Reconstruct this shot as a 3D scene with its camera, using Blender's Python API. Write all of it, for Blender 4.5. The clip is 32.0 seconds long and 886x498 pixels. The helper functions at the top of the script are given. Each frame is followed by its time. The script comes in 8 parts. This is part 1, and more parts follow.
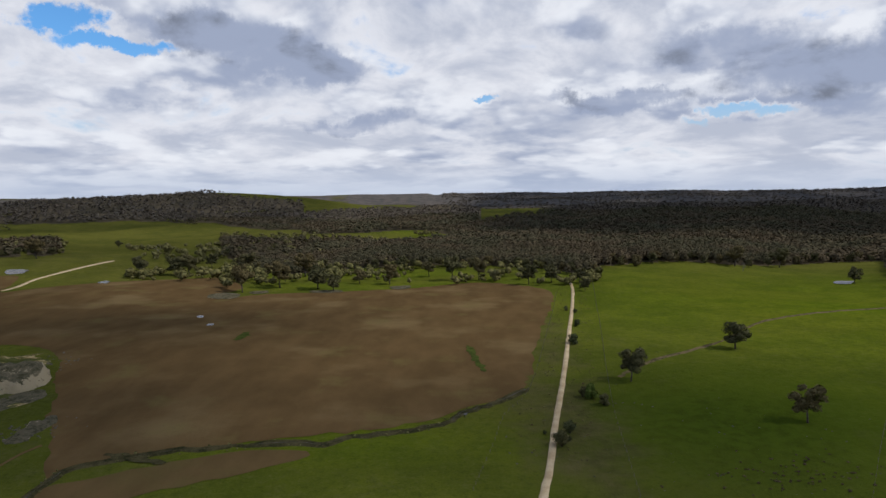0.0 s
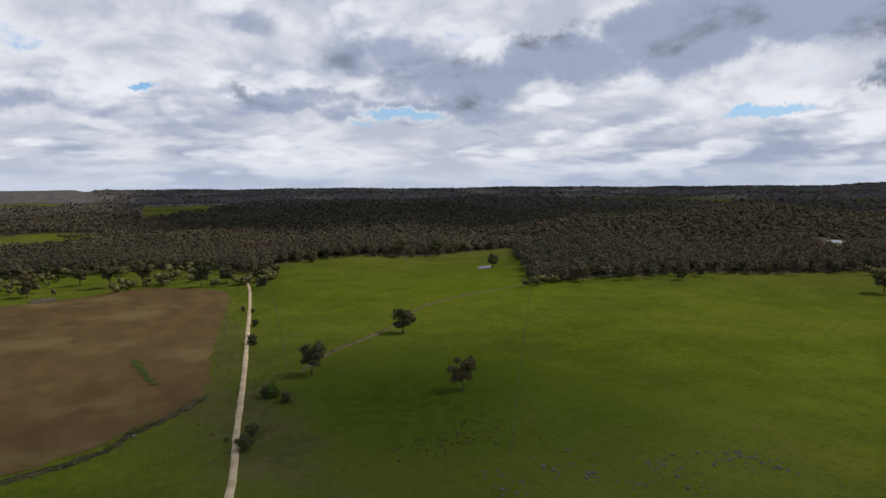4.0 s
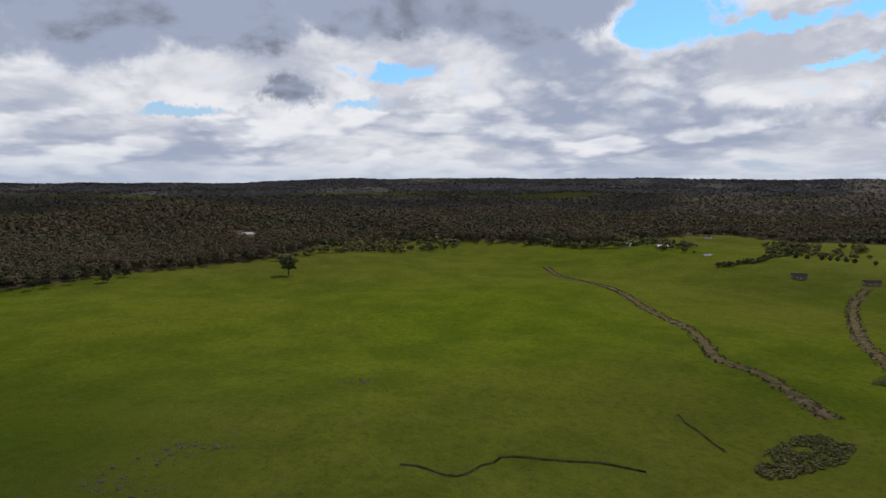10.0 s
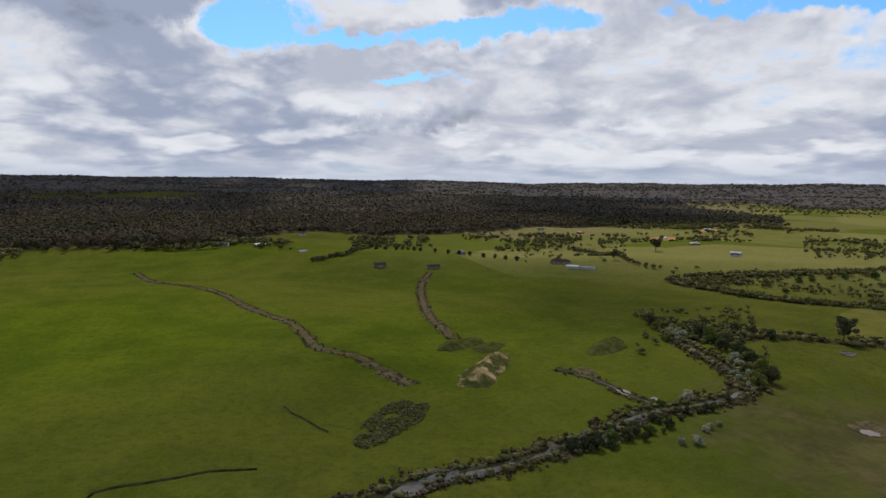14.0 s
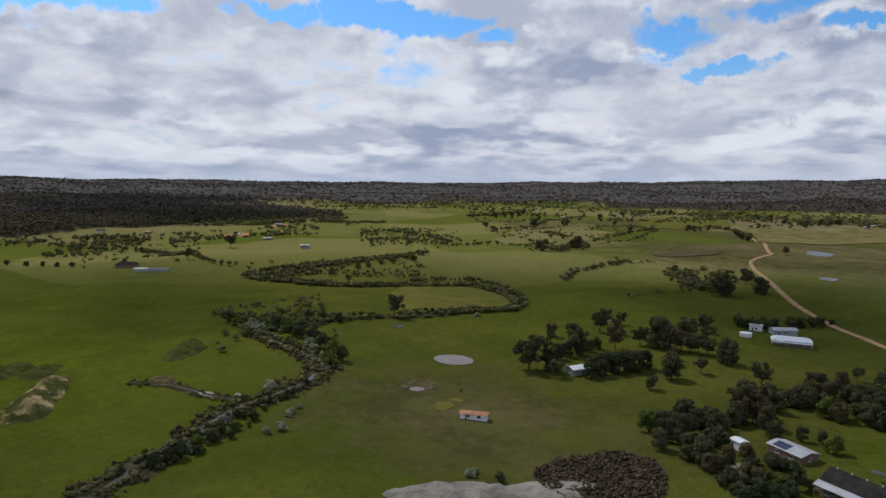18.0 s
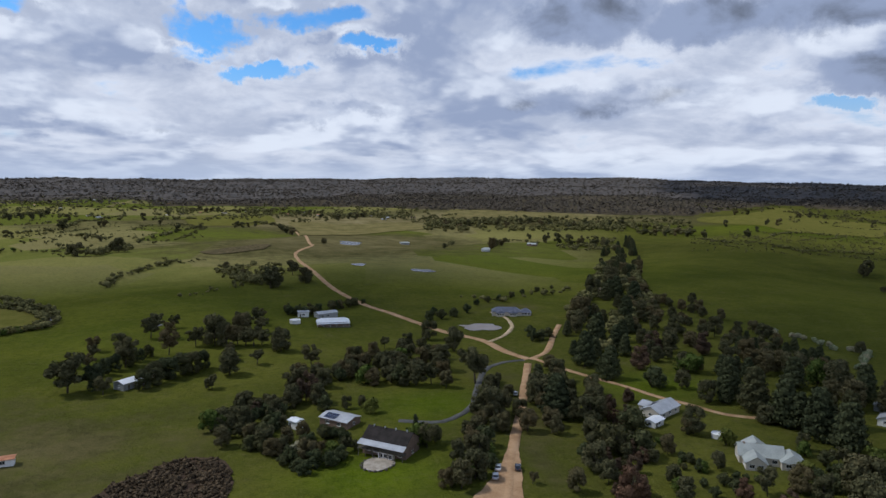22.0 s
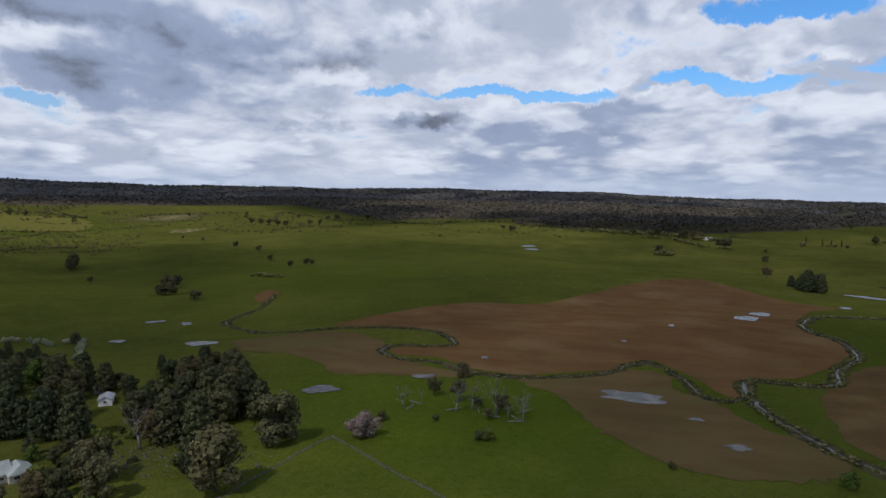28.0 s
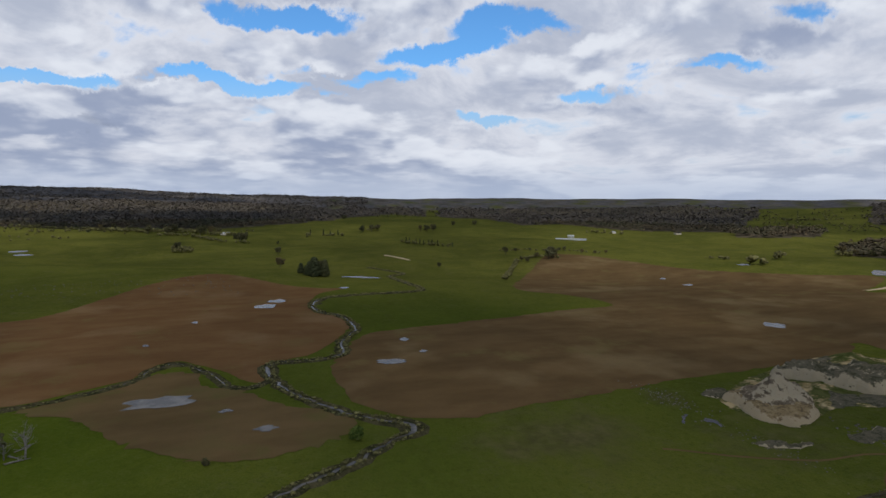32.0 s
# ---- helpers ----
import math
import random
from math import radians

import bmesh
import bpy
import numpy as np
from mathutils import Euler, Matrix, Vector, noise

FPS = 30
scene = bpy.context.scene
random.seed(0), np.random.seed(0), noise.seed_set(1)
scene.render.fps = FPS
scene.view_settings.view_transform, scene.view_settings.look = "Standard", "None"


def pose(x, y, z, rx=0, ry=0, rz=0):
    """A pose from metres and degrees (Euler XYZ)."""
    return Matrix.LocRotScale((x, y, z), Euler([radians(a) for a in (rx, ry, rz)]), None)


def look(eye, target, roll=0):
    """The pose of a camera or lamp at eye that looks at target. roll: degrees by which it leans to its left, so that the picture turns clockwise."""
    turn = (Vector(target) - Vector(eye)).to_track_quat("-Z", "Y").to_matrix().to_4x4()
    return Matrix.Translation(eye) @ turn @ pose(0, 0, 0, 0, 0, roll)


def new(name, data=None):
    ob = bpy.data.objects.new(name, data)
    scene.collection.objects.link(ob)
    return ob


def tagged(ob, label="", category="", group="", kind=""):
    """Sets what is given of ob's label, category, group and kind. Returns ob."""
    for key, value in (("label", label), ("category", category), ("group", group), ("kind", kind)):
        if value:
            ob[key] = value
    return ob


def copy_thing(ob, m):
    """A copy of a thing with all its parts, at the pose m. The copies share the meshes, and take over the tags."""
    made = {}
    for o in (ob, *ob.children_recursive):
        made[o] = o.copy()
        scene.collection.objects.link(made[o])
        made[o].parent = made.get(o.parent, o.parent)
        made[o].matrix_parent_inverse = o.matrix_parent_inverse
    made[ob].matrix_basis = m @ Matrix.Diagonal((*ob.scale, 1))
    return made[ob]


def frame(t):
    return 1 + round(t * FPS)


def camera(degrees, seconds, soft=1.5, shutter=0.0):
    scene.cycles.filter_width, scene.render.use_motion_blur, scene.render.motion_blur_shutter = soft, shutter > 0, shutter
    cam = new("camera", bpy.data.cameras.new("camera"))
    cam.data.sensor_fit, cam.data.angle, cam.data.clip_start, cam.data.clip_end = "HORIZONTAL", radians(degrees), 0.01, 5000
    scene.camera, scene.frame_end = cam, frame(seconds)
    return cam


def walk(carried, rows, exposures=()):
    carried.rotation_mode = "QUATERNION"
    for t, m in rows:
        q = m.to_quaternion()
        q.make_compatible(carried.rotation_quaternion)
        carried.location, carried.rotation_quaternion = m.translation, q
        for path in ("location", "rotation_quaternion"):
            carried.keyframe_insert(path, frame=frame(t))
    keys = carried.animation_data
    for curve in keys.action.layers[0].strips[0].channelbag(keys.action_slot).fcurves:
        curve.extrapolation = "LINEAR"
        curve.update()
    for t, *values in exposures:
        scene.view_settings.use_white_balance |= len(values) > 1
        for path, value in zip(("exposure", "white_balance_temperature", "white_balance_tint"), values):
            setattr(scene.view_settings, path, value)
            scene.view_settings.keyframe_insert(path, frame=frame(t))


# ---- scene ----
# A drone hovering 85 m above pasture turns slowly clockwise on the spot.
EYE_HEIGHT = 85.0


def aim(turn, tilt, lean):
    """Heading clockwise from +Y, tilt above level and lean to the left, in degrees."""
    return pose(0, 0, EYE_HEIGHT, 90 + tilt, 0, -turn) @ pose(0, 0, 0, 0, 0, lean)


cam = camera(69.1, 32.0)
PATH = [
    (0.0, 0.0, -5.04, -0.47), (1.0, 6.9, -5.18, -0.37), (2.0, 13.99, -5.27, -0.32),
    (2.5, 17.59, -5.31, -0.3), (4.5, 32.12, -5.47, -0.15), (5.0, 35.96, -5.52, -0.16),
    (6.0, 43.61, -5.62, -0.14), (7.0, 51.42, -5.65, -0.14), (8.0, 59.81, -5.67, -0.08),
    (9.0, 68.25, -5.68, 0.08), (10.0, 76.72, -5.67, 0.17), (11.0, 85.29, -5.63, 0.22),
    (12.0, 93.88, -5.59, 0.25), (13.0, 102.58, -5.55, 0.32), (14.0, 111.55, -5.55, 0.45),
    (14.5, 116.14, -5.57, 0.51), (16.5, 134.3, -5.55, 0.67), (17.0, 138.91, -5.53, 0.67),
    (18.0, 148.28, -5.47, 0.7), (19.0, 157.84, -5.41, 0.76), (20.0, 167.51, -5.35, 0.76),
    (21.0, 177.1, -5.28, 0.77), (22.0, 186.97, -5.21, 0.76), (23.0, 197.33, -5.15, 0.73),
    (24.0, 207.88, -5.06, 0.69), (24.5, 213.17, -5.0, 0.65), (26.5, 234.37, -4.88, 0.59),
    (27.0, 239.79, -4.86, 0.56), (28.0, 250.57, -4.81, 0.48), (29.0, 261.46, -4.81, 0.44),
    (30.0, 271.61, -4.85, 0.33), (31.0, 281.39, -4.87, 0.27), (32.0, 291.71, -4.88, 0.33),
]
EXPOSURES = [(0, 0.02, 6620, 10), (9, 0.0, 6850, 10), (13, -0.03, 6780, 10), (19, -0.15, 6350, 10), (23, -0.05, 6050, 10), (28, -0.09, 6250, 10), (32, -0.09, 6480, 10)]
walk(cam, [(t, aim(a, b, c)) for t, a, b, c in PATH], EXPOSURES)

# ---- daylight: broken cloud over blue sky, one sun behind thin cloud ----
SUN_AZIMUTH, SUN_HEIGHT = 105.0, 50.0
# openings of blue, then heavy grey cloud: azimuth, height, half breadth, half depth (degrees), weight
GAPS = [
    (330, 13.4, 3, 1.0, 0.9), (335, 11.8, 5, 0.7, 0.9), (3, 8.1, 1.6, 0.4, 0.7), (25, 6.8, 4, 0.6, 0.8), (22, 5.4, 3, 0.5, 0.7),
    (55, 6.2, 5, 0.5, 0.75), (73, 9.4, 3, 0.8, 0.75), (71, 6.9, 4, 0.5, 0.6), (96, 13.2, 4, 2.0, 1), (104, 12.6, 6, 0.8, 1), (115, 12.6, 8, 1.0, 1),
    (109, 9.3, 4, 0.5, 0.8), (120, 13.2, 5, 1.0, 1), (133, 14.2, 5, 0.8, 0.8), (146, 14.0, 9, 1.2, 1), (152, 12.4, 4, 0.8, 0.8), (167, 12.6, 6, 1.9, 1),
    (164, 10.6, 3, 1.0, 0.8), (175, 13.6, 6, 1.4, 1), (180, 11.2, 5, 0.8, 1), (171, 9.6, 4, 0.6, 0.7), (219, 6.8, 2.5, 0.6, 0.8),
    (246, 9.2, 3, 0.6, 0.8), (258, 8.9, 9, 0.55, 1), (274, 9.0, 10, 0.7, 1), (284, 10.4, 5, 0.8, 0.9), (292, 12.4, 6, 1.0, 1), (298, 14.0, 6, 1.2, 0.9),
    (278, 14.6, 7, 0.9, 0.9), (295, 6.4, 3, 0.5, 0.7), (305, 8.4, 4, 0.8, 0.8), (314, 10.5, 4, 0.8, 0.8), (320, 13.8, 4, 1.2, 0.8),
]
DARKS = [
    (342, 13.0, 7, 2.0, 0.8), (349, 11.2, 6, 1.8, 0.85), (352, 6.3, 7, 1.1, 0.65), (336, 7.8, 8, 1.0, 0.4), (30, 9.6, 9, 2.2, 0.65), (16, 12.6, 8, 1.6, 0.4),
    (24, 10.8, 11, 1.8, 0.6), (14, 7.5, 8, 0.7, 0.5), (40, 10.6, 9, 2.4, 0.85), (49, 12.0, 9, 3.6, 1), (58, 13.6, 9, 3.0, 1), (70, 14.6, 9, 2.6, 1), (80, 14.4, 8, 2.6, 1), (88, 15.0, 5, 2.2, 0.9),
    (63.5, 8.3, 2.8, 1.7, 0.85), (108, 5.7, 13, 1.2, 0.5), (124, 6.0, 12, 1.6, 0.45), (135, 8.2, 8, 1.2, 0.3), (178, 6.4, 8, 1.0, 0.45), (160, 5.0, 10, 0.8, 0.35),
    (200, 14.4, 8, 2.2, 0.75), (209, 13.6, 9, 2.2, 0.9), (220, 14.0, 9, 2.0, 0.75), (200, 8.6, 10, 1.4, 0.5), (222, 8.8, 9, 1.8, 0.6), (231, 12.4, 8, 2.2, 0.55), (241, 12.0, 6, 2.0, 0.5),
    (239, 6.0, 6, 0.9, 0.5), (249, 6.2, 5, 1.0, 0.55), (262, 5.4, 9, 0.8, 0.35), (306, 5.6, 7, 0.9, 0.4), (252, 13.8, 8, 1.2, 0.35), (312, 7.0, 6, 1.0, 0.35),
]


def toward(az, el):
    a, e = radians(az), radians(el)
    return (math.sin(a) * math.cos(e), math.cos(a) * math.cos(e), math.sin(e))


world = bpy.data.worlds.new("sky")
scene.world = world
world.use_nodes = True
wt = world.node_tree
wt.nodes.clear()


def plug(tree, n, ins):
    """Set a node's inputs to numbers or link them to outputs. Returns the node."""
    for k, v in ins.items():
        if isinstance(v, bpy.types.NodeSocket):
            tree.links.new(v, n.inputs[k])
        else:
            n.inputs[k].default_value = v
    return n


def wnode(kind, ins=()):
    return plug(wt, wt.nodes.new(kind), dict(ins))


def wvec(op, a, b=(0, 0, 0)):
    n = wnode("ShaderNodeVectorMath", {0: a, 1: b})
    n.operation = op
    return n.outputs["Value"] if op == "DOT_PRODUCT" else n.outputs[0]


def wmath(op, a, b=0.0):
    n = wnode("ShaderNodeMath", {0: a, 1: b})
    n.operation = op
    return n.outputs[0]


def wstep(v, lo, hi, to_lo=0.0, to_hi=1.0):
    n = wnode("ShaderNodeMapRange")
    n.interpolation_type = "SMOOTHSTEP"
    plug(wt, n, {0: v, 1: lo, 2: hi, 3: to_lo, 4: to_hi})
    return n.outputs[0]


def wmix(f, a, b):
    n = wnode("ShaderNodeMix")
    n.data_type = "RGBA"
    plug(wt, n, {0: f, 6: a, 7: b})
    return n.outputs[2]


sky_dir = wvec("NORMALIZE", wnode("ShaderNodeTexCoord").outputs["Generated"])


def round_the_sky(d):
    """A direction as a place on a drum round the viewer, drawn together toward the horizon."""
    q = wnode("ShaderNodeSeparateXYZ", {0: d})
    flat = wvec("NORMALIZE", wnode("ShaderNodeCombineXYZ", {0: q.outputs[0], 1: q.outputs[1], 2: 0.0}).outputs[0])
    rise = wmath("LOGARITHM", wmath("ADD", wmath("MAXIMUM", q.outputs[2], 0.0), 0.09), math.e)
    return wvec("ADD", flat, wnode("ShaderNodeCombineXYZ", {2: wmath("MULTIPLY", rise, 0.55)}).outputs[0])


def cloud_mass(d):
    """The broad masses of the cumulus in a direction."""
    p = round_the_sky(d)
    broad = wnode("ShaderNodeTexNoise", {"Vector": p, "Scale": 3.4, "Detail": 3.0, "Roughness": 0.5}).outputs[0]
    fluff = wnode("ShaderNodeTexNoise", {"Vector": p, "Scale": 11.0, "Detail": 3.0, "Roughness": 0.5}).outputs[0]
    return wmath("ADD", wmath("ADD", wmath("MULTIPLY", broad, 0.58), wmath("MULTIPLY", fluff, 0.26)), 0.09)


def cloud_body(d):
    """How thick the cumulus is in a direction: broad masses with cauliflower billows."""
    p = round_the_sky(d)
    broad = wnode("ShaderNodeTexNoise", {"Vector": p, "Scale": 3.4, "Detail": 3.0, "Roughness": 0.5}).outputs[0]
    fluff = wnode("ShaderNodeTexNoise", {"Vector": p, "Scale": 11.0, "Detail": 8.0, "Roughness": 0.56})
    shove = wvec("MULTIPLY", wvec("SUBTRACT", fluff.outputs[1], (0.5, 0.5, 0.5)), (0.09, 0.09, 0.09))
    cell = wnode("ShaderNodeTexVoronoi")
    cell.feature = "SMOOTH_F1"
    plug(wt, cell, {"Vector": wvec("ADD", p, shove), "Scale": 10.0, "Smoothness": 0.6, "Detail": 2.5, "Roughness": 0.5})
    billow = wmath("SUBTRACT", 0.9, cell.outputs["Distance"])
    total = wmath("ADD", wmath("MULTIPLY", broad, 0.58), wmath("MULTIPLY", billow, 0.19))
    return wmath("ADD", total, wmath("MULTIPLY", fluff.outputs[0], 0.26))


up = wmath("MAXIMUM", wnode("ShaderNodeSeparateXYZ", {0: sky_dir}).outputs[2], 0.0)
warp_noise = wnode("ShaderNodeTexNoise", {"Vector": sky_dir, "Scale": 6.0, "Detail": 8.0, "Roughness": 0.66}).outputs[1]
warp = wvec("SUBTRACT", warp_noise, (0.5, 0.5, 0.5))
warp = wvec("MULTIPLY", warp, (0.24, 0.24, 0.12))
bent = wvec("ADD", sky_dir, warp)


def lobes(spots):
    """Soft ovals about directions in the sky, frayed by the warp."""
    total = 0.0
    for az, el, wide, deep, weight in spots:
        m = wnode("ShaderNodeMapping", {"Vector": bent, "Location": toward(az, el), "Rotation": (0, 0, radians(-az)), "Scale": (math.sin(radians(wide)), 0.35, math.sin(radians(deep)))})
        m.vector_type = "TEXTURE"
        reach = wnode("ShaderNodeVectorMath", {0: m.outputs[0]})
        reach.operation = "LENGTH"
        total = wmath("MAXIMUM", total, wstep(reach.outputs["Value"], 1.5, 0.2, 0.0, weight))
    return total


gap, heavy = lobes(GAPS), lobes(DARKS)
high = wstep(up, 0.34, 0.62)
heavy_lift = wmath("SUBTRACT", wmath("MULTIPLY", heavy, 0.12), wmath("ADD", wmath("MULTIPLY", gap, 0.21), wmath("MULTIPLY", high, 0.03)))
body = wmath("ADD", cloud_body(sky_dir), heavy_lift)
soft_body = wmath("ADD", cloud_mass(sky_dir), heavy_lift)
above = wmath("ADD", cloud_mass(wvec("NORMALIZE", wvec("ADD", sky_dir, (0.0, 0.0, 0.028)))), heavy_lift)
ragged = wmath("SUBTRACT", body, soft_body)
front = wstep(body, 0.365, 0.485)
under = wstep(wmath("ADD", wmath("SUBTRACT", above, soft_body), wmath("MULTIPLY", ragged, -0.45)), -0.06, 0.06)
thick = wstep(wmath("ADD", wmath("MULTIPLY", soft_body, 0.6), wmath("MULTIPLY", body, 0.4)), 0.43, 0.64)
dapple = wnode("ShaderNodeTexNoise", {"Vector": round_the_sky(sky_dir), "Scale": 6.0, "Detail": 7.0, "Roughness": 0.58, "Distortion": 0.3}).outputs[0]
CLOUD_WHITE, CLOUD_GREY, CLOUD_DARK = (8.0, 8.4, 9.2, 1), (3.3, 3.9, 5.4, 1), (1.5, 1.72, 2.25, 1)
VEIL_PALE, VEIL_GREY = (7.6, 7.9, 8.7, 1), (4.7, 5.2, 6.4, 1)
veil = wmix(wstep(dapple, 0.38, 0.64), VEIL_PALE, VEIL_GREY)
veil_cover = wstep(wmath("ADD", wmath("SUBTRACT", dapple, wmath("ADD", wmath("MULTIPLY", gap, 0.29), wmath("MULTIPLY", high, 0.2))), wmath("MULTIPLY", body, 0.5)), 0.44, 0.62)
shade = wmath("ADD", wmath("MULTIPLY", thick, 0.40), wmath("MULTIPLY", under, 0.55))
shade = wmath("ADD", shade, wmath("MULTIPLY", wstep(dapple, 0.40, 0.66), 0.22))
cloud = wmix(wstep(shade, 0.22, 0.92), CLOUD_WHITE, CLOUD_GREY)
brood = wmath("ADD", wmath("MULTIPLY", heavy, 0.85), wmath("MULTIPLY", wmath("SUBTRACT", dapple, 0.5), 0.5))
brood = wmath("ADD", brood, wmath("MULTIPLY", wmath("SUBTRACT", body, 0.50), 1.0))
brood = wmath("MULTIPLY", wstep(brood, 0.16, 0.60), wstep(heavy, 0.02, 0.3))
gloom = wmix(wstep(wmath("ADD", dapple, wmath("MULTIPLY", ragged, 1.2)), 0.36, 0.66), CLOUD_GREY, CLOUD_DARK)
blue = wnode("ShaderNodeTexSky")
blue.sky_type, blue.sun_disc = "NISHITA", False
blue.sun_elevation, blue.sun_rotation = radians(SUN_HEIGHT), radians(SUN_AZIMUTH)
blue.dust_density, blue.ozone_density = 0.6, 2.0
deep = wvec("MULTIPLY", blue.outputs[0], (0.62, 1.12, 1.55))
clear = wmix(wstep(up, 0.03, 0.2), (4.6, 5.6, 7.0, 1), deep)
sky_col = wmix(front, wmix(veil_cover, clear, veil), cloud)
sky_col = wmix(brood, sky_col, gloom)
sky_col = wmix(wstep(up, 0.055, 0.0, 0.0, 0.7), sky_col, (4.6, 5.4, 7.0, 1))
back = wnode("ShaderNodeBackground", {"Color": sky_col, "Strength": 0.1})
wt.links.new(back.outputs[0], wnode("ShaderNodeOutputWorld").inputs[0])

sun = new("sun", bpy.data.lights.new("sun", "SUN"))
sun.data.energy, sun.data.angle, sun.data.color = 2.5, radians(2.0), (1.0, 0.95, 0.87)
sun.matrix_world = look(toward(SUN_AZIMUTH, SUN_HEIGHT), (0, 0, 0))

# ---- materials ----
class Paint:
    """A node material under construction; coordinates are the object's own metres, or the world's."""

    def __init__(self, name, rough=0.85, metal=0.0, spec=0.3, world_space=False):
        self.m = bpy.data.materials.new(name)
        self.m.use_nodes = True
        self.t = self.m.node_tree
        self.b = self.t.nodes["Principled BSDF"]
        self.b.inputs["Roughness"].default_value = rough
        self.b.inputs["Metallic"].default_value = metal
        self.b.inputs["Specular IOR Level"].default_value = spec
        self.pos = self.node("ShaderNodeNewGeometry").outputs["Position"] if world_space else self.node("ShaderNodeTexCoord").outputs["Object"]

    def node(self, kind, ins=()):
        return plug(self.t, self.t.nodes.new(kind), dict(ins))

    def noise(self, size, detail=4.0, rough=0.55, stretch=None):
        v = self.pos
        if stretch:
            n = self.node("ShaderNodeVectorMath", {0: v, 1: stretch})
            n.operation = "MULTIPLY"
            v = n.outputs[0]
        return self.node("ShaderNodeTexNoise", {"Vector": v, "Scale": 1.0 / size, "Detail": detail, "Roughness": rough}).outputs[0]

    def cells(self, size):
        return self.node("ShaderNodeTexVoronoi", {"Vector": self.pos, "Scale": 1.0 / size}).outputs[0]

    def step(self, v, lo, hi, to_lo=0.0, to_hi=1.0):
        n = self.node("ShaderNodeMapRange")
        n.interpolation_type = "SMOOTHSTEP"
        plug(self.t, n, {0: v, 1: lo, 2: hi, 3: to_lo, 4: to_hi})
        return n.outputs[0]

    def math(self, op, a, b=0.0):
        n = self.node("ShaderNodeMath", {0: a, 1: b})
        n.operation = op
        return n.outputs[0]

    def mix(self, f, a, b):
        n = self.node("ShaderNodeMix")
        n.data_type = "RGBA"
        a, b = [(*c, 1) if isinstance(c, tuple) and len(c) == 3 else c for c in (a, b)]
        plug(self.t, n, {0: f, 6: a, 7: b})
        return n.outputs[2]

    def attribute(self, name):
        n = self.node("ShaderNodeAttribute")
        n.attribute_name = name
        return n.outputs["Fac"]

    def random(self):
        return self.node("ShaderNodeObjectInfo").outputs["Random"]

    def island(self):
        return self.node("ShaderNodeNewGeometry").outputs["Random Per Island"]

    def done(self, colour, bump=None, strength=0.3, distance=0.1):
        if isinstance(colour, tuple):
            self.b.inputs["Base Color"].default_value = (*colour, 1)
        else:
            self.t.links.new(colour, self.b.inputs["Base Color"])
        if bump is not None:
            n = self.node("ShaderNodeBump", {"Height": bump, "Strength": strength, "Distance": distance})
            self.t.links.new(n.outputs[0], self.b.inputs["Normal"])
        return self.m


def two_tone(name, a, b, size=1.0, rough=0.85, metal=0.0, spec=0.3, bump=0.2, fine=None, world_space=False, vary=0.0):
    """A surface that wanders between two colours at two scales."""
    p = Paint(name, rough, metal, spec, world_space)
    f = p.math("ADD", p.math("MULTIPLY", p.noise(size, 5), 0.65), p.math("MULTIPLY", p.noise(fine or size / 8, 3), 0.35))
    f = p.step(f, 0.36, 0.64)
    if vary:
        f = p.math("ADD", p.math("MULTIPLY", f, 1 - vary), p.math("MULTIPLY", p.random(), vary))
    return p.done(p.mix(f, a, b), p.noise(fine or size / 8, 4), bump, (fine or size / 8) * 0.3)


def leaf_paint(name, dark, light, joined=False, rough=0.7):
    p = Paint(name, 1.0, spec=0.0)
    f = p.math("ADD", p.math("MULTIPLY", p.island(), 0.6), p.math("MULTIPLY", p.noise(3.0, 2), 0.4))
    if not joined:
        f = p.math("ADD", p.math("MULTIPLY", f, 0.7), p.math("MULTIPLY", p.random(), 0.3))
    c = p.mix(p.step(f, 0.1, 0.9), dark, light)
    if not joined:
        warm = tuple(k * w for k, w in zip(light, (1.15, 0.78, 0.75)))
        c = p.mix(p.step(p.random(), 0.45, 1.0, 0.0, 0.55), c, p.mix(f, dark, warm))
    return p.done(c)


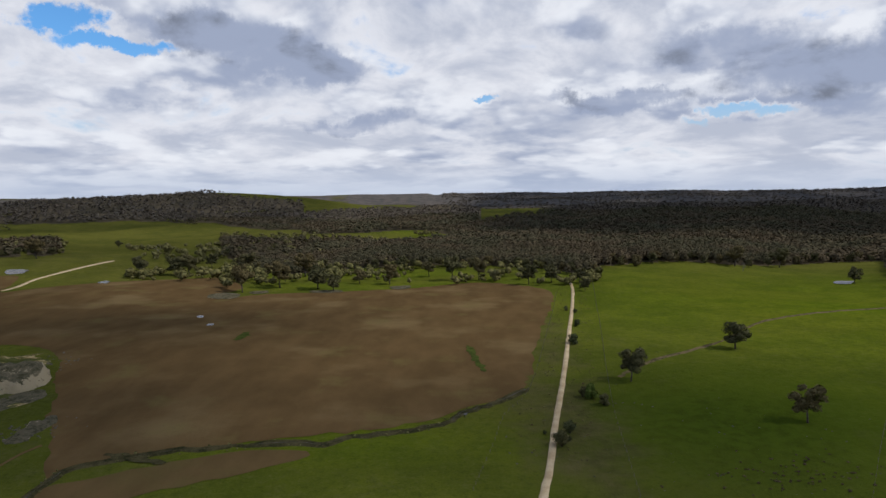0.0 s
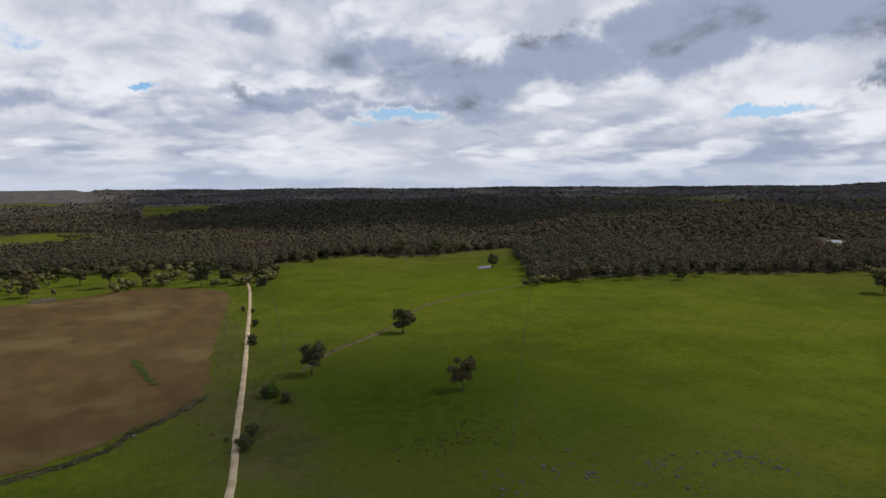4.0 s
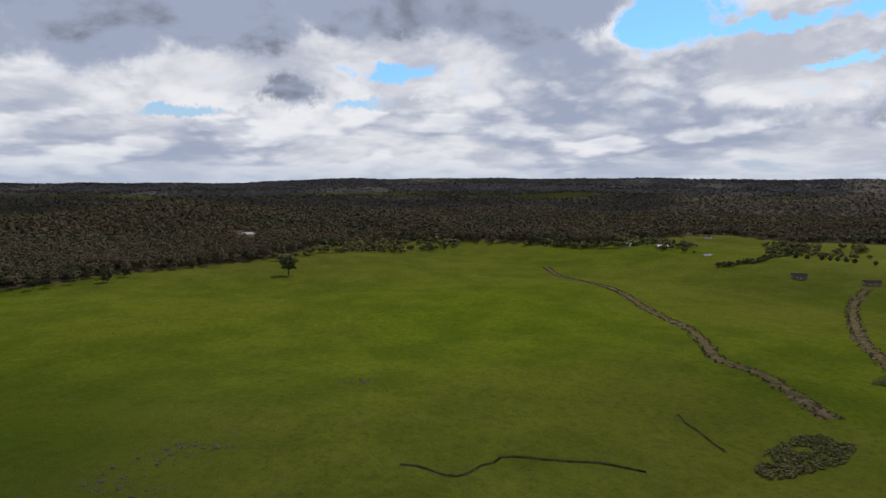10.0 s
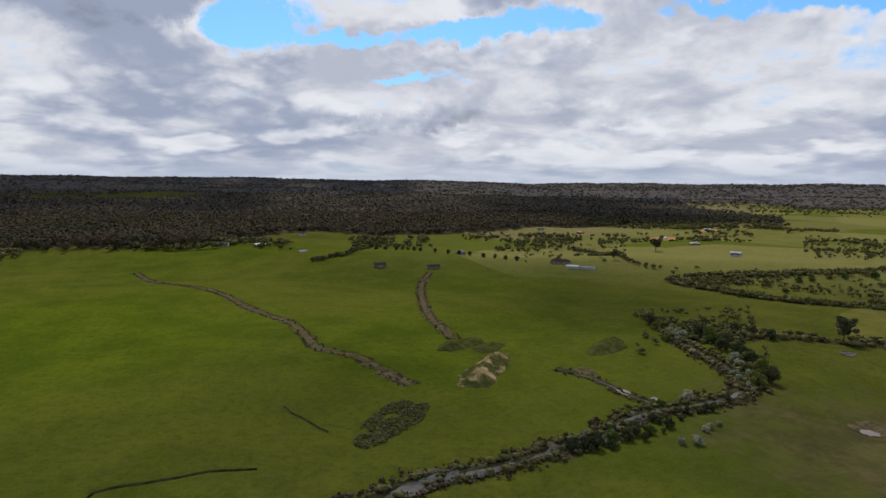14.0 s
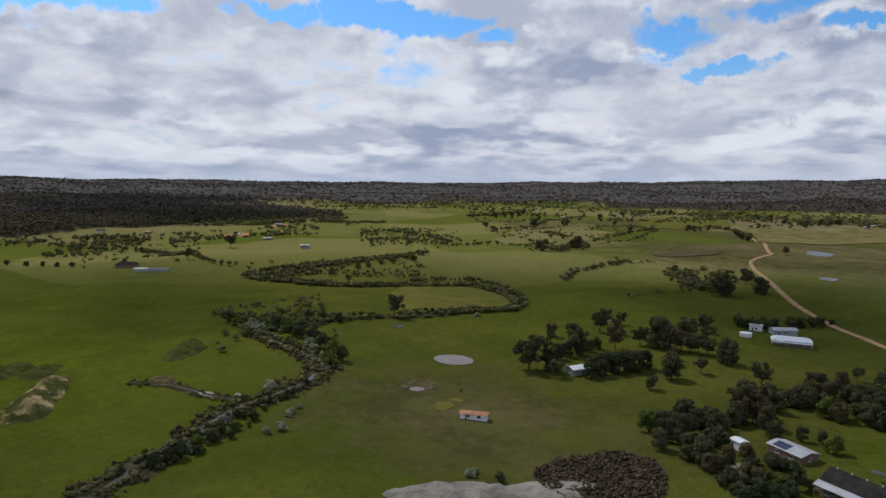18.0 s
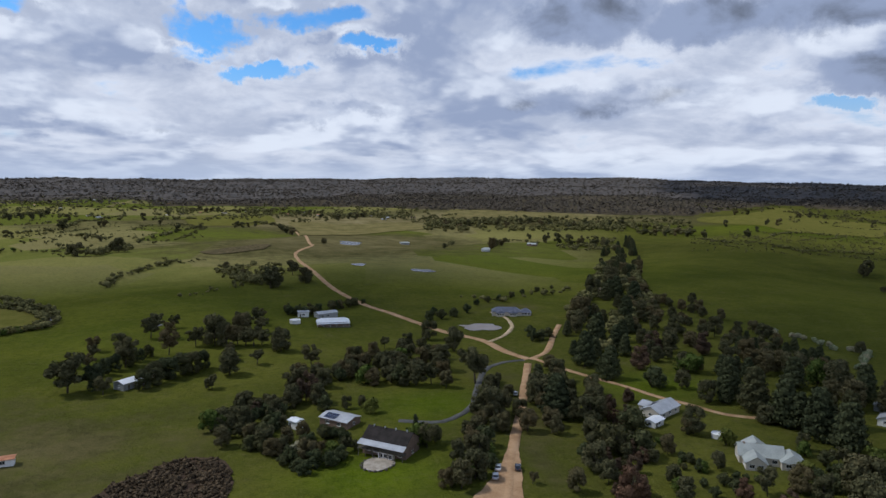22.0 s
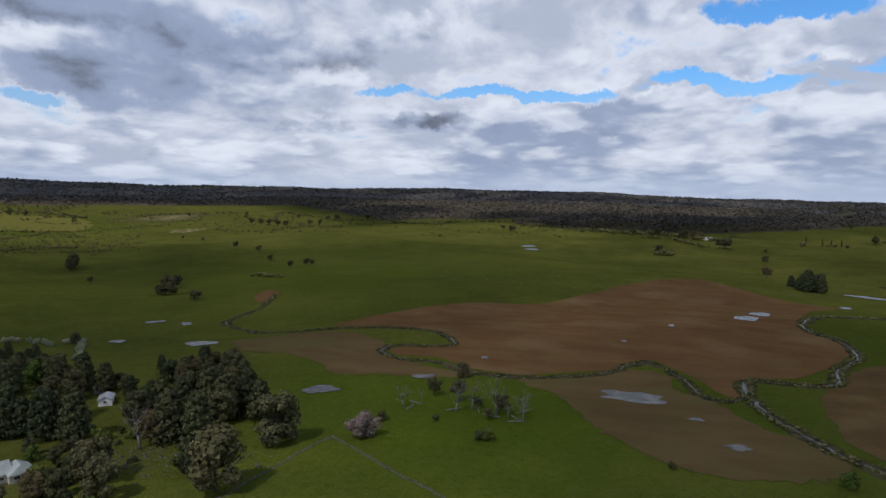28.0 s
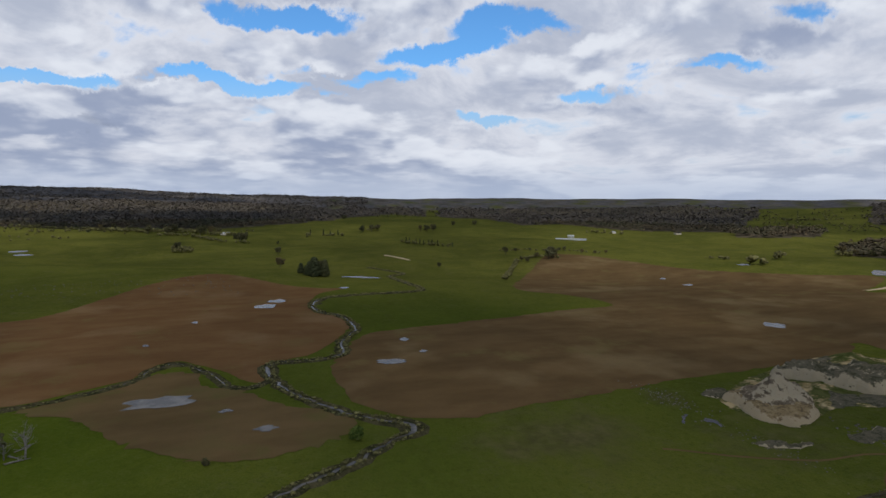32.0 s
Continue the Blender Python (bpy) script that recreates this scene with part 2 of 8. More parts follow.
def ground_paint():
    p = Paint("pasture_ground", 1.0, spec=0.0, world_space=True)
    broad, mid, fine, tuft = p.noise(170, 4), p.noise(34, 5, 0.6), p.noise(5, 5, 0.65), p.noise(0.9, 3, 0.7)
    grass = p.mix(p.step(p.math("ADD", p.math("MULTIPLY", broad, 0.55), p.math("MULTIPLY", mid, 0.45)), 0.38, 0.62), (0.068, 0.074, 0.013), (0.110, 0.110, 0.020))
    grass = p.mix(p.step(p.math("ADD", p.math("MULTIPLY", fine, 0.6), p.math("MULTIPLY", tuft, 0.4)), 0.40, 0.66, 0.0, 0.45), grass, (0.052, 0.050, 0.016))
    grass = p.mix(p.step(p.math("ADD", p.math("MULTIPLY", p.noise(13, 5, 0.7), 0.6), p.math("MULTIPLY", p.noise(1.7, 4, 0.7), 0.4)), 0.52, 0.66, 0.0, 0.55), grass, (0.115, 0.100, 0.043))
    lush = p.mix(p.step(mid, 0.35, 0.65), (0.068, 0.103, 0.005), (0.102, 0.138, 0.007))
    lush = p.mix(p.step(broad, 0.46, 0.60, 0.0, 0.5), lush, (0.118, 0.130, 0.012))
    lush = p.mix(p.step(p.noise(60, 4, 0.6), 0.54, 0.68, 0.0, 0.5), lush, (0.050, 0.080, 0.006))
    lush = p.mix(p.step(fine, 0.42, 0.7, 0.0, 0.35), lush, (0.045, 0.072, 0.010))
    dry = p.mix(p.step(p.math("ADD", p.math("MULTIPLY", fine, 0.5), p.math("MULTIPLY", mid, 0.5)), 0.35, 0.65), (0.055, 0.052, 0.020), (0.108, 0.094, 0.038))
    straw = p.mix(p.step(mid, 0.35, 0.65), (0.15, 0.128, 0.055), (0.25, 0.205, 0.10))
    dry = p.mix(p.step(p.attribute("dry"), 0.6, 1.0), dry, straw)
    bark = p.mix(p.step(p.math("ADD", p.math("MULTIPLY", p.noise(26, 4, 0.7), 0.6), p.math("MULTIPLY", broad, 0.4)), 0.4, 0.6), (0.052, 0.045, 0.030), (0.098, 0.079, 0.052))
    c = p.mix(p.attribute("lush"), grass, lush)
    speck = p.math("ADD", p.math("MULTIPLY", p.noise(3.1, 4, 0.75), 0.55), p.math("MULTIPLY", p.noise(0.8, 3, 0.7), 0.45))
    c = p.mix(p.step(speck, 0.50, 0.64, 0.0, 0.42), c, (0.022, 0.032, 0.008))
    c = p.mix(p.step(speck, 0.50, 0.36, 0.0, 0.30), c, (0.135, 0.130, 0.045))
    edge = p.math("MULTIPLY", p.math("SUBTRACT", p.noise(22, 5, 0.7), 0.5), 0.9)
    cell = p.node("ShaderNodeTexVoronoi", {"Vector": p.pos, "Scale": 1 / 260, "Randomness": 0.85})
    cell.distance = "CHEBYCHEV"
    tint = p.node("ShaderNodeSeparateColor", {0: cell.outputs["Color"]})
    field = p.mix(p.step(p.math("ADD", tint.outputs[0], p.math("MULTIPLY", p.math("SUBTRACT", mid, 0.5), 0.5)), 0.15, 0.85), (0.120, 0.138, 0.022), (0.245, 0.220, 0.075))
    field = p.mix(p.step(tint.outputs[1], 0.62, 0.9, 0.0, 0.7), field, (0.27, 0.222, 0.105))
    field = p.mix(p.step(speck, 0.46, 0.62, 0.0, 0.4), field, (0.045, 0.055, 0.014))
    c = p.mix(p.math("MULTIPLY", p.attribute("paddock"), 0.8), c, field)
    # darker paddock grass, with some cloud shade painted in
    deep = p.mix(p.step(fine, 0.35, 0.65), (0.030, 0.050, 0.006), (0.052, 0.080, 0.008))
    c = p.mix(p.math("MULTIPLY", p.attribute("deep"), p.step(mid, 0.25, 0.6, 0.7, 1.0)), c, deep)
    c = p.mix(p.step(p.math("ADD", p.attribute("dry"), edge), 0.3, 0.75), c, dry)
    c = p.mix(p.step(p.math("ADD", p.attribute("wood"), p.math("MULTIPLY", edge, 0.6)), 0.35, 0.6), c, bark)
    # far wooded ground; its paler, greyer tone is haze put into the colour
    hazed_wood = p.mix(p.step(p.noise(40, 4, 0.7), 0.4, 0.6), (0.080, 0.075, 0.070), (0.120, 0.105, 0.092))
    c = p.mix(p.step(p.attribute("range"), 0.2, 0.8), c, hazed_wood)
    return p.done(c, p.math("ADD", p.math("MULTIPLY", fine, 2.0), tuft), 0.8, 0.7)


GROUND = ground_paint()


def plough_paint(name, dark, light, pale):
    p = Paint(name, 1.0, spec=0.0, world_space=True)
    broad, mid, fine = p.noise(60, 4, 0.55), p.noise(16, 5, 0.6, (1, 0.45, 1)), p.noise(1.6, 4, 0.7)
    c = p.mix(p.step(mid, 0.24, 0.76), dark, light)
    c = p.mix(p.step(broad, 0.50, 0.72, 0.0, 0.75), c, pale)
    c = p.mix(p.step(p.noise(34, 5, 0.65), 0.54, 0.70, 0.0, 0.45), c, (pale[0] * 0.78, pale[1] * 0.92, pale[2] * 0.72))
    c = p.mix(p.step(fine, 0.5, 0.75, 0.0, 0.3), c, dark)
    return p.done(c, p.math("ADD", fine, mid), 0.6, 0.4)


EARTH_RED = plough_paint("ploughed_soil", (0.104, 0.056, 0.024), (0.138, 0.079, 0.034), (0.168, 0.108, 0.053))
EARTH_DRY = plough_paint("dry_ploughed_soil", (0.082, 0.052, 0.023), (0.116, 0.074, 0.033), (0.172, 0.122, 0.058))
EARTH_WET = plough_paint("wet_flat_soil", (0.088, 0.059, 0.026), (0.120, 0.080, 0.036), (0.098, 0.088, 0.030))
GRAVEL = two_tone("pale_gravel", (0.36, 0.27, 0.16), (0.52, 0.41, 0.27), 6, 0.95, bump=0.4, fine=0.4, world_space=True, spec=0.0)
GRAVEL_RED = two_tone("ochre_gravel", (0.30, 0.185, 0.10), (0.44, 0.29, 0.17), 6, 0.95, bump=0.4, fine=0.4, world_space=True, spec=0.0)
BITUMEN = two_tone("grey_driveway", (0.075, 0.075, 0.072), (0.12, 0.118, 0.11), 5, 0.9, bump=0.2, fine=0.3, world_space=True, spec=0.0)


def mixed_clay_paint():
    p = Paint("grassy_clay", 1.0, spec=0.0, world_space=True)
    clay = p.mix(p.step(p.noise(6, 5, 0.65), 0.35, 0.65), (0.23, 0.16, 0.072), (0.42, 0.32, 0.17))
    grass = p.mix(p.step(p.noise(4, 4), 0.35, 0.65), (0.045, 0.055, 0.014), (0.085, 0.085, 0.028))
    return p.done(p.mix(p.step(p.noise(11, 6, 0.72), 0.40, 0.52), clay, grass), p.noise(1.2, 4), 0.6, 0.4)


CLAY_GRASSY = mixed_clay_paint()
CLAY_GREY = two_tone("grey_tailings", (0.13, 0.12, 0.10), (0.28, 0.26, 0.22), 8, 0.95, bump=0.6, fine=0.8, world_space=True, spec=0.0)
YELLOW_GRASS = two_tone("yellowed_grass", (0.105, 0.105, 0.022), (0.15, 0.135, 0.035), 18, 0.95, bump=0.3, fine=2, world_space=True, spec=0.0)
BANK = two_tone("bank_rushes", (0.020, 0.022, 0.010), (0.075, 0.065, 0.032), 5, 0.95, bump=0.8, fine=0.7, world_space=True, spec=0.0)
GULLY_EARTH = two_tone("eroded_earth", (0.050, 0.046, 0.022), (0.145, 0.112, 0.062), 3.5, 0.95, bump=0.8, fine=0.7, world_space=True, spec=0.0)
SCRUB_FLOOR = two_tone("heath_floor", (0.045, 0.033, 0.024), (0.085, 0.060, 0.042), 6, 0.95, bump=0.6, fine=0.7, world_space=True, spec=0.0)
GRANITE = two_tone("granite", (0.060, 0.055, 0.046), (0.145, 0.130, 0.108), 1.2, 0.9, bump=0.5, spec=0.0)
TIMBER = two_tone("weathered_timber", (0.09, 0.08, 0.062), (0.19, 0.17, 0.14), 0.8, 0.85, bump=0.3, spec=0.0)
BARK_DARK = two_tone("dark_bark", (0.045, 0.038, 0.030), (0.12, 0.10, 0.085), 0.9, 0.9, bump=0.6, spec=0.0)
BARK_PALE = two_tone("bleached_wood", (0.11, 0.10, 0.088), (0.25, 0.23, 0.205), 0.7, 0.85, bump=0.4, spec=0.0)
LEAF_GUM = leaf_paint("gum_leaves", (0.047, 0.050, 0.025), (0.134, 0.124, 0.062))
LEAF_DARK = leaf_paint("pine_needles", (0.030, 0.037, 0.020), (0.088, 0.098, 0.046))
LEAF_GREEN = leaf_paint("fresh_leaves", (0.044, 0.072, 0.016), (0.14, 0.173, 0.043))
LEAF_BROWN = leaf_paint("brownish_leaves", (0.056, 0.04, 0.028), (0.132, 0.0925, 0.0595))
LEAF_BLOSSOM = leaf_paint("white_blossom", (0.136, 0.168, 0.072), (0.4248, 0.4484, 0.3068))


def forest_paint(name, haze):
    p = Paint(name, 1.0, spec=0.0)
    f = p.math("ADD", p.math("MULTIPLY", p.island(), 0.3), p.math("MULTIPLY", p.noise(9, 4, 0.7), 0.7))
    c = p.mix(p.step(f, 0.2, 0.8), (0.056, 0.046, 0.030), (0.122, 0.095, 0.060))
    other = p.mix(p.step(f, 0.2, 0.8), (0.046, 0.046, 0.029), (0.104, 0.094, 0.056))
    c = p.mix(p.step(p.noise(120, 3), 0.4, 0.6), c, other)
    # paler, greyer leaf tones paint aerial haze onto the distant crowns
    c = p.mix(haze, c, p.mix(f, (0.086, 0.076, 0.066), (0.128, 0.108, 0.090)))
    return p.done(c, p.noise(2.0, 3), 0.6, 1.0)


# same forest twice; the second has distance haze in its leaf colour
LEAF_FOREST, LEAF_FOREST_HAZED = forest_paint("forest_leaves", 0.0), forest_paint("hazed_forest_leaves", 0.75)
LEAF_ROW = leaf_paint("hedgerow_leaves", (0.058, 0.058, 0.022), (0.170, 0.156, 0.066), joined=True)
LEAF_SHRUB = leaf_paint("shrub_leaves", (0.03, 0.04, 0.02), (0.102, 0.112, 0.0496))
LEAF_HEATH = leaf_paint("heath_twigs", (0.042, 0.032, 0.021), (0.125, 0.092, 0.058), joined=True)
TWIG_PINK = leaf_paint("bare_twigs", (0.16, 0.12, 0.104), (0.3068, 0.236, 0.2065))


def water_paint():
    p = Paint("still_water", 0.25, spec=0.18, world_space=True)
    p.b.inputs["IOR"].default_value = 1.33
    return p.done(p.mix(p.step(p.noise(7, 3), 0.4, 0.65), (0.055, 0.052, 0.046), (0.11, 0.10, 0.085)), p.noise(0.7, 2), 0.05, 0.03)


def muddy_paint():
    p = Paint("muddy_water", 0.3, spec=0.2, world_space=True)
    return p.done(p.mix(p.step(p.noise(9, 3), 0.4, 0.65), (0.175, 0.140, 0.115), (0.215, 0.178, 0.150)), p.noise(0.8, 2), 0.05, 0.03)


WATER, MUDDY = water_paint(), muddy_paint()
ROOF_DARK = two_tone("dark_roof_tiles", (0.026, 0.023, 0.021), (0.046, 0.040, 0.037), 3, 0.95, spec=0.05, bump=0.3, fine=0.3)
ROOF_IRON = two_tone("pale_roof_iron", (0.36, 0.37, 0.38), (0.50, 0.51, 0.52), 4, 0.4, 0.3, bump=0.1, fine=0.4)
ROOF_WHITE = two_tone("white_roof_iron", (0.66, 0.68, 0.70), (0.78, 0.80, 0.82), 4, 0.4, 0.1, bump=0.1, fine=0.4)
ROOF_BLUE = two_tone("slate_blue_roof", (0.085, 0.095, 0.13), (0.13, 0.14, 0.19), 3, 0.6, bump=0.2, fine=0.3)
ROOF_GREEN = two_tone("grey_green_roof", (0.27, 0.29, 0.27), (0.37, 0.39, 0.36), 4, 0.5, bump=0.2, fine=0.3)
ROOF_RUST = two_tone("rusty_roof_iron", (0.30, 0.11, 0.05), (0.48, 0.24, 0.13), 2, 0.75, bump=0.2, fine=0.3)
WALL_BRICK = two_tone("brown_brick_wall", (0.15, 0.10, 0.075), (0.24, 0.165, 0.12), 1.2, 0.9, bump=0.3)
WALL_CREAM = two_tone("cream_wall", (0.50, 0.45, 0.37), (0.62, 0.57, 0.48), 2, 0.85, bump=0.1)
WALL_TIN = two_tone("grey_tin_wall", (0.30, 0.31, 0.31), (0.42, 0.43, 0.43), 2, 0.5, 0.3, bump=0.1)
WHITE_PAINT = two_tone("white_paint", (0.70, 0.70, 0.68), (0.80, 0.80, 0.78), 2, 0.6, bump=0.05)
PAVING = two_tone("pale_paving", (0.26, 0.22, 0.17), (0.42, 0.37, 0.30), 2, 0.9, bump=0.3)
SOLAR = two_tone("solar_cells", (0.010, 0.017, 0.045), (0.018, 0.030, 0.075), 0.6, 0.15, 0.0, 0.6, bump=0.0)
GLASS_DARK = two_tone("window_glass", (0.015, 0.018, 0.022), (0.03, 0.035, 0.04), 1, 0.08, 0.0, 0.6, bump=0.0)
RUBBER = two_tone("tyre_rubber", (0.012, 0.012, 0.012), (0.025, 0.025, 0.025), 0.3, 0.9)
CAR_WHITE = two_tone("white_car_paint", (0.72, 0.73, 0.75), (0.80, 0.80, 0.81), 1, 0.25, 0.0, 0.5, bump=0.0)
CAR_SILVER = two_tone("silver_car_paint", (0.46, 0.48, 0.52), (0.56, 0.58, 0.62), 1, 0.25, 0.4, 0.5, bump=0.0)
CAR_DARK = two_tone("dark_blue_car_paint", (0.018, 0.024, 0.040), (0.03, 0.038, 0.06), 1, 0.2, 0.0, 0.5, bump=0.0)
ORANGE_EARTH = two_tone("orange_earth", (0.36, 0.16, 0.07), (0.50, 0.26, 0.13), 5, 0.95, bump=0.4, fine=0.6, world_space=True, spec=0.0)

# ---- form of the land (metres; azimuth in degrees clockwise from +Y) ----
# crest of the far ranges: azimuth, height of the crest 4,300 m out
CRESTS = [
    (0, 74), (10, 80), (20, 83), (30, 86), (40, 92), (50, 88), (60, 99), (70, 130),
    (80, 128), (90, 133), (100, 127), (110, 121), (120, 111), (130, 113), (140, 110), (150, 116),
    (160, 128), (170, 140), (180, 155), (190, 169), (200, 178), (210, 165), (220, 144), (230, 131),
    (240, 125), (250, 125), (260, 116), (270, 87), (280, 64), (290, 55), (300, 59), (310, 62),
    (320, 65), (330, 69), (340, 71), (350, 74), (360, 74),
]
CREST_OUT = 4300.0
# hills: azimuth, distance, radius across, radius along, height
HILLS = [
    (-25, 2500, 520, 420, 60), (-14, 2700, 420, 380, 52), (-40, 2900, 500, 500, 28),
    (57.5, 1270, 320, 330, 40), (70, 2500, 700, 420, 40), (47, 2250, 500, 350, 34),
    (30, 2300, 800, 420, 30), (15, 1900, 600, 350, 22), (100, 2600, 900, 450, 34),
    (185, 2600, 900, 450, 30), (210, 2500, 700, 400, 40), (235, 2700, 800, 450, 36), (262, 2600, 700, 400, 30),
]
CREST_AZ = np.array([c[0] for c in CRESTS], float)
CREST_Z = np.array([c[1] for c in CRESTS], float)


def height(x, y):
    """Height of the land at x, y (numbers or arrays)."""
    x, y = np.asarray(x, float), np.asarray(y, float)
    r = np.hypot(x, y)
    az = np.degrees(np.arctan2(x, y)) % 360
    near = np.clip(1 - r / 2600, 0, 1)
    z = 2.0 * np.sin(x / 71 + 0.6) * np.sin(y / 93 + 1.1) + 1.3 * np.sin(x / 38 + y / 57) + 2.6 * np.sin(y / 170 - x / 260)
    z = z * np.clip(r / 260, 0, 1) * (0.35 + 0.65 * near)
    s = np.clip((r - 2300) / (CREST_OUT - 2300), 0, 1)
    crest = np.interp(az, CREST_AZ, CREST_Z)
    z = z + (crest - 7 * ((az < 285) | (az > 359))) * s * s * (2.2 - 1.2 * s)
    roll = np.clip((r - 420) / 350, 0, 1) * np.clip((2300 - r) / 500, 0, 1)
    z = z + roll * (6.0 * np.sin(x / 118 + 0.4) * np.sin(y / 141 + 2.0) + 3.5 * np.sin(x / 61 - y / 83))
    crest_ripple = np.clip((r - 3600) / 500, 0, 1)
    z = z + crest_ripple * (3 * np.sin(az * 0.41) + 2.0 * np.sin(az * 0.93 + 1) + 0.8 * np.sin(az * 2.3))
    far = np.clip((r - 2300) / 500, 0, 1) * np.clip((4250 - r) / 500, 0, 1)
    bend = np.radians(az)
    fold = 3.0 * np.sin(bend * 3 + 1.0) + 1.6 * np.sin(bend * 7 + 0.4) + 0.8 * np.sin(bend * 17)
    z = z + far * (9 * np.sin(r / 118 + fold) + 5 * np.sin(r / 61 - 2 * fold + 1.0))
    z = z - np.clip(r - CREST_OUT, 0, 700) * 0.05
    for a, d, across, along, top in HILLS:
        ca, sa = math.cos(math.radians(a)), math.sin(math.radians(a))
        u, v = x * ca - y * sa, x * sa + y * ca - d
        z = z + top * np.exp(-(u / across) ** 2 - (v / along) ** 2)
    return z
# ---- end of the form of the land ----

# ---- plan of the place: outlines, lines and spots (x, y and, for trees, height) ----
PLOUGHED_NORTH = [
    (-412, 593), (-387, 603), (-352, 626), (-307, 687), (-248, 703), (-210, 642), (-186, 588), (-201, 552), (-188, 529), (-156, 559), (-92, 563),
    (-33, 580), (25, 610), (77, 562), (90, 526), (75, 453), (51, 346), (36, 277), (26, 258), (7, 244), (-6, 230), (-29, 219), (-55, 210), (-75, 203),
    (-88, 199), (-102, 196), (-111, 187), (-116, 182), (-117, 182), (-136, 215), (-152, 243), (-168, 272), (-193, 317), (-226, 349), (-252, 359),
    (-227, 317), (-229, 279), (-228, 224), (-222, 171), (-218, 127), (-213, 93), (-225, 71), (-251, 60), (-289, 60), (-321, 71),
]
PLOUGHED_NORTH += [
    (-358, 92), (-370, 113), (-381, 158), (-406, 260), (-412, 307), (-477, 305), (-536, 285), (-711, 412), (-800, 496), (-696, 531), (-578, 560),
    (-514, 619), (-455, 679),
]
PLOUGHED_WEST = [
    (-376, -208), (-427, -187), (-473, -145), (-489, -95), (-549, -64), (-617, -26), (-658, 19), (-638, 53), (-586, 87), (-562, 111), (-549, 124),
    (-530, 101), (-486, 85), (-438, 80), (-417, 95), (-380, 89), (-329, 60), (-317, 36), (-286, 28), (-312, 12), (-332, -3), (-330, -15), (-312, -25),
    (-301, -44), (-291, -64), (-295, -90), (-306, -112), (-303, -132), (-314, -141), (-324, -132), (-331, -114), (-339, -114), (-364, -133), (-379,
    -166), (-374, -188),
]
FLAT_BROWN_A = [
    (-305, -237), (-324, -227), (-344, -212), (-353, -189), (-328, -151), (-308, -144), (-294, -122), (-287, -96), (-286, -84), (-279, -88), (-272,
    -119), (-266, -146), (-279, -165), (-287, -184), (-286, -211),
]
FLAT_BROWN_B = [
    (-284, -62), (-294, -43), (-304, -24), (-316, -12), (-308, 3), (-291, 3), (-281, 19), (-268, 24), (-253, 32), (-240, 45), (-227, 55), (-219, 55),
    (-209, 41), (-204, 24), (-209, 2), (-227, -15), (-247, -30), (-269, -42), (-274, -55),
]
BARE_PATCH_CREEK = [
    (-116, 176), (-99, 185), (-80, 194), (-64, 199), (-49, 201), (-42, 197), (-50, 190), (-64, 181), (-80, 173), (-96, 165), (-109, 164),
]
YELLOW_PADDOCK = [
    (257, -354), (305, -416), (317, -482), (290, -515), (250, -494), (215, -459), (196, -418), (211, -390), (232, -365),
]
TRAIL = [
    (18, 136), (27, 170), (34, 198), (40, 226), (50, 268), (60, 311), (74, 374), (94, 465), (110, 542), (114, 575),
]
TRAIL_SOUTH = [
    (-32, -135), (-40, -169), (-48, -199), (-58, -231), (-69, -267), (-83, -315),
]
ROAD_SOUTH = [
    (-86, -323), (-77, -342), (-69, -369), (-52, -389), (-37, -415), (-18, -452), (1, -484), (27, -550), (48, -634), (76, -766), (88, -839), (84,
    -889), (74, -937), (84, -980), (137, -1358), (182, -1477), (250, -1722), (263, -1760),
]
LANE_EAST = [
    (-86, -323), (-99, -337), (-113, -371), (-126, -401),
]
LANE_EAST_FAR = [
    (-192, -511), (-216, -560), (-243, -617), (-294, -736),
]
LANE_WEST = [
    (-88, -326), (-94, -312), (-99, -301), (-108, -285), (-117, -270), (-124, -255), (-132, -244), (-141, -230), (-151, -225),
]
DRIVEWAY = [
    (-83, -322), (-72, -319), (-59, -305), (-49, -272), (-43, -249), (-33, -235), (-25, -232), (-13, -236),
]
DRIVEWAY_BLUE_HOUSE = [
    (-72, -364), (-85, -379), (-95, -403), (-96, -429), (-90, -448),
]
TRACK_NORTH = [
    (-415, 597), (-416, 623), (-424, 661), (-422, 708), (-419, 761), (-416, 807),
]
QUARRY_TRACK = [
    (-167, 146), (-162, 153), (-154, 162), (-146, 173), (-139, 184), (-136, 200), (-133, 206),
]
FAR_TRACK = [
    (-834, 247), (-811, 259), (-790, 268),
]
CREEK_WEST = [
    (-166, 11), (-177, 22), (-183, 33), (-192, 49), (-202, 62), (-207, 72), (-214, 73), (-220, 67), (-231, 55), (-252, 44), (-276, 36), (-301, 33),
    (-315, 37), (-314, 58), (-321, 72), (-347, 78), (-380, 94), (-417, 94), (-440, 83), (-471, 84), (-504, 102), (-510, 136), (-519, 186), (-579,
    191), (-674, 206), (-710, 232), (-754, 202),
]
CREEK_ARM = [
    (-291, 35), (-280, 24), (-286, 15), (-305, 9), (-326, -3), (-325, -15), (-308, -24), (-295, -43), (-287, -63), (-288, -88), (-297, -108), (-297,
    -129), (-308, -143), (-322, -141), (-328, -113), (-338, -112), (-364, -132), (-373, -163), (-365, -200), (-351, -216), (-338, -236), (-342, -252),
    (-359, -283), (-381, -288), (-413, -291), (-459, -310),
]
CREEK_EAST = [
    (159, -35), (166, -50), (172, -64), (171, -73), (172, -85), (174, -99), (179, -114), (180, -129), (191, -150), (195, -165), (194, -178), (194,
    -193), (197, -208), (205, -225), (202, -220), (221, -232), (249, -241), (282, -251),
]
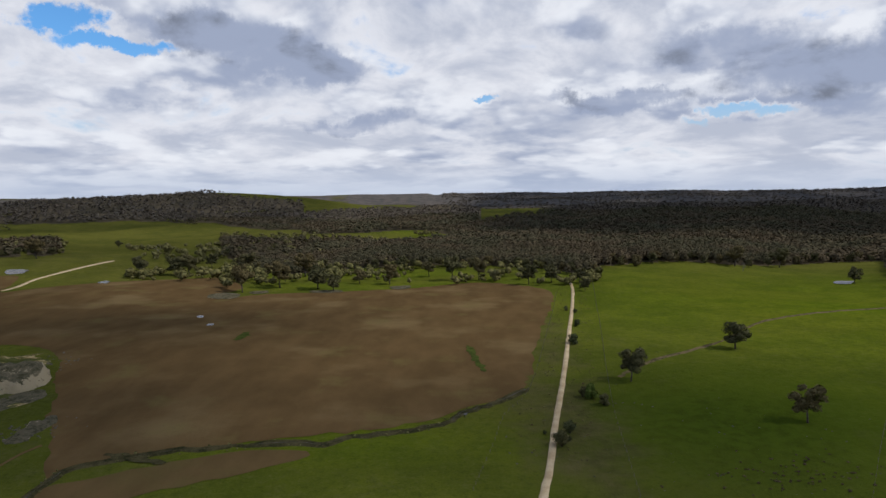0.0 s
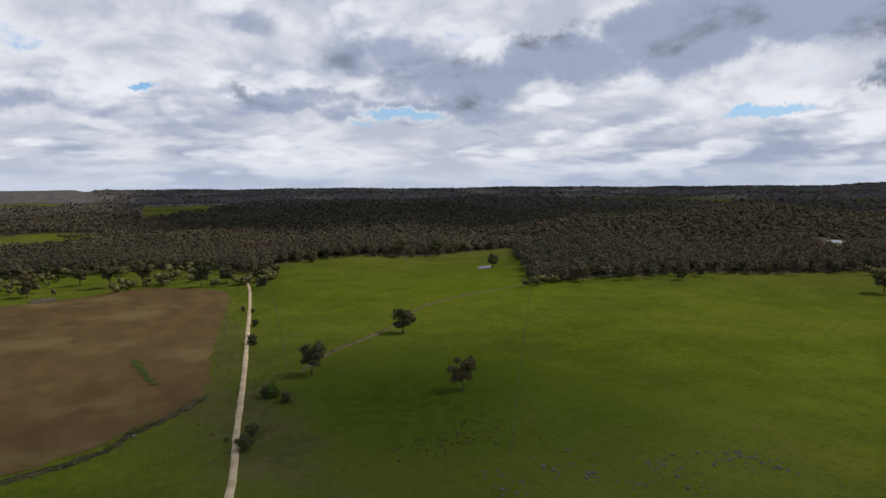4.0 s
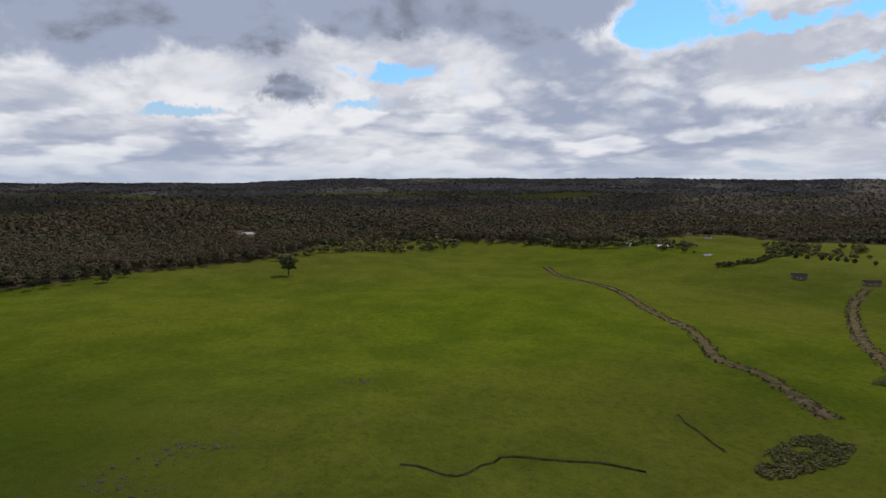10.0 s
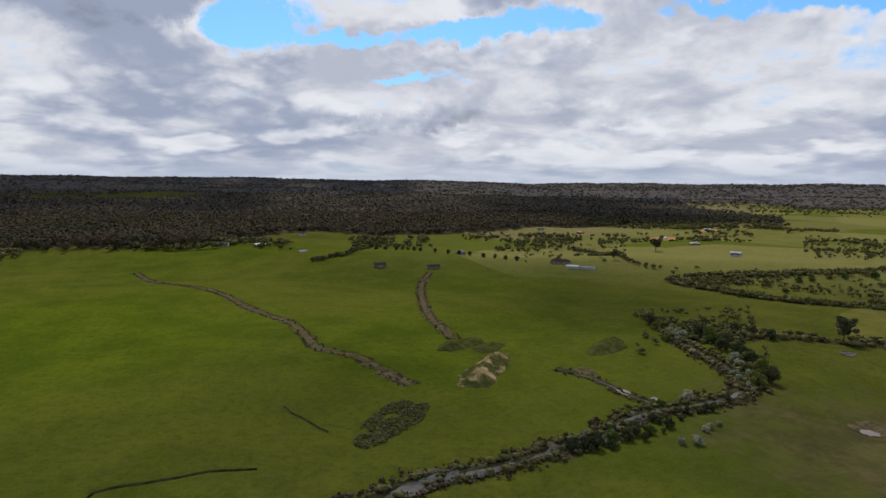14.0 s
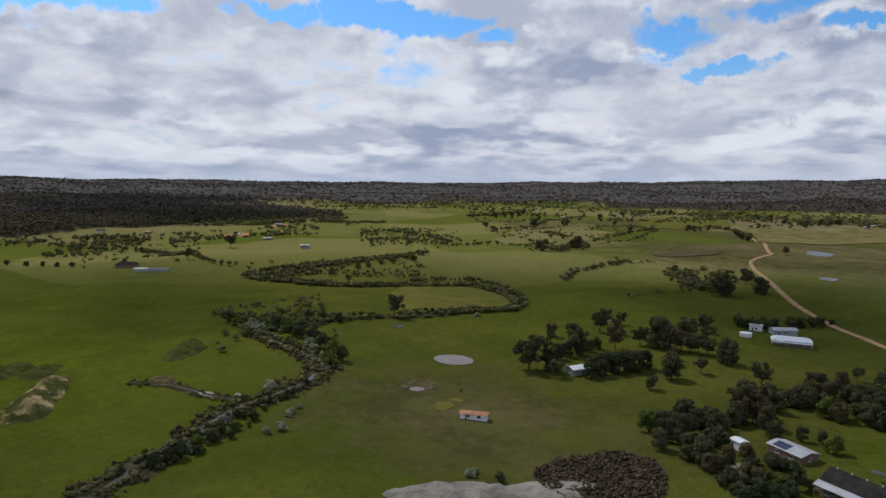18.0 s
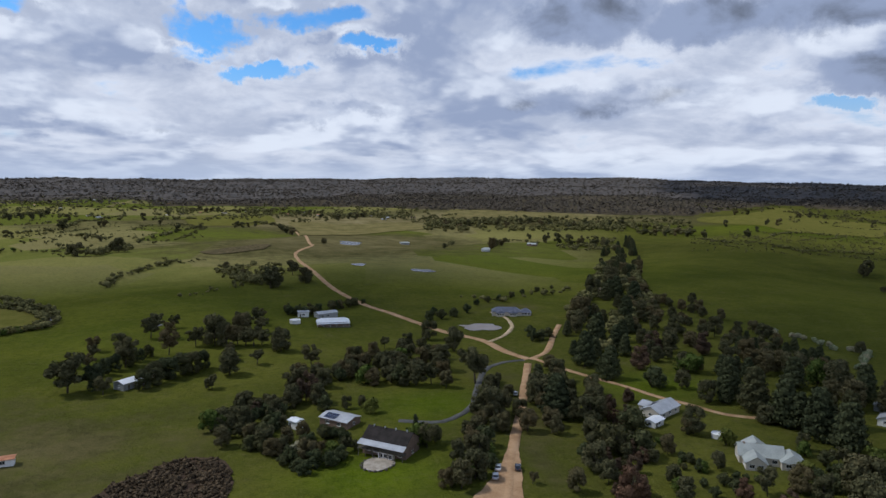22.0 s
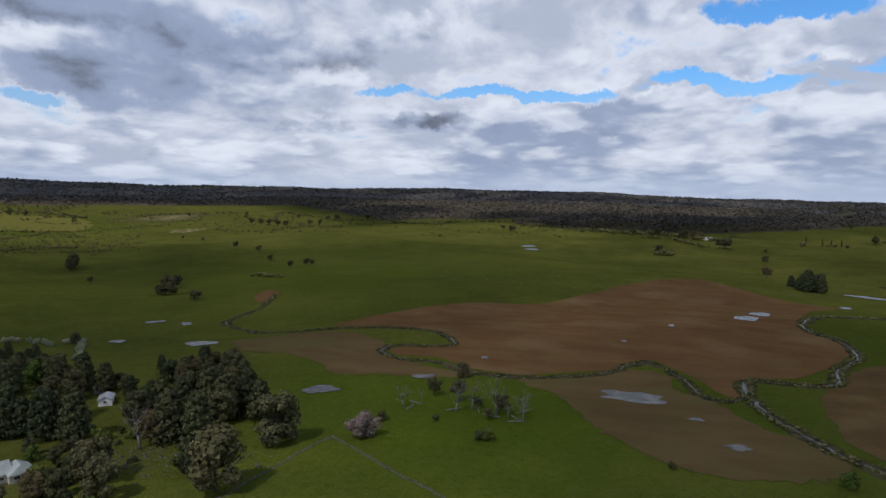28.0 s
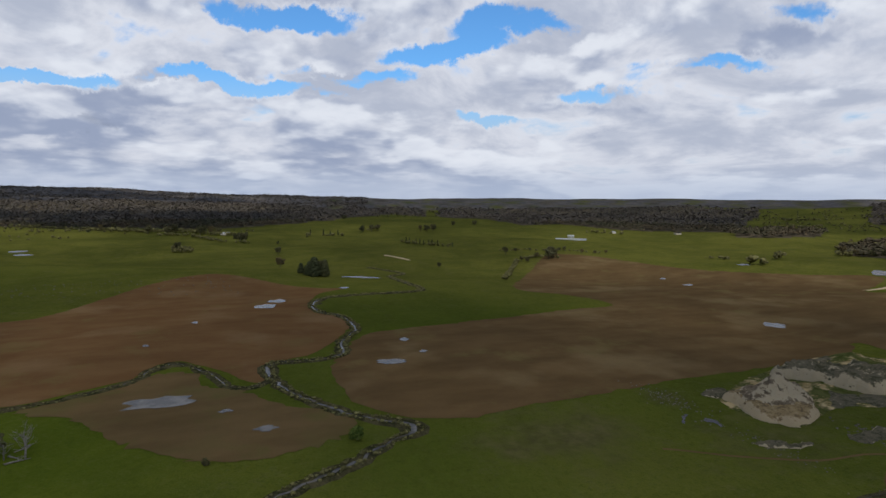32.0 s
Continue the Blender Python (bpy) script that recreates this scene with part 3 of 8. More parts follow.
CREEK_EAST_UP = [
    (282, -251), (298, -268), (269, -265), (267, -297), (253, -322), (234, -343), (217, -386), (195, -414), (208, -447), (236, -476), (283, -502),
    (314, -460), (348, -415), (398, -405), (448, -400), (450, -438), (429, -495), (412, -582),
]
CREEK_SIDE = [
    (200, -171), (218, -168), (235, -169), (249, -167), (261, -162),
]
CREEK_NORTH = [
    (-116, 170), (-113, 188), (-99, 195), (-85, 200), (-68, 203), (-54, 206), (-40, 206), (-32, 212), (-13, 219), (3, 231), (7, 240), (19, 251), (35,
    269),
]
GULLY_A = [
    (709, 51), (655, 34), (608, 6), (531, -22), (471, -38), (417, -57), (371, -61), (340, -62), (319, -76), (287, -85), (266, -90),
]
GULLY_B = [
    (602, -224), (556, -199), (475, -170), (398, -147), (358, -141), (332, -138),
]
GULLY_N = [
    (78, 283), (107, 313), (130, 331), (161, 359), (200, 400), (247, 421), (299, 438), (329, 448),
]
GULLY_DARK = [
    (183, 57), (182, 46), (180, 38), (190, 32), (200, 23), (200, 10), (202, -3), (199, -18),
]
GULLY_DARK_B = [
    (256, -33), (238, -39), (222, -45),
]
PONDS = [
    (164, -277, 10.8, 10.4, 149), (153, -227, 4.0, 4.4, 146), (127, -406, 5.6, 6.7, 163), (226, -314, 4.7, 6.5, 144), (-73, -402, 15.0, 12.6, -170),
    (6, -694, 10.0, 20.8, 179), (-59, -658, 15.6, 14.3, -175), (163, -831, 27.0, 12.6, 169), (24, -970, 17.1, 18.2, 179), (21, -989, 24.2, 19.4, 179),
    (-229, 24, 5.3, 3.9, -84), (-254, 12, 3.4, 2.6, -87), (-275, -12, 15.8, 10.6, -92), (-241, -141, 9.1, 6.8, -120), (-274, -106, 7.0, 4.1, -111),
    (-296, -252, 11.2, 10.7, -130), (-345, -330, 9.4, 4.7, -134), (-348, -307, 4.2, 7.8, -131),
]
PONDS += [
    (-286, -302, 5.3, 6.3, -137), (-476, 52, 9.2, 17.5, -84), (-501, 62, 8.2, 12.4, -83), (-421, 3, 2.7, 6.2, -90), (-367, -22, 2.2, 3.2, -93), (-312,
    -87, 2.3, 3.5, -106), (-555, 127, 4.4, 8.5, -77), (-1095, -230, 14.5, 16.7, -102), (-655, 169, 25.0, 16.8, -76), (-296, 91, 8.6, 6.0, -73), (-310,
    113, 2.5, 3.9, -70), (-342, 113, 2.9, 7.0, -72), (-1045, -214, 14.1, 17.4, -102), (-516, 476, 6.1, 11.5, -47), (-569, 490, 3.6, 7.8, -49), (-579,
    619, 8.4, 8.5, -43), (-190, 73, 0.5, 2.1, -69), (-314, 365, 9.5, 12.8, -41),
]
PONDS += [
    (172, -68, 7.9, 4.8, 111), (171, -84, 7.6, 2.7, 116), (192, -156, 6.1, 4.4, 129), (189, -153, 4.2, 9.8, 129), (364, 580, 9.8, 14.2, 32), (-168,
    439, 2.8, 8.2, -21), (-149, 406, 2.8, 6.9, -20), (-343, 645, 6.2, 26.4, -28), (8, 240, 1.6, 3.6, 2), (770, -125, 6.9, 9.3, 99), (-469, 699, 13.9,
    19.8, -34),
]
GUMS = [
    (82, 276, 14.8), (154, 334, 16.2), (129, 222, 13.3), (368, 571, 15.3), (552, 280, 18.0), (77, 574, 18.5), (35, 625, 22.3), (9, 639, 24.6), (-52,
    616, 19.8), (-81, 619, 15.8), (-98, 568, 16.3), (-115, 584, 23.5), (-152, 594, 27.7), (-179, 568, 26.9), (-313, 747, 47.8), (-297, 748, 28.7),
    (-294, 814, 18.6), (-339, 717, 23.8), (49, 609, 10.3), (-15, 674, 15.8), (-47, 719, 16.9), (118, 531, 10.8), (122, 573, 12.1), (98, 579, 16.6),
    (321, 704, 23.2), (385, 732, 23.2), (-144, 667, 25.6), (-236, 775, 30.4), (-498, 784, 28.6), (-524, 1037, 13.0),
]
GUMS_MID = [
    (127, -288, 17.7), (116, -324, 14.9), (101, -343, 13.7), (84, -375, 12.8), (72, -392, 12.1), (63, -307, 9.1), (67, -288, 6.6), (244, -335, 14.6),
    (26, -316, 10.7), (45, -346, 12.4), (60, -355, 11.0), (13, -294, 7.1), (35, -253, 7.5), (296, -810, 16.1), (321, -752, 13.8), (556, -1271, 22.0),
    (628, -1185, 16.3), (708, -593, 17.3), (559, -414, 11.7),
]
GUMS_SOUTH = [
    (81, -357, 18.6), (91, -357, 10.6), (71, -380, 13.3), (56, -357, 10.4), (44, -344, 13.3), (63, -306, 12.1), (68, -287, 5.7), (-38, -373, 13.3),
    (-49, -344, 15.0), (-37, -305, 13.4), (-11, -351, 6.7), (-50, -281, 16.7), (-47, -234, 14.2), (78, -553, 18.4), (52, -574, 15.2), (69, -628,
    14.8), (59, -942, 11.5), (-114, -913, 10.3), (-186, -927, 17.7),
]
PINES_SOUTH = [
    (-73, -233, 21.7), (-77, -274, 13.9), (-114, -283, 20.7), (-110, -306, 25.1), (-154, -233, 29.9), (-156, -217, 26.2), (-159, -203, 25.3), (-153,
    -250, 22.8), (-178, -211, 18.8), (-205, -224, 17.0), (-174, -408, 37.9), (-206, -504, 41.1), (-132, -349, 35.6), (-222, -556, 39.4), (-209, -475,
    29.4), (-145, -415, 22.9), (-189, -512, 33.5), (-294, -711, 37.5), (-406, -937, 26.7),
]
PINES_WEST = [
    (-166, -211, 21.0), (-162, -192, 22.2), (-159, -213, 18.2), (-173, -161, 32.7), (-172, -148, 31.6), (-199, -158, 22.4), (-207, -153, 22.8), (-183,
    -124, 24.3), (-236, -177, 14.9), (-246, -224, 4.8), (-204, -235, 21.0), (-206, -253, 18.8), (-188, -257, 18.4), (-198, -178, 18.2), (-203, -145,
    19.7), (-207, -172, 21.0),
]
BIG_WEST = [
    (-145, -119, 19.5), (-139, -158, 14.8), (-653, 124, 26.8), (-668, 115, 21.6), (-671, 141, 25.7), (-440, -405, 18.0), (-438, -415, 9.6), (-416,
    -359, 8.8), (-269, -315, 7.9), (-568, -669, 16.4), (-279, -88, 7.9),
]
DEAD = [
    (-234, -99, 10.0), (-242, -94, 5.6), (-235, -77, 12.2), (-240, -72, 13.6), (-237, -61, 16.9), (-240, -51, 10.9), (-235, -56, 8.3), (-234, -50,
    11.8), (-163, -164, 17.2), (-248, -103, 4.7),
]
DEAD_FAR = [
    (-388, 873, 17.9), (315, 671, 10.4),
]
BLOSSOM = [
    (292, -257, 10.4), (282, -258, 9.1), (200, -186, 5.3), (235, -247, 6.5), (213, -233, 6.1), (164, -158, 4.5), (166, -153, 3.8), (174, -173, 2.9),
    (92, -169, 2.9), (175, -178, 2.9), (228, -242, 5.4), (254, -238, 4.3), (22, -211, 6.8), (174, -128, 3.9), (201, -188, 5.4), (292, -263, 5.6),
]
BUSHES_EAST = [
    (321, -266, 7.9), (307, -263, 7.7), (272, -268, 12.7), (281, -268, 10.0), (259, -266, 9.9), (241, -256, 10.1), (229, -250, 11.4), (214, -242,
    10.9), (204, -237, 10.6), (203, -227, 10.3), (278, -291, 6.9), (269, -295, 7.6), (260, -299, 7.5), (83, -168, 3.9), (174, -130, 6.5), (176, -138,
    5.6), (177, -149, 4.6), (180, -159, 4.7), (174, -120, 5.3), (174, -115, 5.2), (179, -144, 5.7), (173, -124, 6.4), (199, -171, 3.9), (189, -172,
    3.8), (267, -263, 8.9), (253, -256, 10.3), (137, -238, 1.3),
]
DARK_NORTH = [
    (60, 256, 7.2), (57, 258, 5.2), (63, 248, 5.5), (71, 347, 6.8), (83, 395, 5.4), (44, 219, 5.3), (39, 207, 6.4), (87, 454, 4.4), (35, 218, 1.8),
    (92, 445, 3.4), (118, 546, 5.3),
]
BARE = [
    (-198, -99, 11.0),
]
SHRUBS_WEST = [
    (-210, -57, 5.4), (-209, -60, 4.3), (-217, -100, 4.7), (-223, -81, 3.1), (-205, 3, 3.1), (-208, 52, 5.4), (-145, -181, 5.8), (-144, -189, 5.9),
    (-132, -167, 6.4), (-135, -164, 6.4), (-165, -183, 6.1), (-171, -174, 6.0), (-180, -173, 6.1), (-134, -175, 6.6),
]
GARDEN_SOUTH = [
    (49, -243, 8.1), (53, -242, 8.6), (56, -238, 9.7), (40, -227, 6.9), (33, -216, 8.8), (27, -213, 6.5), (18, -205, 8.3), (11, -207, 6.3), (6, -210,
    5.3), (3, -211, 4.2), (35, -251, 6.3), (42, -251, 6.3), (24, -265, 13.1), (29, -274, 12.1), (21, -271, 8.0), (30, -258, 7.7), (15, -253, 7.5), (7,
    -253, 6.2), (1, -254, 5.0), (-3, -246, 7.3), (11, -290, 7.0), (17, -292, 5.7), (6, -296, 8.6), (-1, -286, 9.7), (-11, -292, 11.3), (-16, -282,
    11.0), (-23, -280, 12.3), (-30, -282, 9.7), (-36, -276, 8.1), (-9, -311, 9.0),
]
GARDEN_SOUTH += [
    (-18, -320, 9.3), (1, -309, 9.0), (-28, -312, 10.6), (-24, -330, 8.0), (-33, -183, 9.5), (-28, -177, 9.2), (-37, -198, 8.2), (-41, -207, 8.5),
    (-26, -181, 5.7), (-35, -204, 8.3), (-39, -189, 5.9), (-54, -239, 9.7), (-58, -218, 9.0), (-59, -234, 8.3), (-49, -177, 3.8), (-21, -209, 8.0),
    (-19, -215, 5.4), (-18, -210, 9.5), (-24, -213, 6.4), (-83, -223, 14.1), (-79, -195, 12.7), (-70, -183, 9.9), (-95, -213, 11.6), (-90, -192,
    10.6), (-99, -194, 7.6), (-115, -211, 7.1), (-117, -211, 10.7), (-109, -181, 6.4), (-105, -160, 6.8), (-113, -162, 8.0),
]
GARDEN_SOUTH += [
    (-111, -150, 7.7), (-124, -163, 8.3), (-127, -158, 8.2), (-150, -181, 5.8), (-147, -194, 6.0), (-137, -155, 14.6), (-130, -145, 13.9), (-123,
    -200, 7.0), (-60, -170, 7.4), (-73, -162, 11.0), (-71, -174, 7.7), (-88, -161, 7.5), (-70, -192, 6.2), (-90, -172, 5.9), (-103, -149, 7.5), (-156,
    -288, 12.6), (-163, -322, 13.8), (-155, -326, 12.1), (-178, -317, 15.7), (-188, -364, 13.6), (-186, -385, 12.2), (-210, -360, 15.9), (-245, -376,
    8.5), (-192, -299, 20.4), (-178, -292, 19.7), (-188, -277, 16.1), (-199, -273, 13.0), (-203, -261, 15.9), (-205, -251, 15.6), (-193, -228, 14.5),
]
GARDEN_SOUTH += [
    (-135, -297, 12.5), (-128, -268, 11.5), (-140, -264, 8.7), (-141, -245, 11.0), (-115, -293, 9.1), (-182, -184, 20.3), (-201, -190, 16.2), (-211,
    -187, 13.7), (-212, -175, 18.7), (-215, -169, 18.6), (-227, -209, 11.9), (-194, -164, 17.5), (-193, -155, 17.1), (-209, -160, 18.0), (-171, -165,
    14.1), (-152, -136, 10.3), (-208, -215, 8.7), (-170, -139, 8.8),
]
HEDGE_BLOCK = [
    (118, -292, 15.3), (121, -312, 9.7), (119, -319, 9.8), (115, -326, 10.0), (112, -333, 7.8), (110, -340, 7.5), (94, -307, 10.8), (89, -304, 12.2),
    (85, -310, 12.4), (81, -311, 12.4), (78, -317, 11.0), (94, -297, 12.1), (97, -291, 10.4),
]
HEDGE_WHITE = [
    (51, -439, 8.4), (46, -439, 8.4), (41, -439, 9.2), (36, -443, 8.4), (32, -458, 6.5), (23, -467, 7.5), (18, -467, 8.4), (12, -472, 7.6), (7, -479,
    7.3), (1, -485, 4.6), (-85, -476, 5.9), (-95, -486, 6.1), (-106, -493, 6.7), (-119, -510, 6.9), (-133, -528, 6.2), (-150, -546, 5.9), (-168, -561,
    4.4), (-44, -427, 9.0), (-52, -429, 9.4), (-62, -436, 8.4), (-72, -447, 8.6), (-48, -444, 6.4), (-98, -362, 7.9), (-104, -363, 8.3), (-109, -370,
    7.4), (-100, -376, 7.4),
]
HOUSES = [
    (-8, -214, 171.9), (10, -245, 182.8), (26, -238, 184.6), (-128, -190, 176.1), (-114, -233, 182.1), (-107, -220, 177.5), (-194, -213, 198.5),
    (-100, -443, 237.8), (20, -404, 227.1), (44, -413, 230.9), (43, -443, 239.6), (25, -438, 237.4), (-170, -890, 375.2), (-260, -979, 409.6), (-65,
    -1052, 427.3), (-107, -285, 194.6), (-133, -399, 227.8), (-175, -346, 218.7), (-228, -399, 244.0), (-202, -225, 201.9),
]
CARS = [
    (-41, -188, 162.7), (-39, -182, 161.4), (-47, -187, 162.6), (-64, -262, 183.9),
]
HOUSES_N = [
    (958, 227, 405.9), (828, -38, 336.3), (811, -79, 331.5), (1065, -171, 419.1), (617, -233, 295.9), (560, -352, 295.6), (527, -348, 289.2), (1100,
    -640, 489.4), (1033, -686, 483.6), (736, -686, 415.4), (933, -897, 501.1), (639, -665, 398.5), (691, -295, 318.9), (642, -183, 296.5), (554, -310,
    290.2), (1121, 140, 445.0), (1101, 246, 440.1), (982, 354, 436.1), (996, 579, 445.3), (939, 217, 407.3), (627, -652, 393.4), (907, -774, 478.7),
]
HOUSES_W = [
    (-1087, 971, 564.0), (-1158, 858, 555.0), (-1132, 734, 528.8), (-1322, 70, 512.3), (-304, 1883, 696.8), (-365, 1857, 691.4), (-1315, 66, 522.1),
    (1158, 761, 505.0), (1598, -2836, 1051.7), (46, -1957, 700.3), (-17, -1957, 700.2), (-82, -1826, 659.2), (-50, -1722, 626.0), (437, -2090, 755.9),
    (408, -2171, 775.8), (356, -2142, 764.7), (510, -2092, 762.4), (560, -2069, 762.7), (172, -1853, 665.7), (580, -1995, 745.1), (132, -1890, 676.0),
    (1370, -2757, 1003.3), (680, -2553, 898.2), (638, -2671, 925.8), (223, -1901, 686.7), (199, -2148, 767.8), (-2, -2024, 731.6), (-60, -1935, 707.0),
]
PARKING = [
    (-48, -204), (-51, -203), (-48, -186), (-44, -168), (-41, -153), (-23, -159), (-30, -170), (-36, -179), (-42, -190),
]
COLUMNS = [
    (-18, -210), (-19, -211), (-20, -212), (-18, -220), (-58, -155), (-141, -130),
]
MOUND = [
    (260, -110), (278, -122), (294, -141), (297, -153), (282, -148), (263, -132), (250, -121), (255, -112),
]
BUSH_PATCH = [
    (208, -50), (224, -56), (243, -70), (248, -81), (241, -90), (225, -82), (215, -71), (206, -60), (203, -52),
]
HEATH = [
    (65, -165), (72, -174), (77, -180), (75, -194), (68, -204), (61, -213), (48, -212), (40, -197), (39, -184), (38, -169), (52, -161),
]
SCREE = [
    (103, -139), (103, -149), (91, -162), (82, -166), (77, -172), (65, -184), (58, -186), (57, -176), (56, -165), (59, -154),
]
QUARRY = [
    (-198, 201), (-207, 216), (-220, 246), (-225, 274), (-235, 307), (-225, 327), (-209, 333), (-212, 327), (-195, 313), (-188, 297), (-177, 266),
    (-172, 242), (-164, 250), (-174, 245), (-165, 214), (-164, 202), (-178, 197),
]
STONEWALL_A = [
    (-196, -110), (-186, -94), (-175, -77), (-167, -62), (-162, -54),
]
STONEWALL_B = [
    (-196, -110), (-179, -113), (-167, -113), (-155, -115), (-145, -115), (-135, -118),
]
FENCE_N = [
    (134, 572), (101, 411), (79, 309), (66, 245), (59, 202), (54, 171),
]
FENCE_N_WEST = [
    (93, 525), (73, 430), (47, 312), (34, 262), (23, 238), (16, 207), (8, 174),
]
FENCE_MID = [
    (317, 431), (238, 329), (175, 246), (137, 196), (111, 161),
]
ROCKS = [
    (129, 150), (126, 136), (146, 137), (151, 132), (150, 130), (167, 129), (173, 127), (176, 127), (136, 127), (180, 121), (126, 139), (147, 115),
    (100, 151), (101, 144), (179, 115), (258, 101), (262, 94), (119, 148),
]
TREE_ROW_FAR = [
    (791, -221), (806, -252), (731, -261), (697, -282), (676, -302), (649, -319), (622, -333),
]
HEDGE_FAR = [
    (703, -125), (716, -151), (737, -175), (841, -224), (900, -252),
]
HAWTHORN_STRIP = [
    (-260, -374), (-265, -354), (-265, -331), (-274, -316), (-240, -281),
]
# woods: azimuth, where they begin and where they end
WOODS = [
    [(325.5, 2038, 2900), (-31.0, 2000, 2900), (-27.1, 1968, 2900), (-23.0, 1927, 2900), (-18.6, 1702, 2482), (-16.3, 1674, 2456), (-12.1, 1486, 2428)],
    [(-18.7, 955, 1218), (-16.5, 826, 1109), (-13.2, 701, 1085), (-9.3, 744, 1083), (-4.3, 755, 1107), (0.8, 754, 1191), (3.3, 749, 1555), (8.3, 701, 1759), (12.7, 625, 2623), (13.7, 716, 2900), (17.9, 755, 2900), (24.5, 791, 2900), (30.5, 922, 2900), (34.4, 1006, 2900)],
    [(-11.9, 1234, 2173), (-6.7, 1260, 2379), (-1.7, 1362, 2850), (3.3, 1219, 2900)],
    [(14.3, 738, 2900), (20.4, 778, 2900), (30.5, 950, 2900), (34.4, 962, 2900), (35.3, 717, 2900), (36.3, 562, 2246), (39.3, 579, 2172), (45.9, 601, 2104), (52.0, 657, 2148), (62.9, 754, 2459), (66.0, 844, 2438), (72.2, 999, 2428), (78.0, 957, 2553)],
    [(76.9, 969, 2398), (83.9, 890, 2484), (90.4, 837, 2586), (93.4, 1002, 2566), (97.3, 1115, 2582), (100.4, 1169, 2595), (105.9, 1044, 2795), (113.3, 1213, 2879), (118.1, 1274, 2900), (124.9, 1542, 2900), (131.0, 1643, 2805), (134.0, 1845, 2573), (137.1, 1916, 2349)],
    [(163.6, 3339, 3399), (168.5, 2589, 2900), (173.3, 2542, 2900), (180.0, 2526, 2900), (186.2, 2397, 2900), (192.3, 2329, 2900)],
    [(123.2, 1613, 2644), (126.8, 1595, 2517), (130.6, 1624, 2381), (134.8, 1666, 2195), (139.2, 1604, 1926)],
    [(162.8, 2661, 2900), (170.2, 2432, 2900), (178.7, 2379, 2900), (188.1, 2189, 2900), (198.1, 2138, 2900), (208.0, 2142, 2900), (215.1, 2519, 2900), (221.6, 2531, 2900), (231.8, 3163, 3223)],
    [(216.0, 2442, 2900), (225.5, 2464, 2900), (236.6, 2657, 2900), (245.8, 2016, 2900), (251.3, 2132, 2900), (261.3, 2230, 2900), (263.7, 1834, 2900), (268.4, 1775, 2900), (274.1, 1661, 2900), (279.0, 2335, 2900), (285.1, 2389, 2900)],
    [(257.1, 1752, 2900), (264.5, 1832, 2900), (273.0, 1646, 2900), (277.7, 1664, 2900), (282.5, 2189, 2900), (287.5, 2558, 2900), (290.0, 2477, 2900)],
    [(291.5, 2331, 2900), (302.4, 1762, 2900), (307.2, 1657, 2900), (311.8, 1701, 2868), (316.1, 1697, 2676), (317.7, 2353, 2691)],
    [(316.1, 1446, 1749), (319.0, 1435, 1766), (322.1, 1470, 1745)],
    [(323.6, 1045, 1172), (325.1, 1019, 1192), (-33.6, 984, 1215)],
    [(325.4, 1124, 1425), (-34.0, 1106, 1399)],
    [(-33.1, 1046, 1451), (-32.2, 945, 1468), (-30.8, 1024, 1439)],
]
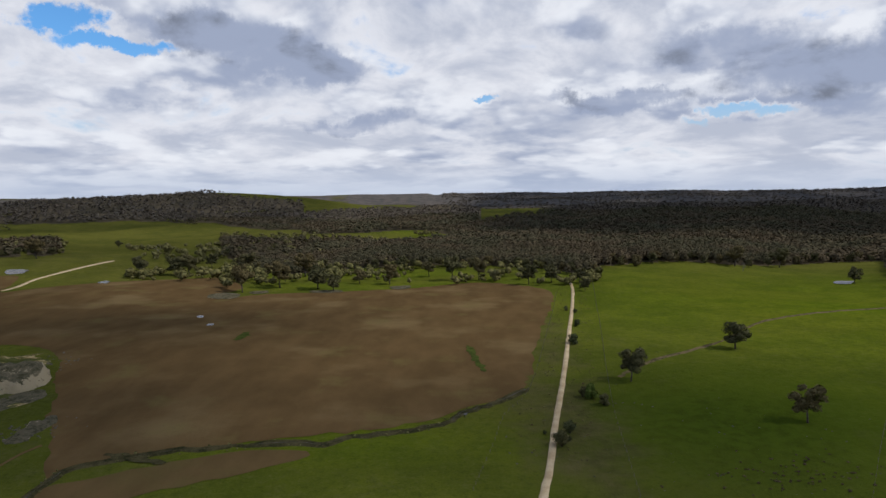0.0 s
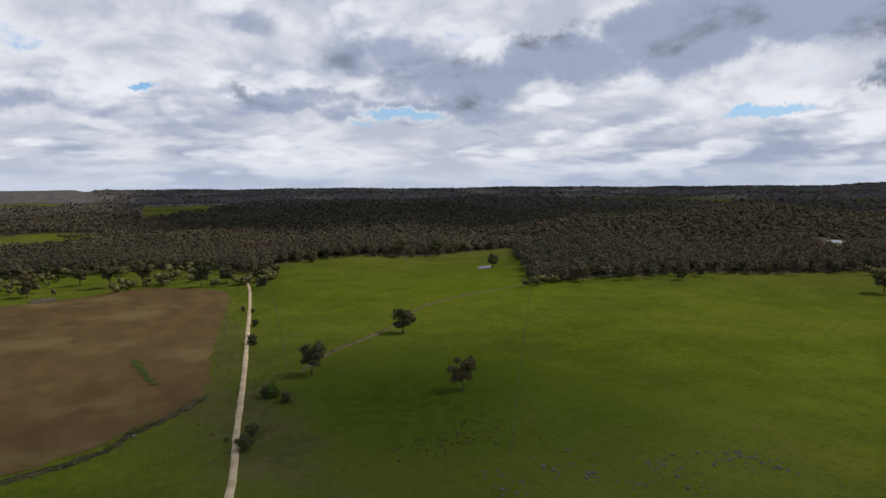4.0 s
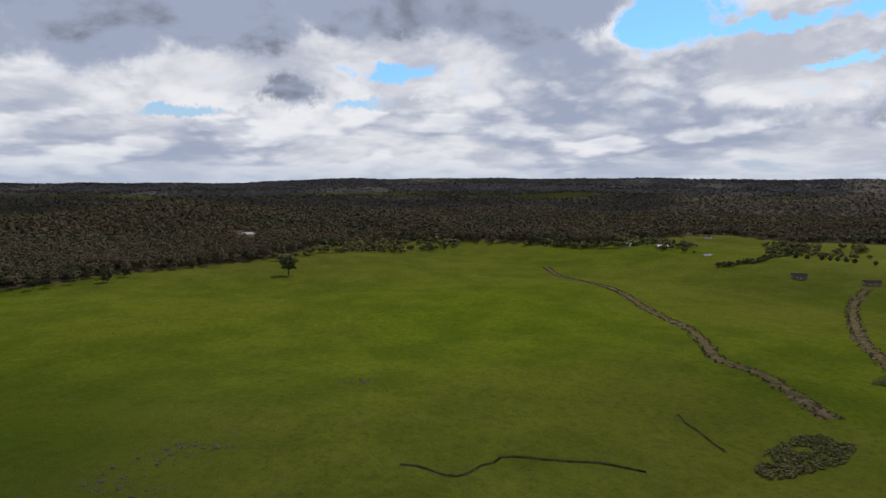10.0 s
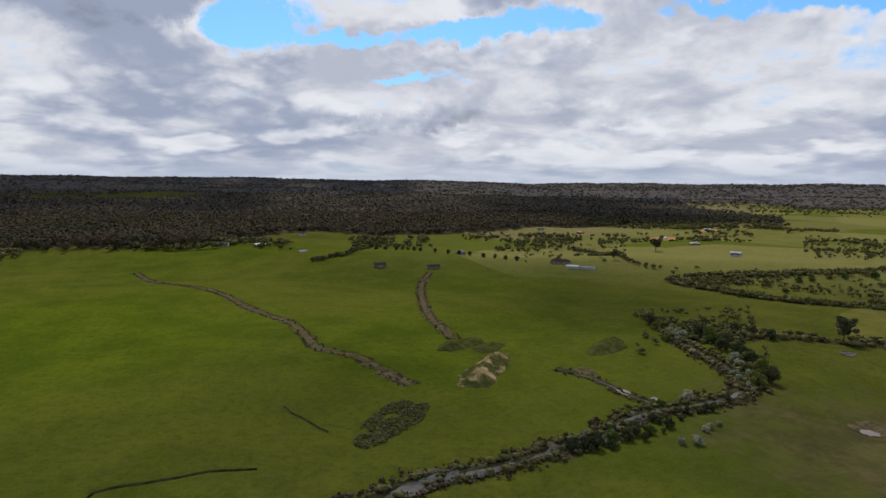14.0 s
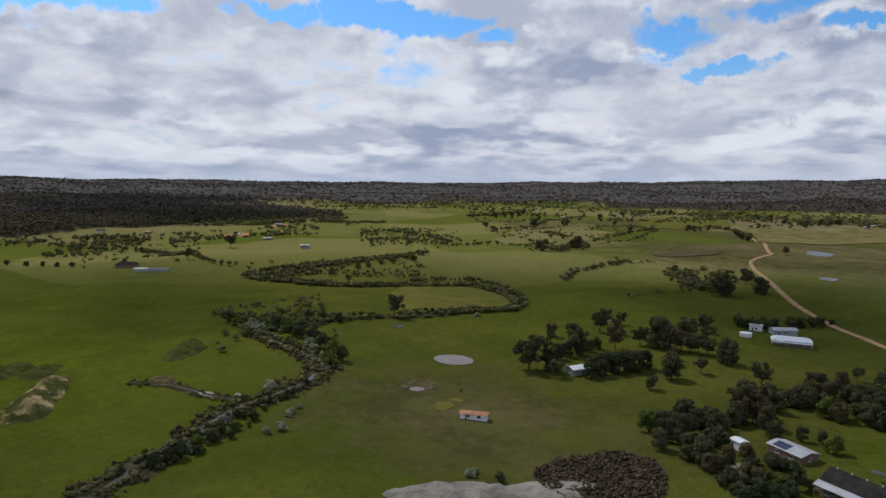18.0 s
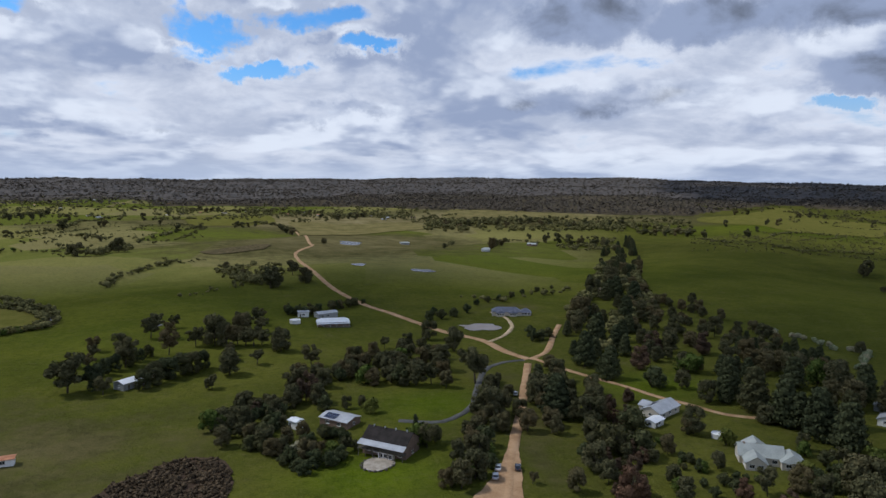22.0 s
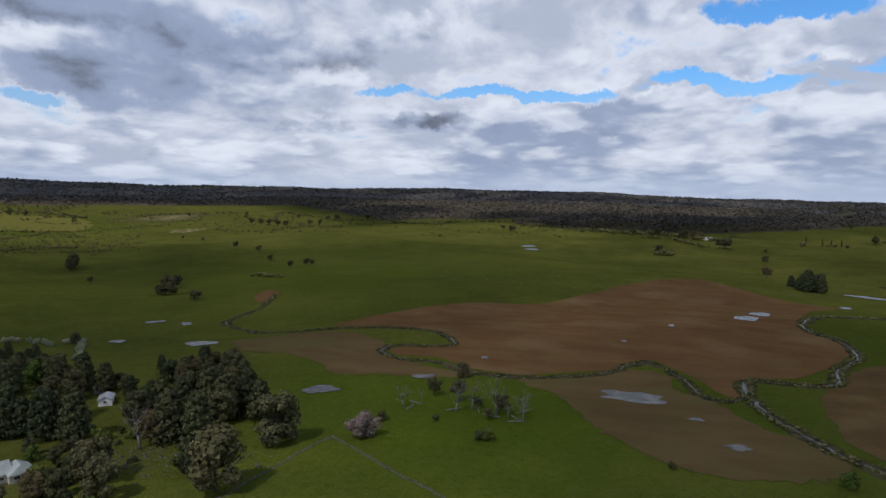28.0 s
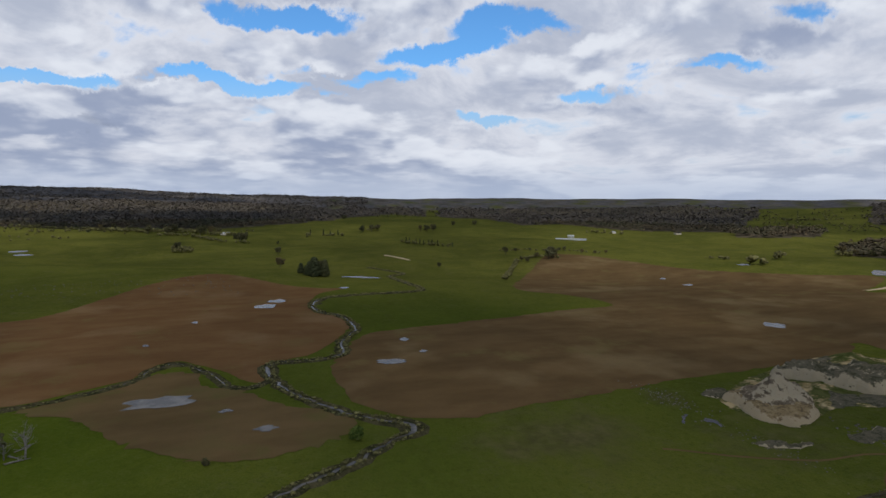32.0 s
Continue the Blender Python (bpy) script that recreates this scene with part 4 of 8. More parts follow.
# rows of trees and scrub: height and line
ROWS = [
    (4, [(341, -282), (302, -272), (277, -273)]),
    (5, [(448, -400), (408, -403), (354, -408), (324, -441), (322, -490), (297, -527), (257, -508), (207, -452)]),
    (6, [(456, -395), (457, -426), (441, -463), (421, -502), (405, -552), (412, -626)]),
    (6, [(621, -778), (618, -844), (571, -868), (520, -887), (488, -941)]),
    (8, [(754, -930), (731, -999), (644, -979), (550, -902)]),
    (4, [(245, -345), (226, -370), (204, -394), (196, -413)]),
    (4, [(231, -609), (225, -681), (211, -746)]),
    (5, [(786, -513), (715, -505), (539, -418), (497, -425)]),
    (7, [(149, -686), (122, -638), (98, -593), (72, -558)]),
    (7, [(122, -610), (94, -573)]),
    (12, [(875, -1553), (916, -1804), (913, -2012)]),
    (5, [(574, -1155), (539, -1246), (515, -1315)]),
    (6, [(453, -1365), (404, -1470), (321, -1349)]),
    (9, [(336, -777), (298, -762), (342, -975)]),
    (9, [(298, -1507), (255, -1609), (181, -1452), (157, -1401)]),
    (12, [(1306, -856), (1232, -921), (1161, -996), (915, -949)]),
    (8, [(1043, -1116), (857, -1024), (954, -1260)]),
    (12, [(1711, -2222), (1518, -2310), (1418, -2516), (1075, -2483), (806, -2424)]),
    (12, [(678, -2305), (438, -2161), (282, -2102)]),
    (12, [(213, -1818), (94, -1788), (23, -1691)]),
    (14, [(80, -1789), (13, -1979)]),
    (10, [(-17, -2029), (-109, -1812)]),
    (12, [(-136, -1365), (-204, -1419), (-288, -1516), (-348, -1620)]),
    (12, [(-164, -1319), (-248, -1458), (-380, -1729)]),
    (10, [(-195, -981), (-230, -1037)]),
    (8, [(-138, -1039), (-151, -1089)]),
    (16, [(-135, -1413), (-200, -1403), (-302, -1540), (-414, -1651), (-498, -1620), (-557, -1480), (-692, -1475), (-693, -1299)]),
    (16, [(-150, -1388), (-273, -1534), (-421, -1680), (-554, -1693), (-652, -1527)]),
    (8, [(-323, -1050), (-362, -1013), (-413, -1040)]),
    (6, [(-254, -1092), (-277, -1009)]),
    (12, [(-1106, -2058), (-1167, -1951), (-1311, -1932)]),
    (10, [(-1302, -1854), (-1333, -1747), (-1384, -1677), (-1359, -1527)]),
    (3, [(-735, -1225), (-729, -1089), (-792, -1034), (-879, -1014), (-834, -868), (-899, -886)]),
    (3, [(-610, -979), (-611, -824), (-679, -819), (-747, -800)]),
    (3, [(-515, -964), (-531, -852), (-571, -796)]),
    (4, [(-940, -1270), (-969, -1189), (-1015, -1138), (-1182, -1183)]),
    (7, [(-920, -1129), (-974, -1108)]),
    (4, [(-1164, -1181), (-1449, -1321), (-1525, -1320)]),
    (9, [(-280, -721), (-213, -563), (-175, -487), (-141, -416)]),
    (8, [(-301, -702), (-242, -543), (-216, -473), (-205, -438)]),
    (9, [(-254, -622), (-225, -523), (-197, -453), (-153, -374), (-126, -324)]),
    (8, [(-128, -1729), (-207, -1919), (-286, -2002)]),
    (4, [(331, -1061), (309, -1135), (319, -1341)]),
    (3, [(227, -757), (204, -738), (188, -765)]),
    (5, [(703, -125), (716, -151), (737, -175), (841, -224)]),
    (8, [(904, -455), (840, -467), (811, -486), (792, -509)]),
    (6, [(781, -511), (728, -509), (581, -439)]),
    (5, [(345, -275), (317, -280), (299, -283), (282, -292)]),
    (12, [(1030, -551), (982, -609)]),
    (10, [(915, 373), (927, 345), (894, 294)]),
    (9, [(873, 66), (818, 1), (837, -49), (958, -90)]),
    (12, [(933, -248), (921, -280)]),
    (12, [(960, -319), (942, -341)]),
    (5, [(464, -404), (440, -408), (430, -430), (410, -447)]),
    (8, [(-1479, -1607), (-1527, -1483)]),
    (9, [(-1699, -1267), (-1653, -1132), (-1904, -1258), (-1827, -1080), (-1754, -919), (-1907, -856)]),
    (7, [(-1224, -991), (-1193, -876), (-1267, -808), (-1473, -805)]),
    (8, [(-1838, -825), (-1649, -622), (-1896, -603), (-1759, -427)]),
    (10, [(-1484, -176), (-1441, -99), (-1368, -6), (-1312, 46), (-1278, 102)]),
    (8, [(-1502, -1501), (-1681, -1471), (-1817, -1378)]),
    (8, [(-1686, -363), (-1776, -272)]),
    (5, [(-1213, -1548), (-1260, -1448), (-1360, -1399)]),
    (4, [(-787, -1086), (-967, -1204), (-1056, -1181), (-1151, -1151)]),
    (4, [(-603, -833), (-732, -889), (-794, -842)]),
    (5, [(-562, -407), (-557, -369)]),
    (8, [(-1062, -20), (-1058, 1)]),
    (9, [(-1694, -221), (-1485, -122), (-1386, -33), (-1337, 29)]),
    (8, [(-1327, -51), (-1295, 8), (-1191, 63), (-1171, 99)]),
    (9, [(-1037, -18), (-1044, 6)]),
    (9, [(-1241, 215), (-1266, 225), (-1254, 284)]),
    (10, [(-1444, 373), (-1443, 413)]),
    (6, [(-1034, 340), (-922, 382)]),
    (10, [(-1408, 505), (-1394, 535)]),
    (5, [(-611, 313), (-679, 358), (-738, 402), (-761, 449), (-734, 455)]),
    (4, [(-866, 438), (-871, 494), (-845, 538), (-777, 562)]),
    (5, [(-661, 640), (-625, 642)]),
    (14, [(-579, 626), (-565, 633)]),
    (12, [(-593, 686), (-599, 710)]),
    (9, [(-1174, 803), (-1132, 860)]),
    (8, [(-1435, 1670), (-1333, 1638), (-1224, 1830)]),
    (8, [(-2663, 1103), (-2469, 1285), (-2408, 1530)]),
    (12, [(-1159, 1388), (-1110, 1366)]),
    (13, [(-346, 706), (-330, 740)]),
    (12, [(-368, 973), (-343, 988)]),
    (12, [(-200, 587), (-208, 681), (-165, 611), (-136, 627)]),
    (10, [(-211, 1123), (-160, 1108), (-103, 1124)]),
    (11, [(-42, 1230), (-15, 1276)]),
    (14, [(-667, 1981), (-551, 2068)]),
    (8, [(-524, 1968), (-370, 1885)]),
    (12, [(-663, 960), (-628, 944)]),
    (8, [(-643, 1615), (-621, 1611)]),
    (8, [(-757, 1783), (-537, 1681), (-445, 1669)]),
    (9, [(143, 587), (129, 572), (107, 562), (88, 567)]),
    (9, [(-129, 647), (-110, 671), (-79, 721)]),
    (10, [(627, 327), (713, 311)]),
    (9, [(314, 435), (339, 445), (360, 447)]),
    (9, [(137, 667), (142, 611), (126, 558)]),
    (7, [(714, 299), (780, 287), (813, 267), (854, 243)]),
]
# scrub and far scattered trees: height, number, corners of the tract
SCRUB = [
    (5, 160, [(585, -722), (504, -859), (681, -1161), (804, -992)]),
    (4, 160, [(452, -397), (322, -490), (370, -563), (505, -445)]),
    (6, 50, [(585, -382), (532, -407), (787, -603), (865, -565)]),
    (9, 80, [(824, -1463), (593, -1370), (980, -2264), (1197, -2125)]),
    (4, 120, [(486, -979), (269, -1131), (372, -1562), (639, -1286)]),
    (10, 200, [(1292, -846), (832, -994), (1091, -1304), (1531, -1004)]),
    (10, 350, [(1596, -1709), (678, -2305), (930, -3155), (2168, -2324)]),
    (9, 160, [(469, -1499), (192, -1761), (259, -2369), (722, -2305)]),
    (9, 140, [(168, -1546), (-202, -1847), (-242, -2233), (239, -2190)]),
    (6, 90, [(117, -540), (69, -566), (92, -747), (159, -728)]),
    (7, 40, [(329, -726), (262, -768), (362, -1062), (453, -1000)]),
    (10, 90, [(-128, -1329), (-333, -1512), (-427, -1945), (-176, -1846)]),
    (3.5, 110, [(261, -215), (208, -239), (274, -315), (349, -289)]),
    (8, 200, [(346, -1709), (-132, -1773), (-176, -2371), (499, -2476)]),
    (13, 300, [(-114, -1248), (-693, -1299), (-946, -1777), (-170, -1868)]),
    (9, 90, [(-1039, -1914), (-1255, -1818), (-1787, -2592), (-1257, -2317)]),
    (8, 90, [(-1125, -1600), (-1383, -1553), (-1681, -1892), (-1384, -1972)]),
    (3, 260, [(-479, -797), (-809, -786), (-1379, -1343), (-796, -1327)]),
    (3, 100, [(-460, -862), (-578, -805), (-802, -1120), (-667, -1250)]),
    (7, 50, [(-287, -931), (-386, -947), (-444, -1090), (-334, -1086)]),
    (6, 160, [(-1221, -1328), (-1530, -671), (-2181, -956), (-1546, -1680)]),
    (7, 120, [(-1060, -464), (-1565, 136), (-2473, 212), (-1958, -858)]),
    (3, 140, [(-583, -806), (-712, -703), (-1161, -1145), (-948, -1307)]),
    (6, 50, [(-1157, -938), (-1155, -605), (-1514, -793), (-1347, -1090)]),
    (8, 250, [(-1824, 950), (-1175, 1758), (-1394, 2081), (-2706, 1408)]),
    (8, 60, [(-1141, 1274), (-997, 1494), (-1157, 1731), (-1378, 1537)]),
    (8, 80, [(-1583, -362), (-1375, 128), (-1656, 155), (-1745, -399)]),
    (8, 60, [(-2208, 571), (-2166, 897), (-2762, 1144), (-2744, 709)]),
    (8, 60, [(-599, 802), (-569, 855), (-672, 1009), (-697, 932)]),
    (8, 140, [(866, -374), (762, -825), (894, -965), (1111, -479)]),
    (7, 60, [(786, -388), (781, -511), (927, -605), (906, -447)]),
    (9, 60, [(806, -192), (875, -326), (961, -357), (974, -232)]),
    (8, 120, [(861, 93), (777, -114), (970, -142), (929, 100)]),
    (4, 120, [(262, -210), (244, -269), (336, -367), (361, -288)]),
    (5, 40, [(607, -326), (549, -416), (780, -589), (817, -437)]),
    (5, 80, [(431, -373), (403, -439), (441, -479), (473, -409)]),
    (9, 100, [(695, 310), (879, 181), (993, 206), (926, 413)]),
    (9, 40, [(-613, 886), (-496, 847), (-727, 1244), (-817, 1183)]),
    (11, 120, [(-316, 643), (-103, 629), (-164, 1009), (-509, 1043)]),
    (11, 70, [(-125, 628), (90, 582), (112, 723), (-160, 807)]),
    (8, 60, [(-338, 973), (-199, 1007), (-234, 1187), (-479, 1383)]),
    (9, 60, [(-542, 1745), (-365, 1857), (-436, 2225), (-647, 2088)]),
]
# groves: kind, number, least and greatest height, outline
GROVES = [
    ("PINE", 55, 8, 15, [(-97, -294), (-114, -356), (-184, -514), (-391, -1010), (-521, -1203), (-205, -438), (-148, -343), (-121, -280)]),
    ("ROUND", 40, 7, 12, [(-97, -294), (-114, -356), (-184, -514), (-391, -1010), (-521, -1203), (-205, -438), (-148, -343), (-121, -280)]),
    ("ROUND", 25, 7, 12, [(-83, -315), (-99, -299), (-98, -250), (-77, -201), (-63, -216), (-65, -243)]),
    ("BROWN", 16, 4, 7, [(-104, -266), (-112, -246), (-92, -202), (-80, -184), (-73, -191)]),
    ("ROUND", 28, 4, 8, [(-58, -311), (-72, -307), (-51, -220), (-39, -198), (-31, -176), (-22, -179), (-42, -236)]),
    ("FRESH", 8, 3, 6, [(-49, -264), (-59, -261), (-42, -202), (-32, -179), (-26, -181)]),
    ("ROUND", 55, 5, 9, [(15, -291), (4, -336), (-26, -355), (-46, -325), (-37, -276), (-11, -279)]),
    ("SHRUB", 40, 3, 7, [(56, -238), (54, -264), (36, -260), (26, -242), (18, -228), (3, -223), (3, -204), (17, -197), (40, -218)]),
    ("ROUND", 16, 4, 8, [(56, -238), (54, -264), (36, -260), (26, -242), (18, -228), (6, -219), (17, -201), (40, -218)]),
    ("ROUND", 14, 6, 10, [(32, -262), (32, -304), (20, -301), (15, -256)]),
    ("ROUND", 55, 6, 10, [(-186, -455), (-258, -480), (-258, -374), (-196, -274), (-154, -268), (-144, -317)]),
    ("PINE", 28, 7, 11, [(-144, -245), (-218, -359), (-232, -320), (-232, -264), (-212, -222), (-167, -200), (-145, -221)]),
    ("ROUND", 26, 5, 9, [(-144, -245), (-218, -359), (-232, -320), (-232, -264), (-212, -222), (-167, -200), (-145, -221)]),
    ("PINE", 18, 7, 12, [(-214, -221), (-251, -233), (-268, -205), (-193, -146), (-202, -167), (-175, -164), (-180, -185)]),
    ("ROUND", 22, 6, 11, [(-214, -221), (-251, -233), (-268, -205), (-193, -146), (-202, -167), (-175, -164), (-180, -185)]),
    ("SHRUB", 30, 2, 4.5, [(-97, -207), (-110, -178), (-134, -170), (-169, -188), (-129, -142), (-85, -155)]),
    ("FRESH", 10, 2, 5, [(-97, -207), (-110, -178), (-134, -170), (-169, -188), (-129, -142), (-85, -155)]),
    ("BROWN", 10, 3, 7, [(-71, -202), (-97, -207), (-79, -156), (-59, -163)]),
    ("ROUND", 14, 3, 7, [(-75, -213), (-97, -207), (-85, -155), (-59, -163)]),
    ("SHRUB", 26, 1.5, 3, [(-128, -176), (-167, -194), (-178, -185), (-145, -145), (-115, -146)]),
    ("ROUND", 14, 5, 9, [(49, -214), (57, -242), (51, -265), (39, -276), (23, -240), (26, -217)]),
    ("SHRUB", 22, 3, 6, [(29, -211), (20, -230), (5, -229), (3, -210), (14, -189), (23, -190)]),
    ("GUM", 24, 7, 12, [(131, -286), (146, -339), (126, -406), (74, -452), (33, -386), (46, -308), (71, -274)]),
    ("SHRUB", 24, 2, 4, [(177, -112), (181, -125), (186, -146), (191, -171), (193, -198), (202, -228), (212, -243), (192, -207), (179, -165), (167, -131), (165, -116)]),
]

# ---- builders ----
def mesh_of(name, verts, faces, material, smooth=False):
    me = bpy.data.meshes.new(name)
    me.from_pydata([tuple(map(float, v)) for v in verts], [], faces)
    me.materials.append(material)
    if smooth:
        me.polygons.foreach_set("use_smooth", [True] * len(me.polygons))
    me.update()
    return me


def big_mesh(name, verts, faces, material, smooth=False):
    """A large mesh from arrays: verts (n, 3) and faces (m, k), all with k corners."""
    me = bpy.data.meshes.new(name)
    verts, faces = np.asarray(verts, np.float32), np.asarray(faces, np.int32)
    m, k = faces.shape
    me.vertices.add(len(verts))
    me.vertices.foreach_set("co", verts.ravel())
    me.loops.add(m * k)
    me.loops.foreach_set("vertex_index", faces.ravel())
    me.polygons.add(m)
    me.polygons.foreach_set("loop_start", np.arange(m, dtype=np.int32) * k)
    if smooth:
        me.polygons.foreach_set("use_smooth", np.ones(m, bool))
    me.materials.append(material)
    me.update(calc_edges=True)
    return me


def part(name, data, parent, label="", m=None):
    ob = new(name, data)
    ob.parent = parent
    if m is not None:
        ob.matrix_basis = m
    return tagged(ob, label) if label else ob


def thing(name, label, category, data=None, at=None, group="", kind=""):
    ob = new(name, data)
    if at is not None:
        ob.matrix_basis = at
    return tagged(ob, label, category, group, kind)


def ground_at(x, y):
    return float(height(x, y))


def inside(px, py, outline):
    """Which of the points lie in the outline (arrays)."""
    o = np.asarray(outline, float)
    hit = np.zeros(len(px), bool)
    for (x0, y0), (x1, y1) in zip(o, np.roll(o, -1, 0)):
        with np.errstate(divide="ignore", invalid="ignore"):
            hit ^= ((y0 > py) != (y1 > py)) & (px < (x1 - x0) * (py - y0) / (y1 - y0) + x0)
    return hit


def curve_through(points, closed=False, step=4.0, wander=0.0, seed=1):
    """A smooth line through the points with a vertex every few metres, wandering a little."""
    p = np.asarray(points, float)[:, :2]
    n = len(p)
    rng = np.random.RandomState(seed)
    out = []
    for i in range(n if closed else n - 1):
        p0, p1, p2, p3 = [p[k % n] if closed else p[min(max(k, 0), n - 1)] for k in (i - 1, i, i + 1, i + 2)]
        count = max(2, int(np.hypot(*(p2 - p1)) / step))
        for s in np.arange(count) / count:
            out.append(0.5 * (2 * p1 + (p2 - p0) * s + (2 * p0 - 5 * p1 + 4 * p2 - p3) * s * s + (3 * p1 - p0 - 3 * p2 + p3) * s ** 3))
    if not closed:
        out.append(p[-1])
    out = np.array(out)
    if wander:
        out += rng.normal(0, wander, out.shape)
    return out


def draped(name, outline, material, rise=0.12, step=5.0, wander=0.6, fill=10.0, seed=1):
    """A patch of ground inside a closed outline, lying on the land."""
    from mathutils.geometry import delaunay_2d_cdt
    edge = curve_through(outline, True, step, wander, seed)
    lo, hi = edge.min(0), edge.max(0)
    gx, gy = np.meshgrid(np.arange(lo[0], hi[0], fill), np.arange(lo[1], hi[1], fill))
    gx, gy = gx.ravel() + 0.013, gy.ravel() + 0.017
    keep = inside(gx, gy, edge)
    gx, gy = gx[keep], gy[keep]
    co = [Vector(p) for p in edge.tolist()] + [Vector(p) for p in zip(gx.tolist(), gy.tolist())]
    n = len(edge)
    verts, _, faces, *_ = delaunay_2d_cdt(co, [(i, (i + 1) % n) for i in range(n)], [list(range(n))], 2, 0.001)
    xy = np.array([tuple(v) for v in verts])
    z = height(xy[:, 0], xy[:, 1]) + rise
    return mesh_of(name, np.column_stack([xy, z]), faces, material, True)


def ribbon(name, line, material, profile, step=4.0, wander=0.0, width_wander=0.0, seed=1):
    """A strip along a line; profile: offsets across and rises above the land."""
    c = curve_through(line, False, step, wander, seed)
    rng = np.random.RandomState(seed + 7)
    d = np.gradient(c, axis=0)
    d /= np.maximum(np.hypot(d[:, 0], d[:, 1]), 1e-6)[:, None]
    side = np.column_stack([d[:, 1], -d[:, 0]])
    grow = 1 + width_wander * rng.normal(0, 1, (len(c), 1))
    grow = np.clip((grow + np.roll(grow, 1, 0) + np.roll(grow, -1, 0)) / 3, 0.45, 2)
    rows = []
    for off, rise in profile:
        q = c + side * off * grow
        rows.append(np.column_stack([q, height(q[:, 0], q[:, 1]) + rise]))
    k, n = len(rows), len(c)
    verts = np.stack(rows, 1).reshape(-1, 3)
    faces = [(i * k + j, i * k + j + 1, (i + 1) * k + j + 1, (i + 1) * k + j) for i in range(n - 1) for j in range(k - 1)]
    return mesh_of(name, verts, faces, material, True)


def box(bm, x0, x1, y0, y1, z0, z1):
    v = [bm.verts.new(c) for c in ((x0, y0, z0), (x1, y0, z0), (x1, y1, z0), (x0, y1, z0), (x0, y0, z1), (x1, y0, z1), (x1, y1, z1), (x0, y1, z1))]
    for f in ((3, 2, 1, 0), (4, 5, 6, 7), (0, 1, 5, 4), (1, 2, 6, 5), (2, 3, 7, 6), (3, 0, 4, 7)):
        bm.faces.new([v[i] for i in f])


def tube(bm, a, b, ra, rb, sides=6):
    a, b = Vector(a), Vector(b)
    turn = (b - a).to_track_quat("Z", "Y").to_matrix()
    rings = []
    for c, r in ((a, ra), (b, rb)):
        rings.append([bm.verts.new(c + turn @ Vector((r * math.cos(i * math.tau / sides), r * math.sin(i * math.tau / sides), 0))) for i in range(sides)])
    for i in range(sides):
        j = (i + 1) % sides
        bm.faces.new((rings[0][i], rings[0][j], rings[1][j], rings[1][i]))
    bm.faces.new(rings[1])
    bm.faces.new(rings[0][::-1])


def baked(name, bm, material, smooth=False, bevel=0.0):
    if bevel:
        bmesh.ops.bevel(bm, geom=bm.edges[:], offset=bevel, segments=1, affect="EDGES")
    me = bpy.data.meshes.new(name)
    bm.to_mesh(me)
    bm.free()
    me.materials.append(material)
    if smooth:
        me.polygons.foreach_set("use_smooth", [True] * len(me.polygons))
    return me


def solid(name, material, *boxes, bevel=0.0):
    bm = bmesh.new()
    for b in boxes:
        box(bm, *b)
    return baked(name, bm, material, bevel=bevel)


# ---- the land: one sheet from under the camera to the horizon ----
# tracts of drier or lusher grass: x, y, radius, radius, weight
# first darker paddock grass, some of it cloud shade put into the colour
DEEP_AND_SHADED = [(-180, 70, 80, 55, 0.6), (-260, -130, 70, 60, 0.5), (105, 220, 70, 75, 0.85), (150, 175, 60, 50, 0.7), (60, 160, 50, 40, 0.5), (175, -190, 60, 60, 0.5), (-330, 120, 220, 200, 0.6), (-240, -40, 120, 90, 0.4), (-600, -330, 300, 260, 0.5)]
DRY = [
    (480, -1520, 330, 200, 0.75), (600, -1333, 180, 120, 0.6), (-630, -1979, 320, 160, 0.95), (-1571, -1438, 260, 130, 0.85), (1250, -1150, 260, 160, 0.5),
    (-56, -190, 9, 40, 0.65), (-70, -240, 8, 30, 0.5), (-96, -225, 14, 22, 0.6), (-121, -216, 12, 10, 0.55), (-155, -160, 22, 20, 0.5), (-155, -190, 16, 12, 0.4), (-115, -287, 16, 10, 0.5), (110, -170, 60, 30, 0.55),
    (-208, 183, 26, 14, 0.55), (-154, 180, 30, 12, 0.5), (-224, 57, 16, 10, 0.5),
    (60, 420, 26, 260, 0.55), (45, 230, 34, 120, 0.6), (95, 330, 12, 160, 0.35), (-60, -250, 30, 120, 0.5), (40, -130, 60, 60, 0.5), (130, -215, 110, 80, 0.7), (60, -1000, 420, 330, 0.8),
    (100, -1700, 600, 480, 1.0), (-350, -1900, 600, 420, 1.0), (-45, -1116, 260, 140, 0.8), (-800, -1800, 400, 260, 0.8), (-110, -470, 40, 25, 0.6), (700, -1500, 600, 300, 0.35), (140, 190, 60, 40, 0.35),
    (-190, 120, 60, 50, 0.55), (-160, 190, 40, 60, 0.5), (-480, -340, 60, 40, 0.4), (-500, 800, 300, 200, 0.35), (900, -700, 400, 300, 0.35), (500, -450, 200, 120, 0.2),
]
